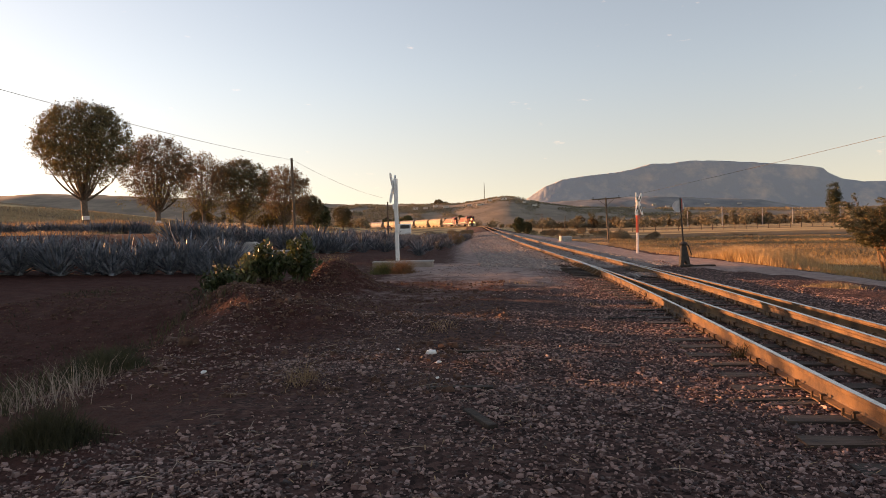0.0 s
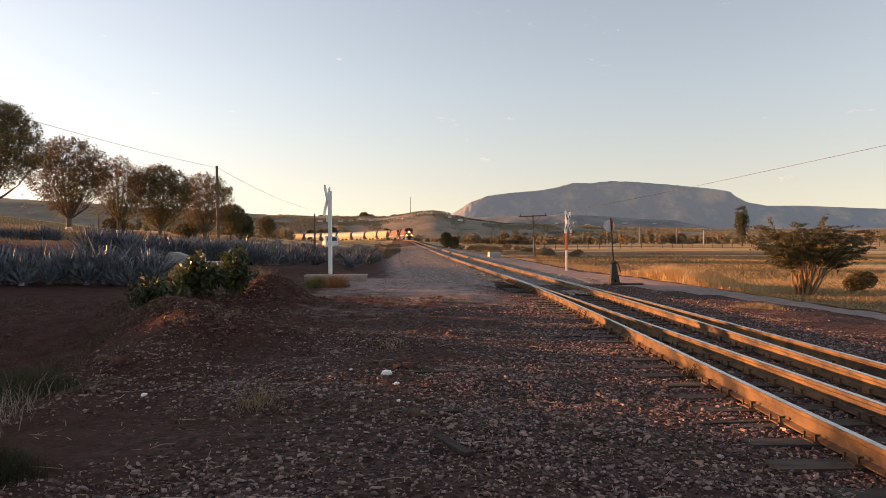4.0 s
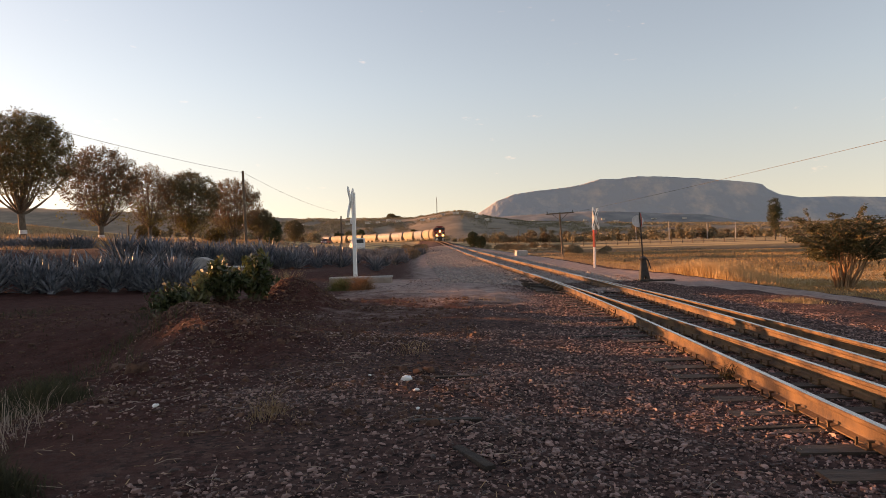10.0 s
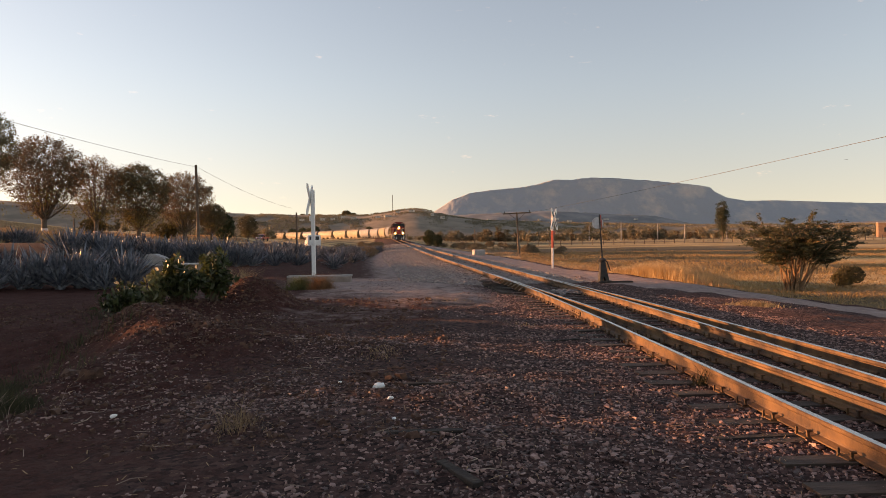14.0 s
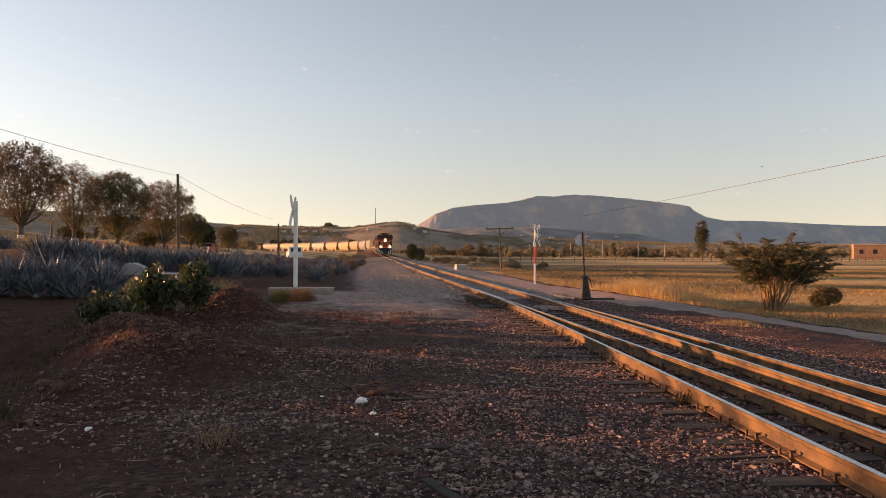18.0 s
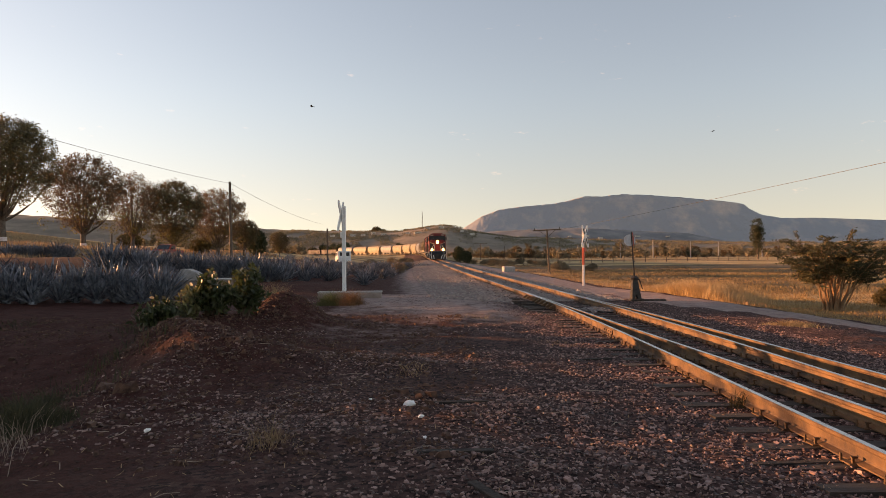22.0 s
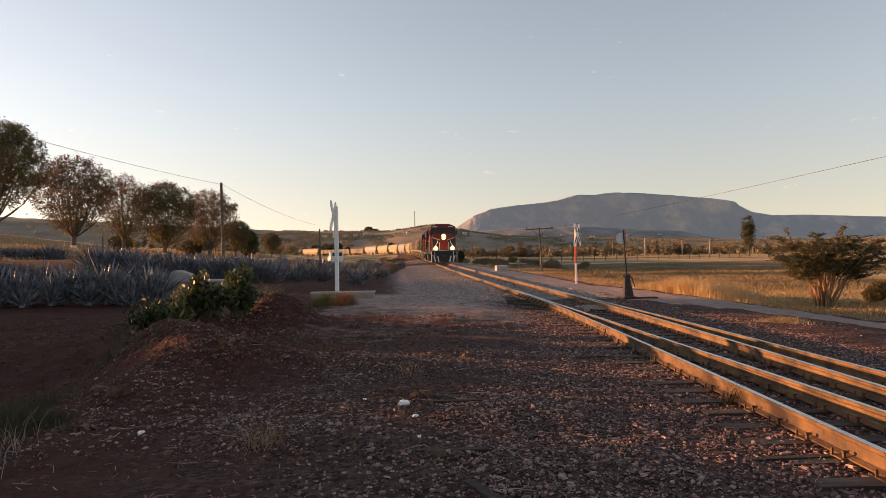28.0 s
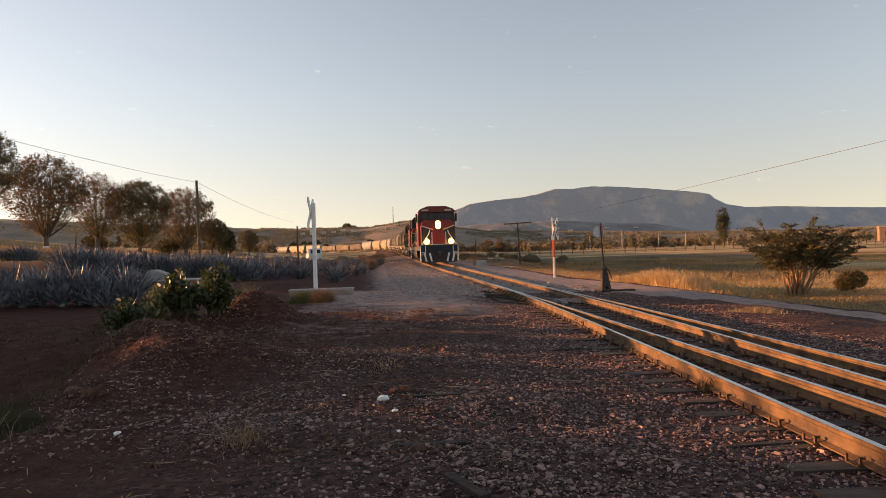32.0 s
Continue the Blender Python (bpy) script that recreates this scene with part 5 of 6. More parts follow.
# ---- signs, poles and wires ----
def crossbuck(x, y, turn, top, label, plinth):
    """Railway crossing sign: white post with two pointed crossed blades."""
    z = gz(x, y) + (0.15 if plinth else 0)
    t = thing("crossing_sign", pose(x, y, z, 0, 0, turn), label, "railway sign", "crossing signs")
    bm = bmesh.new()
    w = 0.15 if plinth else 0.12
    add_box(bm, 0, 0, (top - 0.12) / 2, w, w - 0.02, top - 0.12, bevel=0.012)
    part("post", bm, WHITE if plinth else TARGET, t)
    if not plinth:
        bm = bmesh.new()
        add_box(bm, 0, 0, 1.55, w + 0.008, w - 0.012, 0.9, bevel=0.012)
        part("painted_band", bm, SIGNRED, t, "faded red band round the post")
    for k, a in enumerate((42, -42)):
        bm = bmesh.new()
        m = Matrix.Translation((0, -0.085 - 0.03 * k, top - 0.5)) @ Matrix.Rotation(radians(a), 4, "Y")
        w, l = 0.115, 0.78
        add_prism(bm, [(-w, -l + 0.12), (0, -l), (w, -l + 0.12), (w, l - 0.12), (0, l), (-w, l - 0.12)], "y", -0.013, 0.013)
        bmesh.ops.transform(bm, matrix=m, verts=bm.verts)
        blade = part("blade", bm, WHITE, t)
        for s in (-0.34, 0.34):
            bm = bmesh.new()
            add_box(bm, 0, -0.017, s, 0.1, 0.006, 0.34)
            bmesh.ops.transform(bm, matrix=m, verts=bm.verts)
            part("lettering_bar", bm, BLACK, blade, "faded black lettering")
    bm = bmesh.new()
    add_box(bm, 0, -0.085, top - 1.2, 0.42, 0.02, 0.2, bevel=0.004)
    part("track_plate", bm, WHITE if plinth else SIGNRED, t, "small plate below the crossed blades")
    return t


crossbuck(-3.66, 25.6, -95, 3.4, "white timber crossing sign seen nearly edge-on, on a plinth", True)
crossbuck(7.4, 35.6, 60, 3.1, "weathered white and red crossing sign across the line", False)


def plinth():
    x, y = -3.4, 25.3
    t = thing("culvert_wall", pose(x, y, gz(x, y), 0, 0, 2), "low pale concrete culvert wall beside the access road", "concrete wall")
    bm = bmesh.new()
    add_box(bm, 0, 0, 0.02, 2.3, 0.7, 0.36, bevel=0.03)
    part("wall", bm, DIRTY, t)
    bm = bmesh.new()
    add_box(bm, 0.0, 0.05, 0.22, 2.36, 0.6, 0.05, bevel=0.015)
    part("coping", bm, CONCRETE, t, "pale concrete coping")
    x, y = -11.0, 27.2
    t = thing("canal_wall", pose(x, y, gz(x, y), 0, 0, 3), "low pale concrete canal wall between the agave rows", "concrete wall")
    bm = bmesh.new()
    add_box(bm, 0, 0, 0.15, 6.0, 1.3, 0.6, bevel=0.03)
    part("wall", bm, DIRTY, t)
    bm = bmesh.new()
    add_box(bm, 0, 0, 0.47, 6.1, 1.4, 0.06, bevel=0.015)
    part("coping", bm, CONCRETE, t, "pale concrete coping")
    bm = bmesh.new()
    add_prism(bm, [(-0.5, 0.0), (0.55, 0.0), (0.3, 0.26), (-0.05, 0.4), (-0.3, 0.4), (-0.42, 0.25)], "y", -0.3, 0.3)
    bmesh.ops.bevel(bm, geom=list(bm.edges), offset=0.03, segments=2, affect="EDGES")
    s = new("concrete_block", mesh_from(bm, "concrete_block", CONCRETE))
    s.matrix_world = pose(x + 1.05, y - 0.1, gz(x, y) + 0.5)
    tagged(s, "pale broken concrete block lying on a canal wall", "concrete block")


plinth()


def pole(x, y, top, r, label, arms=(), lean=0.0, name="utility_pole", foot=None):
    z = gz(x, y) if foot is None else foot
    t = thing(name, pose(x, y, z, 0, lean, 0), label, "pole")
    bm = bmesh.new()
    add_tube(bm, (0, 0, -0.3), (0, 0, top - z), r, r * 0.75, 10)
    part("shaft", bm, WOODPOLE, t)
    for h, w in arms:
        bm = bmesh.new()
        add_box(bm, 0, -r - 0.04, top - z - h, w, 0.1, 0.12, bevel=0.01)
        arm = part("crossarm", bm, WOODPOLE, t)
        for s in (-1, 1):
            bm = bmesh.new()
            add_tube(bm, (s * w * 0.45, -r - 0.04, top - z - h + 0.05), (s * w * 0.45, -r - 0.04, top - z - h + 0.25), 0.035, 0.045, 7)
            part("insulator", bm, BLACK, arm)
        bm = bmesh.new()
        add_tube(bm, (0, -r - 0.02, top - z - h - 0.75), (w * 0.3, -r - 0.05, top - z - h), 0.02, 0.02, 5)
        add_tube(bm, (0, -r - 0.02, top - z - h - 0.75), (-w * 0.3, -r - 0.05, top - z - h), 0.02, 0.02, 5)
        part("brace", bm, BLACK, t)
    return t


pole(-17.1, 55.5, 7.75, 0.13, "bare brown timber utility pole beside the field", lean=-0.8)
pole(11.1, 70.5, 4.25, 0.1, "old telegraph pole with one crossarm beside the line", [(0.12, 2.9)], lean=-2.5, name="telegraph_pole")
pole(12.2, 214, 5.6, 0.12, "distant telegraph pole with one crossarm", [(0.2, 4.0)], name="telegraph_pole")
pole(11.8, 130, 3.4, 0.09, "short leaning telegraph pole beside the line", name="telegraph_pole", lean=3)
pole(-15.4, 92, 5.4, 0.13, "thin dark pole at the edge of the agave field")
pole(-24.4, 50.5, 3.4, 0.08, "pale grey post beside the road")
pole(-48, 150, 8.6, 0.14, "distant power pole with crossarms", [(0.3, 2.4), (1.2, 2.4)])
pole(-55, 190, 9.5, 0.14, "distant power pole with crossarms", [(0.3, 2.4), (1.2, 2.4)])


def wire(name, a, b, sag, r, label):
    pts = [Vector(a).lerp(Vector(b), t) - Vector((0, 0, sag * 4 * t * (1 - t))) for t in np.linspace(0, 1, 25)]
    v, f = [], []
    tube_into(v, f, pts, [r] * 25, 4)
    tagged(new(name, mesh_arrays(name, v, f, WIRE)), label, "cable")


wire("overhead_wire", (-17.1, 55.5, 7.6), (-17.9, 6, 7.2), 0.45, 0.011, "thin dark overhead wire along the field")
wire("overhead_wire", (-17.1, 55.5, 7.6), (-16, 92, 6.0), 0.4, 0.011, "thin dark overhead wire along the field")
wire("overhead_wire", (12.4, 70.4, 4.2), (18.9, -5, 5.6), 0.25, 0.011, "thin dark overhead wire on the railway poles")


def switch_stand():
    x, y = 6.82, 24.0
    t = thing("switch_stand", pose(x, y, gz(x, y), 0, -3.0, 0), "black iron switch stand with a faded round target", "switch stand")
    bm = bmesh.new()
    add_prism(bm, [(-0.17, 0.04), (-0.05, 0.04), (-0.03, 0.2), (0.03, 0.2), (0.05, 0.04), (0.17, 0.04), (0.085, 0.74), (-0.085, 0.74)], "y", -0.1, 0.1)
    for v in bm.verts:
        v.co.y *= 1.6 - 1.1 * v.co.z
    bmesh.ops.bevel(bm, geom=list(bm.edges), offset=0.012, segments=1, affect="EDGES")
    part("pedestal", bm, BLACK, t)
    bm = bmesh.new()
    add_box(bm, 0, 0, 0.03, 0.46, 0.5, 0.05, bevel=0.01)
    part("base_plate", bm, BLACK, t)
    bm = bmesh.new()
    add_tube(bm, (0, 0, 0.73), (0, 0, 0.8), 0.13, 0.15, 14)
    add_tube(bm, (0, 0, 0.8), (0, 0, 0.86), 0.15, 0.07, 14)
    part("head", bm, BLACK, t)
    bm = bmesh.new()
    add_tube(bm, (0.09, 0, 0.76), (0.16, -0.05, 0.72), 0.026, 0.024, 7)
    add_tube(bm, (0.16, -0.05, 0.72), (0.24, -0.08, 0.38), 0.022, 0.018, 7)
    part("throw_lever", bm, BLACK, t)
    bm = bmesh.new()
    add_tube(bm, (0, 0, 0.84), (0, 0, 1.7), 0.032, 0.026, 8)
    add_tube(bm, (0, 0, 1.7), (0, 0, 2.42), 0.024, 0.02, 8)
    part("mast", bm, BLACK, t)
    bm = bmesh.new()
    add_tube(bm, (-0.07, 0.03, 2.12), (-0.07, 0.042, 2.12), 0.205, 0.205, 28)
    disc = part("target_disc", bm, TARGET, t, "faded grey-white round target")
    for px in (-0.02, 0.02):
        bm = bmesh.new()
        add_tube(bm, (px, 0.0, 2.12), (px, 0.03, 2.12), 0.012, 0.012, 6)
        part("bolt", bm, BLACK, disc)
    bm = bmesh.new()
    add_prism(bm, [(0.022, 1.9), (0.05, 1.94), (0.06, 2.2), (0.045, 2.38), (0.022, 2.4)], "y", -0.03, -0.022)
    part("target_blade", bm, SIGNRED, t, "narrow red blade seen almost edge-on")
    b = thing("switch_timber", pose(x + 0.45, y - 0.1, gz(x, y) - 0.03, 0, 0, -2), "long dark timber under the switch stand", "timber")
    bm = bmesh.new()
    add_box(bm, 0, 0, 0.02, 1.1, 0.24, 0.1, bevel=0.012)
    part("beam", bm, TIE, b)


switch_stand()


def scraps():
    """Loose boards, scraps and sticks in the yard."""
    rng = random.Random(5)
    bm = bmesh.new()
    bmesh.ops.create_icosphere(bm, subdivisions=2, radius=0.055, matrix=Matrix.Diagonal((1.2, 0.9, 0.6, 1)))
    for v in bm.verts:
        v.co += v.co.normalized() * 0.022 * noise.noise(v.co * 45)
    s = new("plastic_scrap", mesh_from(bm, "plastic_scrap", RUBBISH))
    s.matrix_world = pose(-0.34, 6.83, gz(-0.34, 6.83) + 0.03)
    tagged(s, "crumpled white plastic scrap lying on gravel", "litter")
    for x, y, k in ((-0.2, 6.35, 0.5), (-2.55, 5.9, 0.55), (-0.15, 5.7, 0.35), (-0.75, 7.1, 0.3)):
        o = new("plastic_scrap", s.data)
        o.matrix_world = pose(x, y, gz(x, y) + 0.02, 20, 0, rng.uniform(0, 360)) @ Matrix.Scale(k, 4)
        tagged(o, "small pale scrap lying on gravel", "litter")
    # the board at x 2.75 stands in for a dark hollow by the rail
    for x, y, l, turn in ((0.16, 6.98, 0.62, 3), (0.09, 5.2, 0.6, 2), (0.3, 4.3, 0.5, -62), (2.75, 5.3, 0.7, 3), (2.3, 10.6, 0.7, 12)):
        bm = bmesh.new()
        add_box(bm, 0, 0, 0, l, 0.075, 0.035, bevel=0.008)
        for v in bm.verts:
            v.co.y += 0.02 * noise.noise((v.co.x * 6, x, 0))
        b = new("broken_board", mesh_from(bm, "broken_board", ROTTEN))
        b.matrix_world = pose(x, y, gz(x, y) + 0.002, 0, 0, turn)
        tagged(b, "dark weathered sleeper piece on gravel, also standing in for a hollow's shade", "board")
    for i in range(90):
        x, y = rng.uniform(-3.6, 1.8), 2.9 + 6.5 * rng.random() ** 1.5
        bm = bmesh.new()
        l = rng.uniform(0.06, 0.3)
        bend = rng.uniform(-0.05, 0.05)
        add_tube(bm, (-l / 2, 0, 0), (0, bend, 0.008), 0.0022, 0.0032, 5)
        add_tube(bm, (0, bend, 0.008), (l / 2, 0, 0.004), 0.0032, 0.0018, 5)
        o = new("dry_stick", mesh_from(bm, "dry_stick", STICK))
        o.matrix_world = pose(x, y, gz(x, y) + 0.012, 0, 0, rng.uniform(0, 360))
        tagged(o, "thin pale dry stick on the ground", "stick", "sticks")


scraps()


# ---- far buildings ----
def house(x, y, w, d, h, turn, label, z=None, mat=None):
    t = thing("house", pose(x, y, (gz(x, y) if z is None else z) - 0.3, 0, 0, turn), label, "house", "far houses")
    bm = bmesh.new()
    add_box(bm, 0, 0, h / 2, w, d, h, bevel=0.05)
    part("wall", bm, mat or PLASTER, t)
    bm = bmesh.new()
    add_box(bm, 0, 0, h + 0.1, w + 0.5, d + 0.5, 0.25)
    part("roof", bm, CONCRETE, t)
    for k in range(3):
        bm = bmesh.new()
        add_box(bm, -w * 0.32 + k * w * 0.32, -d / 2 - 0.02, h * 0.55, w * 0.09, 0.12, h * 0.28)
        part("window", bm, GLASS, t)


def hill_z(u, dist):
    """Height of the near hill's face at a bearing, on the way up to its skyline."""
    v = (dist - (NEARHILL - 620)) / 620
    top = float(np.interp(u * dist, [p[0] for p in hills], [p[1] for p in hills]))
    return top * v * v * (3 - 2 * v) - 8 * (1 - v)


rng_h = random.Random(12)
for u, dd in ((-0.13, 1290), (-0.115, 1300), (-0.1, 1330), (-0.085, 1310), (-0.05, 1300), (-0.035, 1290), (-0.02, 1340), (0.0, 1330), (0.03, 1300), (0.045, 1280), (-0.16, 1280), (-0.318, 1250), (-0.245, 1240), (-0.23, 1260)):
    house(u * dd, dd, rng_h.uniform(6, 14), 8, rng_h.uniform(3, 4.5), rng_h.uniform(-20, 20), "small pale house on the far hillside", hill_z(u, dd) + 1.5)
for k in range(14):
    u = 0.1 + 0.02 * k + 0.008 * math.sin(k * 5.1)
    dd = 2300 + 60 * math.sin(k * 2.2)
    v = (dd - (FOOT - 420)) / 420
    house(u * dd, dd, rng_h.uniform(10, 20), 9, rng_h.uniform(4, 6), rng_h.uniform(-20, 20), "small pale house on the foothill below the mesa", float(np.interp(u * dd, [p[0] for p in foothill], [p[1] for p in foothill])) * v * v * (3 - 2 * v) - 8 * (1 - v) + 1)
house(200, 272, 15, 9, 6.2, -30, "brown brick farmhouse with a pale flat roof", None, BRICK)



def hillside_scrub():
    """Bushes and small trees all over the near hill."""
    nr = np.random.RandomState(77)
    n = 24000
    u, dist = nr.uniform(-0.42, 0.75, n), nr.uniform(NEARHILL - 600, NEARHILL - 5, n)
    dens = np.array([noise.noise((a * 22, b * 0.012, 1)) for a, b in zip(u, dist)])
    ok = (dens > -0.12) & (dist < NEARHILL - 25 + 22 * (dens > 0.25))
    u, dist = u[ok], dist[ok]
    z = np.array([hill_z(a, b) for a, b in zip(u, dist)])
    c = np.repeat(np.stack([u * dist, dist, z + 0.6], 1), 6, 0) + nr.normal(size=(len(u) * 6, 3)) * np.array([2.0, 1.4, 0.8])
    v, f = leaf_quads(c, 1.8, nr, 0.0, 1.2)
    tagged(new("hillside_scrub", quad_mesh("hillside_scrub", v, f, LEAF_FAR)), "scattered scrub and small trees on the far hillside", "scrub", kind="stuff")


hillside_scrub()
for u, slope, size in ((-0.1041, 0.0396, 1.2), (-0.0957, 0.0443, 1.9), (-0.086, 0.041, 1.5), (-0.1585, 0.0407, 1.1), (-0.151, 0.0405, 0.9), (-0.0667, 0.0392, 1.1), (-0.0517, 0.0409, 1.6), (-0.045, 0.0405, 1.0)):
    dd = NEARHILL - 10
    tree(T_LOW, u * dd, dd, size * 2.1, 90 * size, "rounded dark tree on the hill's skyline", "tree", "skyline trees", z=slope * dd - size * 7.2)


def plain_poles():
    """Pale concrete posts standing among the trees across the plain."""
    for u, d, h in ((0.31, 300, 8.5), (0.365, 310, 7.5), (0.406, 305, 7.0), (0.262, 320, 7.0), (0.2, 330, 6.5), (0.47, 300, 6.0)):
        x = u * d
        t = thing("concrete_post", pose(x, d, gz(x, d)), "pale concrete power post among distant trees", "pole", "plain posts")
        bm = bmesh.new()
        add_tube(bm, (0, 0, -0.3), (0, 0, h), 0.24, 0.17, 8)
        part("shaft", bm, CONCRETE, t)
        bm = bmesh.new()
        add_box(bm, 0, 0, h - 0.35, 1.6, 0.12, 0.14)
        part("crossarm", bm, WOODPOLE, t)


plain_poles()
mast = thing("radio_mast", pose(-0.028 * 1480, 1480, hill_z(-0.028, 1480)), "thin lattice radio mast on the far hilltop", "mast")
for px, py in ((-0.9, -0.5), (0.9, -0.5), (0, 0.9)):
    bm = bmesh.new()
    add_tube(bm, (px, py, -3), (px * 0.4, py * 0.4, 36), 0.28, 0.18, 5)
    part("leg", bm, BLACK, mast)
bm = bmesh.new()
for k in range(12):
    add_box(bm, 0, 0, k * 3.0, 1.6 - k * 0.08, 0.2, 0.2)
part("lattice", bm, BLACK, mast)


def fence():
    t = thing("fence", pose(0, 0, 0), "long low field fence of grey posts across the plain", "fence")
    bm = bmesh.new()
    add_box(bm, 0, 0, 0.6, 0.13, 0.13, 1.5)
    me = mesh_from(bm, "post", WOODPOLE)
    for i in range(70):
        y = 150 + 0.55 * i
        x = 18 + 2.6 * i
        o = part("post", me, None, t)
        o.matrix_local = pose(x, y, gz(x, y), 0, 2 * math.sin(i * 7.1), 0)
    for h in (0.5, 1.05):
        v, f = [], []
        tube_into(v, f, [Vector((18 + 2.6 * i, 150 + 0.55 * i, gz(18 + 2.6 * i, 150 + 0.55 * i) + h)) for i in range(0, 70, 3)], [0.02] * 24, 3)
        part("wire", mesh_arrays("wire", v, f, WIRE), None, t)


fence()


# ---- the train ----
def wheelset(parent, y, r=0.5, gauge=1.5):
    for x in (-gauge / 2, gauge / 2):
        bm = bmesh.new()
        add_tube(bm, (x - 0.065, y, r), (x + 0.065, y, r), r, r, 20)
        add_tube(bm, (x - 0.1, y, r), (x + 0.1, y, r), 0.14, 0.14, 10)
        part("wheel", bm, STEEL, parent)


def truck(parent, y, axles, pitch, r):
    bm = bmesh.new()
    half = pitch * (axles - 1) / 2 + 0.5
    for x in (-1.02, 1.02):
        add_prism(bm, [(y - half, r + 0.05), (y - half * 0.8, r + 0.32), (y + half * 0.8, r + 0.32), (y + half, r + 0.05), (y + half * 0.55, r - 0.12), (y + 0.3, r - 0.22), (y - 0.3, r - 0.22), (y - half * 0.55, r - 0.12)], "x", x - 0.09, x + 0.09)
        for k in range(axles):
            add_box(bm, x + (0.1 if x > 0 else -0.1), y + (k - (axles - 1) / 2) * pitch, r, 0.16, 0.34, 0.32, bevel=0.03)
    add_box(bm, 0, y, r + 0.2, 1.9, 0.6, 0.25)
    t = part("bogie", bm, STEEL, parent)
    for k in range(axles):
        wheelset(t, y + (k - (axles - 1) / 2) * pitch, r)


def locomotive(label, lit=True):
    """Wide-nosed diesel; its front looks along +y, its foot is the rail's head."""
    t = thing("locomotive", pose(0, 0, 0), label, "locomotive", "locomotives")
    L = 11.0
    bm = bmesh.new()
    add_box(bm, 0, 0, 1.32, 2.95, 2 * L - 0.6, 0.34, bevel=0.03)
    part("underframe", bm, LOCO_DARK, t)
    bm = bmesh.new()
    add_prism(bm, [(-1.3, 0.45), (1.3, 0.45), (1.42, 0.7), (1.42, 1.15), (-1.42, 1.15), (-1.42, 0.7)], "y", -2.4, 2.4)
    part("fuel_tank", bm, LOCO_DARK, t)
    truck(t, 6.9, 3, 1.85, 0.53)
    truck(t, -6.9, 3, 1.85, 0.53)
    # nose and cab
    bm = bmesh.new()
    add_prism(bm, [(-1.35, 1.5), (1.35, 1.5), (1.35, 3.25), (1.1, 3.62), (-1.1, 3.62), (-1.35, 3.25)], "y", 8.5, 10.15)
    bmesh.ops.bevel(bm, geom=[e for e in bm.edges], offset=0.07, segments=2, affect="EDGES")
    part("nose", bm, LOCO_RED, t, "red short hood")
    bm = bmesh.new()
    prof = [(-1.53, 1.5), (1.53, 1.5), (1.53, 4.05), (1.36, 4.45), (0.75, 4.72), (-0.75, 4.72), (-1.36, 4.45), (-1.53, 4.05)]
    add_prism(bm, prof, "y", 5.4, 8.7)
    bmesh.ops.bevel(bm, geom=[e for e in bm.edges], offset=0.05, segments=2, affect="EDGES")
    cab = part("cab", bm, LOCO_RED, t, "red driver's cab with rounded roof")
    bm = bmesh.new()
    add_prism(bm, [(-1.5, 3.45), (1.5, 3.45), (1.5, 4.06), (1.36, 4.3), (-1.36, 4.3), (-1.5, 4.06)], "y", 8.7, 8.735)
    part("window_band", bm, LOCO_DARK, cab, "dark blue band round the windscreens")
    bm = bmesh.new()
    add_prism(bm, [(-1.56, 4.28), (1.56, 4.28), (1.4, 4.52), (0.75, 4.78), (-0.75, 4.78), (-1.4, 4.52)], "y", 8.5, 8.98)
    part("visor", bm, LOCO_RED, cab, "red roof visor over the windscreens")
    for s in (-1, 1):
        bm = bmesh.new()
        add_prism(bm, [(s * 0.62, 1.75), (s * 1.31, 1.75), (s * 1.31, 3.05), (s * 0.45, 2.75)], "y", 10.15, 10.165)
        part("nose_panel", bm, LOCO_DARK, t, "dark blue panel on the nose")
        bm = bmesh.new()
        add_prism(bm, [(s * 0.4, 2.78), (s * 1.33, 3.1), (s * 1.33, 3.17), (s * 0.4, 2.85)], "y", 10.15, 10.17)
        part("nose_stripe", bm, LOCO_CREAM, t, "thin cream chevron stripe")
        bm = bmesh.new()
        add_prism(bm, [(5.7, 1.55), (8.4, 1.55), (8.4, 2.5), (5.7, 3.1)], "x", s * 1.53 - 0.012, s * 1.53 + 0.012)
        part("cab_panel", bm, LOCO_DARK, cab, "dark blue lower cab panel")
    for a, b in ((-1.32, -0.72), (-0.64, -0.05), (0.05, 0.64), (0.72, 1.32)):
        bm = bmesh.new()
        add_box(bm, (a + b) / 2, 8.74, 3.98, b - a, 0.03, 0.5, bevel=0.01)
        part("windscreen", bm, GLASS, cab)
    for x in (-0.95, 0.95):
        bm = bmesh.new()
        add_box(bm, x, 8.99, 4.45, 0.56, 0.05, 0.13, bevel=0.01)
        part("number_board", bm, LOCO_CREAM, cab, "pale number board")
    for x in (-1.535, 1.535):
        bm = bmesh.new()
        add_box(bm, x, 7.5, 3.7, 0.03, 0.9, 0.62, bevel=0.01)
        add_box(bm, x, 6.4, 3.7, 0.03, 0.8, 0.62, bevel=0.01)
        part("side_window", bm, GLASS, cab)
        bm = bmesh.new()
        add_box(bm, x * 1.07, 8.45, 3.85, 0.14, 0.2, 0.7, bevel=0.02)
        part("mirror", bm, LOCO_DARK, cab)
    # long hood
    bm = bmesh.new()
    add_prism(bm, [(-1.0, 1.5), (1.0, 1.5), (1.0, 4.1), (0.8, 4.45), (-0.8, 4.45), (-1.0, 4.1)], "y", -10.4, 5.4)
    hood = part("long_hood", bm, LOCO_DARK, t, "dark louvred engine hood")
    bm = bmesh.new()
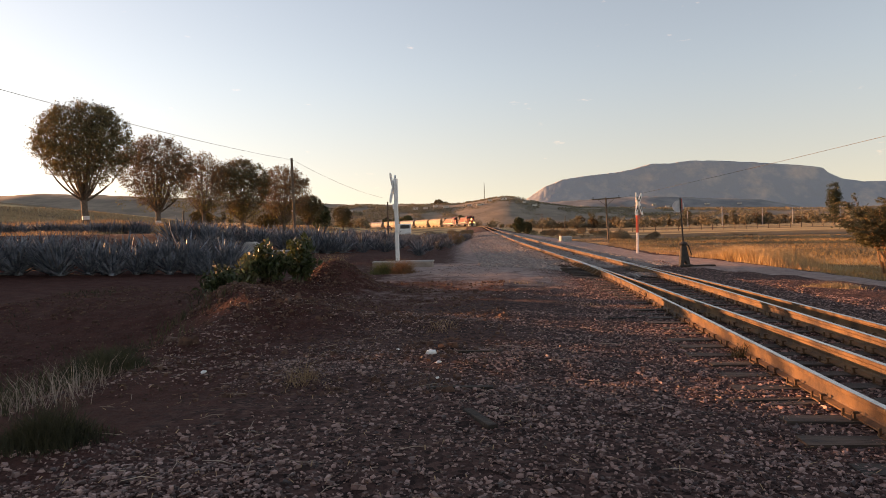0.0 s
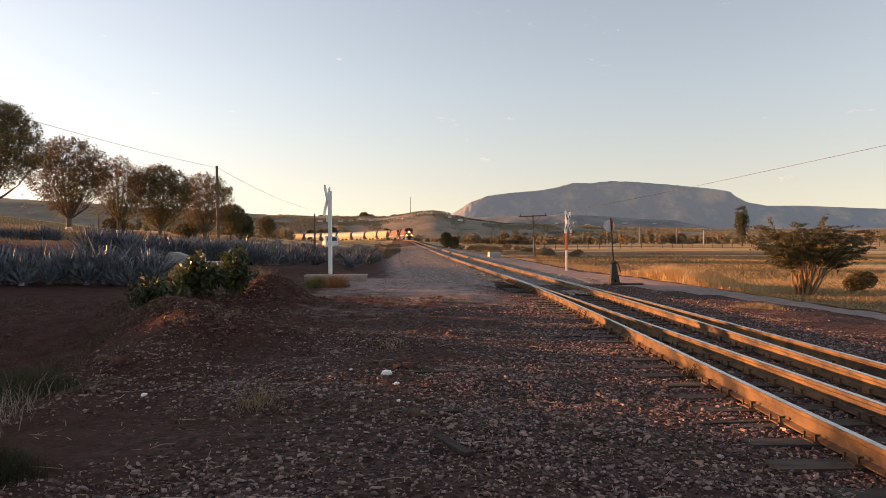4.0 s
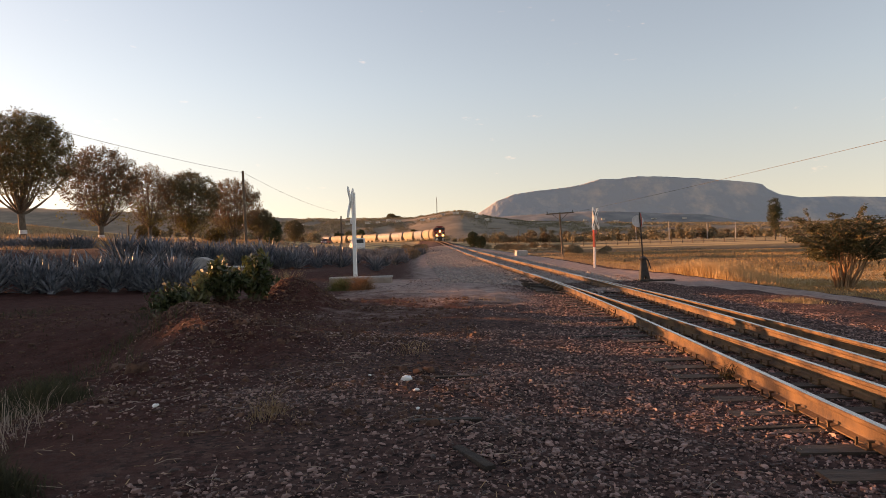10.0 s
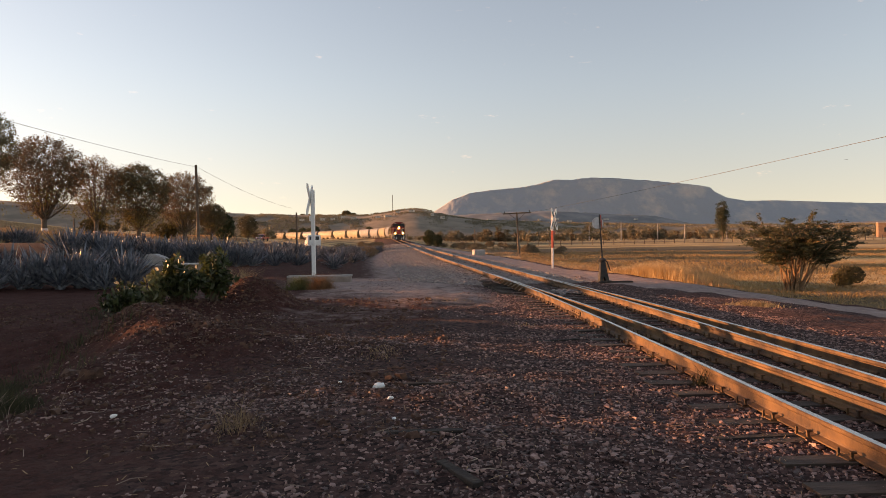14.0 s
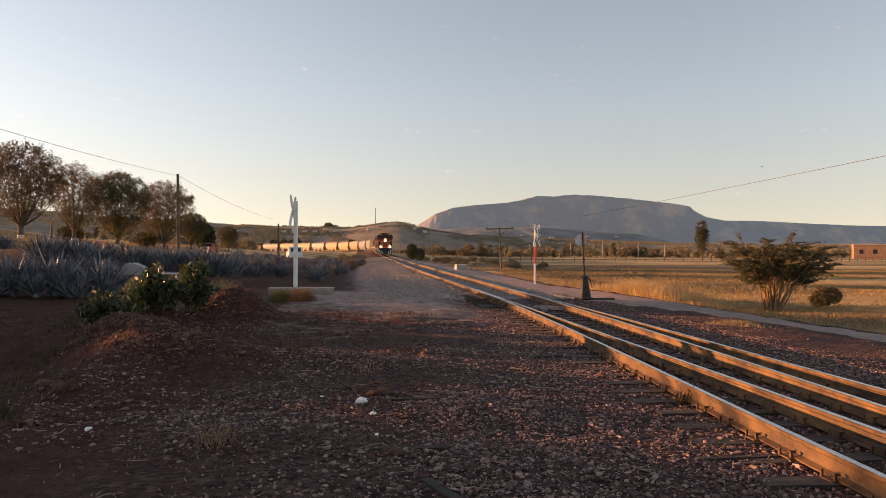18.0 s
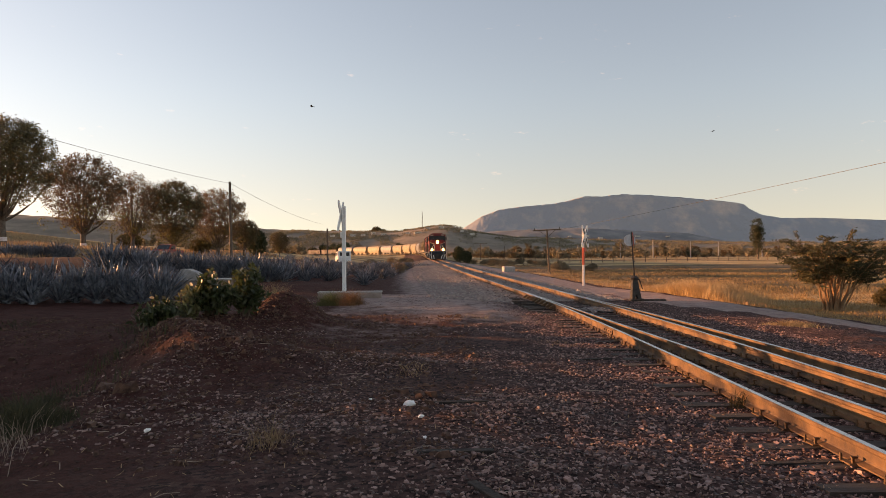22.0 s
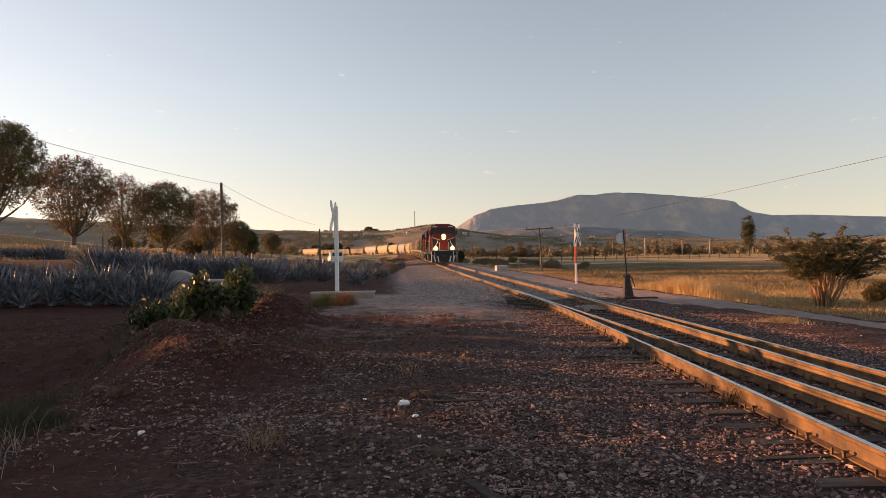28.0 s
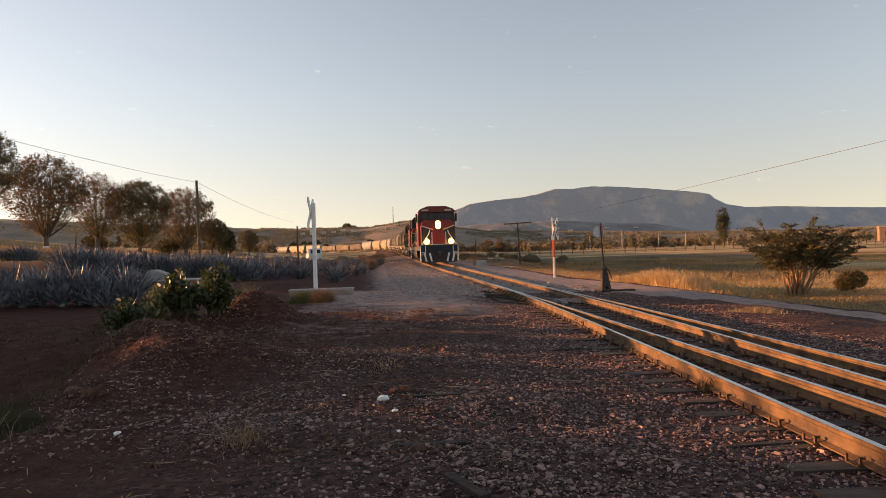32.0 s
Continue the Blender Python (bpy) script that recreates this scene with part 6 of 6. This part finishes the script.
    for x in (-1.0, 1.0):
        add_prism(bm, [(-9.5, 2.3), (1.0, 2.3), (3.8, 3.9), (-6.7, 3.9)], "x", x - 0.015, x + 0.015)
    part("stripe", bm, LOCO_RED, hood, "slanting red panel along the hood")
    bm = bmesh.new()
    for x in (-1.0, 1.0):
        add_prism(bm, [(1.3, 2.3), (2.2, 2.3), (5.0, 3.9), (4.1, 3.9)], "x", x - 0.016, x + 0.016)
        add_box(bm, x, -3, 1.9, 0.03, 14, 0.22)
    part("cream_stripe", bm, LOCO_CREAM, hood, "cream stripes along the hood")
    for y in range(-9, 5, 2):
        bm = bmesh.new()
        for k in range(5):
            add_box(bm, 0, y - 0.5 + k * 0.25, 3.1, 2.05, 0.1, 0.9)
        part("louvre", bm, STEEL, hood)
    bm = bmesh.new()
    add_prism(bm, [(-1.45, 3.5), (1.45, 3.5), (1.45, 4.3), (1.2, 4.6), (-1.2, 4.6), (-1.45, 4.3)], "y", -10.2, -6.2)
    part("radiator", bm, LOCO_DARK, t, "flared radiator housing at the rear")
    for y in (-8.8, -7.4, -1.5, 1.2):
        bm = bmesh.new()
        add_tube(bm, (0, y, 4.42), (0, y, 4.68), 0.55, 0.5, 16)
        part("roof_fan", bm, STEEL, t)
    # lamps
    bm = bmesh.new()
    add_box(bm, 0, 10.17, 3.2, 0.5, 0.12, 0.72, bevel=0.03)
    box = part("headlamp_box", bm, LOCO_DARK, t)
    for z in (3.09, 3.31):
        bm = bmesh.new()
        add_tube(bm, (0, 10.22, z), (0, 10.28, z), 0.19, 0.22, 16)
        part("headlamp", bm, LAMP if lit else GLASS, box, "lit warm headlamp" if lit else "")
    for x in (-0.98, 0.98):
        bm = bmesh.new()
        add_tube(bm, (x, 10.7, 1.86), (x, 10.78, 1.86), 0.2, 0.23, 16)
        part("ditch_light", bm, LAMP if lit else GLASS, t, "lit warm ditch light" if lit else "")
        bm = bmesh.new()
        add_tube(bm, (x * 0.45, 10.72, 1.42), (x * 0.45, 10.76, 1.42), 0.06, 0.06, 10)
        part("marker_lamp", bm, MARKER if lit else GLASS, t)
    # walkway, rails, plough
    bm = bmesh.new()
    add_box(bm, 0, 10.5, 1.55, 2.9, 0.75, 0.1, bevel=0.02)
    add_box(bm, 0, 10.86, 1.3, 2.9, 0.1, 0.55, bevel=0.02)
    part("front_platform", bm, LOCO_DARK, t)
    bm = bmesh.new()
    add_box(bm, 0, 10.87, 1.62, 2.9, 0.1, 0.07)
    part("platform_edge", bm, LOCO_CREAM, t, "cream platform edge")
    for s in (-1, 1):
        bm = bmesh.new()
        add_tube(bm, (s * 1.42, 10.8, 1.55), (s * 0.78, 10.8, 2.5), 0.035, 0.035, 6)
        add_tube(bm, (s * 0.78, 10.8, 2.5), (s * 0.72, 10.8, 2.75), 0.035, 0.035, 6)
        add_tube(bm, (s * 0.55, 10.8, 1.6), (s * 0.55, 10.8, 2.6), 0.03, 0.03, 6)
        part("handrail", bm, WHITE, t, "white front handrail")
        bm = bmesh.new()
        for k in range(4):
            add_box(bm, s * 1.3, 10.75, 0.45 + 0.28 * k, 0.4, 0.25, 0.04)
        add_box(bm, s * 1.1, 10.8, 0.9, 0.05, 0.3, 1.2)
        add_box(bm, s * 1.5, 10.8, 0.9, 0.05, 0.3, 1.2)
        part("step", bm, WHITE, t, "white-edged corner steps")
        bm = bmesh.new()
        for k in range(9):
            y = -10 + 2.2 * k
            if y < 5 or y > 8:
                add_tube(bm, (s * 1.45, y, 1.5), (s * 1.45, y, 2.55), 0.022, 0.022, 5)
        add_tube(bm, (s * 1.45, -10.2, 2.55), (s * 1.45, 5.3, 2.55), 0.025, 0.025, 5)
        part("side_rail", bm, STEEL, t)
    bm = bmesh.new()
    add_prism(bm, [(-1.4, 0.2), (1.4, 0.2), (1.4, 0.75), (1.1, 1.05), (-1.1, 1.05), (-1.4, 0.75)], "y", 10.75, 10.92)
    part("plough", bm, BLACK, t, "black steel pilot plough")
    for s in (-1, 1):
        for k in range(2):
            bm = bmesh.new()
            x = s * (0.55 + 0.42 * k)
            add_prism(bm, [(x, 0.28), (x + s * 0.14, 0.28), (x + s * 0.3, 0.95), (x + s * 0.16, 0.95)], "y", 10.92, 10.935)
            part("plough_stripe", bm, WHITE, t, "slanting white stripe on the plough")
    bm = bmesh.new()
    add_box(bm, 0, 11.05, 0.9, 0.28, 0.6, 0.34, bevel=0.05)
    part("coupler", bm, STEEL, t)
    return t


def hopper(mat, label, ribbed):
    """Covered hopper car with bulging sides, sloping ends and chutes."""
    t = thing("hopper_car", pose(0, 0, 0), label, "hopper car", "freight cars")
    H = 8.0
    bm = bmesh.new()
    prof = [(-1.2, 1.15), (1.2, 1.15), (1.45, 1.7), (1.58, 2.5), (1.52, 3.4), (1.25, 4.1), (0.75, 4.45), (-0.75, 4.45), (-1.25, 4.1), (-1.52, 3.4), (-1.58, 2.5), (-1.45, 1.7)]
    add_prism(bm, prof, "y", -H + 0.7, H - 0.7)
    for v in bm.verts:
        if v.co.z < 2.2:
            v.co.y *= 0.86
    part("body", bm, mat, t)
    bm = bmesh.new()
    add_prism(bm, [(u * 1.02, w) for u, w in prof[2:10]], "y", -0.05, 0.05)
    rib = mesh_from(bm, "rib", mat)
    for y in np.linspace(-6.6, 6.6, 12 if ribbed else 5):
        part("rib", rib, None, t).location = (0, y, 0)
    for y in (-4.4, 0, 4.4):
        bm = bmesh.new()
        add_prism(bm, [(y - 1.5, 1.2), (y + 1.5, 1.2), (y + 0.35, 0.35), (y - 0.35, 0.35)], "x", -1.05, 1.05)
        part("chute", bm, mat, t)
    bm = bmesh.new()
    add_box(bm, 0, 0, 4.55, 0.7, 2 * H - 2, 0.05)
    part("roof_walk", bm, STEEL, t)
    bm = bmesh.new()
    for y in (-H + 0.4, H - 0.4):
        add_box(bm, 0, y, 1.15, 2.8, 0.9, 0.22)
    add_box(bm, 0, 0, 1.1, 0.6, 2 * H, 0.3)
    part("sill", bm, STEEL, t)
    for y in (-H + 0.15, H - 0.15):
        for s in (-1.3, 1.3):
            bm = bmesh.new()
            add_tube(bm, (s, y, 1.1), (s, y, 4.1), 0.025, 0.025, 5)
            add_tube(bm, (s * 0.7, y, 1.1), (s * 0.7, y, 4.1), 0.025, 0.025, 5)
            for k in range(8):
                add_tube(bm, (s, y, 1.3 + k * 0.36), (s * 0.7, y, 1.3 + k * 0.36), 0.02, 0.02, 4)
            part("ladder", bm, STEEL, t)
    truck(t, 6.0, 2, 1.75, 0.46)
    truck(t, -6.0, 2, 1.75, 0.46)
    return t


def gondola(mat, label):
    t = thing("gondola_car", pose(0, 0, 0), label, "gondola car", "freight cars")
    bm = bmesh.new()
    add_box(bm, 0, 0, 2.3, 2.95, 15.6, 2.2, bevel=0.04)
    part("body", bm, mat, t)
    bm = bmesh.new()
    add_box(bm, 0, 0, 2.3, 3.12, 0.14, 2.15)
    rib = mesh_from(bm, "rib", mat)
    for y in np.linspace(-7.6, 7.6, 12):
        part("rib", rib, None, t).location = (0, y, 0)
    bm = bmesh.new()
    add_box(bm, 0, 0, 3.42, 3.1, 15.8, 0.14)
    part("top_chord", bm, mat, t)
    bm = bmesh.new()
    add_box(bm, 0, 0, 1.1, 0.7, 16.2, 0.3)
    part("sill", bm, STEEL, t)
    truck(t, 5.8, 2, 1.75, 0.46)
    truck(t, -5.8, 2, 1.75, 0.46)
    return t


lead = locomotive("red and black diesel locomotive with lit headlamps")
second = locomotive("red and black trailing diesel locomotive with dark lamps", False)
cream = hopper(CREAM_CAR, "cream covered hopper car with dusty ribbed sides", True)
grey = hopper(GREY_CAR, "grey covered hopper car with smooth bulging sides", False)
brown = gondola(BROWN_CAR, "dark brown ribbed gondola car")
TRAIN = [(lead, 11.4), (second, 11.4)]
kinds = list("ccgcggcccgccgbbbccgbbc")
used = set()
for k in kinds:
    base = {"c": cream, "g": grey, "b": brown}[k]
    TRAIN.append((base if k not in used else copy_thing(base, Matrix()), 8.5))
    used.add(k)


# ---- vehicles ----
def vehicle_wheel(parent, x, y, r):
    bm = bmesh.new()
    add_tube(bm, (x - 0.12, y, r), (x + 0.12, y, r), r, r, 22)
    w = part("tyre", bm, RUBBER, parent)
    bm = bmesh.new()
    add_tube(bm, (x - 0.125, y, r), (x + 0.125, y, r), r * 0.6, r * 0.6, 16)
    part("rim", bm, CHROME, w)


def pickup():
    """Full-size two-door pickup; its front looks along +y."""
    t = thing("pickup_truck", pose(0, 0, 0), "dark red pickup truck with a chrome grille and bumper", "pickup truck")
    bm = bmesh.new()
    add_prism(bm, [(-2.7, 0.5), (2.6, 0.5), (2.72, 0.75), (2.66, 1.1), (1.3, 1.22), (-0.55, 1.24), (-0.6, 1.15), (-2.7, 1.15)], "x", -0.98, 0.98)
    bmesh.ops.bevel(bm, geom=[e for e in bm.edges], offset=0.05, segments=2, affect="EDGES")
    part("body", bm, TRUCK_RED, t)
    bm = bmesh.new()
    add_prism(bm, [(-0.62, 1.2), (1.35, 1.2), (0.62, 1.82), (0.3, 1.88), (-0.4, 1.88), (-0.55, 1.8)], "x", -0.86, 0.86)
    bmesh.ops.bevel(bm, geom=[e for e in bm.edges], offset=0.05, segments=2, affect="EDGES")
    cab = part("cab", bm, TRUCK_RED, t)
    bm = bmesh.new()
    add_prism(bm, [(0.74, 1.77), (1.3, 1.27), (1.32, 1.29), (0.76, 1.79)], "x", -0.76, 0.76)
    part("windscreen", bm, GLASS, cab)
    for s in (-0.865, 0.865):
        bm = bmesh.new()
        add_prism(bm, [(-0.4, 1.28), (1.05, 1.28), (0.5, 1.76), (-0.35, 1.76)], "x", s - 0.008, s + 0.008)
        part("side_window", bm, GLASS, cab)
        bm = bmesh.new()
        add_box(bm, s * 1.22, 0.95, 1.32, 0.2, 0.12, 0.18, bevel=0.02)
        part("mirror", bm, BLACK, cab)
        bm = bmesh.new()
        add_box(bm, s * 1.135, -0.1, 0.5, 0.03, 2.2, 0.07, bevel=0.008)
        part("side_step", bm, BLACK, t, "black side step")
        bm = bmesh.new()
        add_prism(bm, [(0.98, 0.54), (0.99, 0.54), (0.99, 1.18), (0.98, 1.18)], "x", s * 1.134 - 0.006, s * 1.134 + 0.006)
        add_prism(bm, [(-0.5, 0.54), (-0.49, 0.54), (-0.49, 1.18), (-0.5, 1.18)], "x", s * 1.134 - 0.006, s * 1.134 + 0.006)
        part("door_seam", bm, BLACK, t)
        for wy in (1.75, -1.65):
            bm = bmesh.new()
            add_tube(bm, (s * 1.1, wy, 0.42), (s * 1.142, wy, 0.42), 0.5, 0.5, 22)
            part("wheel_arch", bm, BLACK, t, "dark wheel arch")
    bm = bmesh.new()
    add_box(bm, 0, -1.7, 1.17, 1.7, 1.9, 0.06)
    part("bed", bm, BLACK, t)
    bm = bmesh.new()
    add_box(bm, 0, 2.7, 0.9, 0.95, 0.08, 0.34, bevel=0.03)
    g = part("grille", bm, CHROME, t)
    for sx in (-0.24, 0.24):
        for z in (0.82, 0.98):
            bm = bmesh.new()
            add_box(bm, sx, 2.745, z, 0.42, 0.02, 0.12)
            part("grille_opening", bm, BLACK, g)
    bm = bmesh.new()
    add_box(bm, 0, 2.78, 0.6, 1.95, 0.18, 0.2, bevel=0.04)
    part("bumper", bm, CHROME, t)
    for s in (-0.74, 0.74):
        bm = bmesh.new()
        add_box(bm, s, 2.66, 0.93, 0.38, 0.1, 0.26, bevel=0.04)
        part("headlight", bm, VANWHITE, t, "pale headlight lens")
    for y in (1.75, -1.65):
        for x in (-0.94, 0.94):
            vehicle_wheel(t, x, y, 0.39)
    return t


def van(x, y, turn):
    t = thing("van", pose(x, y, gz(x, y), 0, 0, turn), "small white van parked beyond the agave field", "van")
    bm = bmesh.new()
    add_prism(bm, [(-2.1, 0.35), (2.1, 0.35), (2.15, 0.8), (1.25, 1.0), (0.75, 1.75), (-2.0, 1.85), (-2.15, 1.0)], "x", -0.86, 0.86)
    bmesh.ops.bevel(bm, geom=[e for e in bm.edges], offset=0.06, segments=2, affect="EDGES")
    part("body", bm, VANWHITE, t)
    bm = bmesh.new()
    add_box(bm, 0, -2.12, 1.42, 1.3, 0.05, 0.5, bevel=0.02)
    part("rear_window", bm, GLASS, t)
    for s in (-0.87, 0.87):
        bm = bmesh.new()
        add_box(bm, s, 0.3, 1.4, 0.03, 1.2, 0.42, bevel=0.01)
        part("side_window", bm, GLASS, t)
    for yy in (1.35, -1.35):
        for xx in (-0.76, 0.76):
            vehicle_wheel(t, xx, yy, 0.3)


van(-13.8, 95, 16)
ram = pickup()


# ---- what moves ----
RUN = [(0, 290.0), (3, 267.0), (6, 243.0), (9, 219.0), (13, 183.0), (16, 160.0), (19, 138.0), (23, 112.5), (26, 92.5), (29, 72.5), (32, 53.6)]


def run_at(t):
    """Where the train's nose stands along the line."""
    ts, ss = [r[0] for r in RUN], [r[1] for r in RUN]
    return float(np.interp(t, ts, ss) * 0.5 + np.interp(t - 0.75, ts, ss) * 0.25 + np.interp(t + 0.75, ts, ss) * 0.25) if 1 < t < 31 else float(np.interp(t, ts, ss))


DRIVE = [(0, 330.0), (6, 270.0), (9, 240.0), (13, 200.0), (16, 168.0), (19, 134.0), (22, 86.0), (23, 71.0), (24, 56.0), (25, 37.0), (26, 19.0), (28, -14.0), (32, -58.0)]


def bird():
    """A small dark bird gliding with spread wings; its head looks along +y."""
    t = thing("bird", pose(0, 0, 0), "small dark bird gliding in the sky", "bird")
    bm = bmesh.new()
    bmesh.ops.create_uvsphere(bm, u_segments=10, v_segments=6, radius=1, matrix=Matrix.Diagonal((0.045, 0.15, 0.04, 1)))
    part("body", bm, BIRDBLACK, t, smooth=True)
    bm = bmesh.new()
    add_prism(bm, [(-0.03, -0.13), (0.03, -0.13), (0.05, -0.24), (-0.05, -0.24)], "z", -0.006, 0.006)
    part("tail", bm, BIRDBLACK, t)
    for s in (-1, 1):
        bm = bmesh.new()
        add_prism(bm, [(s * 0.02, -0.06), (s * 0.02, 0.08), (s * 0.2, 0.1), (s * 0.36, -0.04), (s * 0.18, -0.05)], "z", -0.006, 0.006)
        w = part("wing", bm, BIRDBLACK, t)
        w.matrix_local = Matrix.Rotation(radians(-14 * s), 4, "Y")
    return t


flyer = bird()
passer = copy_thing(flyer, Matrix())


def motions():
    times = list(range(0, 33, 1))
    back = 0.0
    for car, half in TRAIN:
        rows = []
        for t in times:
            s = run_at(t) + back + half
            a, b = track_at(s - half * 0.6)[0], track_at(s + half * 0.6)[0]
            d = a - b
            m = Matrix.Translation((a + b) / 2) @ Matrix.Rotation(math.atan2(-d.x, d.y), 4, "Z") @ Matrix.Rotation(math.atan2(d.z, math.hypot(d.x, d.y)), 4, "X")
            rows.append((t, m))
        walk(car, rows)
        back += 2 * half
    rows = []
    for t in times:
        s = float(np.interp(t, [r[0] for r in DRIVE], [r[1] for r in DRIVE]))
        p, q = road_at(s), road_at(s - 6)
        d = q - p
        rows.append((t, Matrix.Translation(p + Vector((0.2, 0, 0.02))) @ Matrix.Rotation(math.atan2(-d.x, d.y) - radians(10), 4, "Z") @ Matrix.Rotation(math.atan2(d.z, math.hypot(d.x, d.y)), 4, "X")))
    walk(ram, rows)
    glide = [(0, (175, 206, 14)), (16, (75, 123, 16.5)), (22, (36.6, 91.6, 18)), (24, (23.5, 82, 23)), (26, (11.7, 70.8, 26.5)), (32, (-26, 39, 38))]
    walk(flyer, [(t, pose(*p, 8, 0, 129)) for t, p in glide])
    crossing = [(0, (280.0, 27.2, 8.7)), (19.54, (24.8, 52.6, 9.8)), (21.0, (6.1, 54.6, 12.0)), (22, (-10.6, 56.3, 14.0)), (32, (-158.4, 72.0, 23.1))]
    walk(passer, [(t, pose(*p, 4, 0, 86)) for t, p in crossing])


motions()
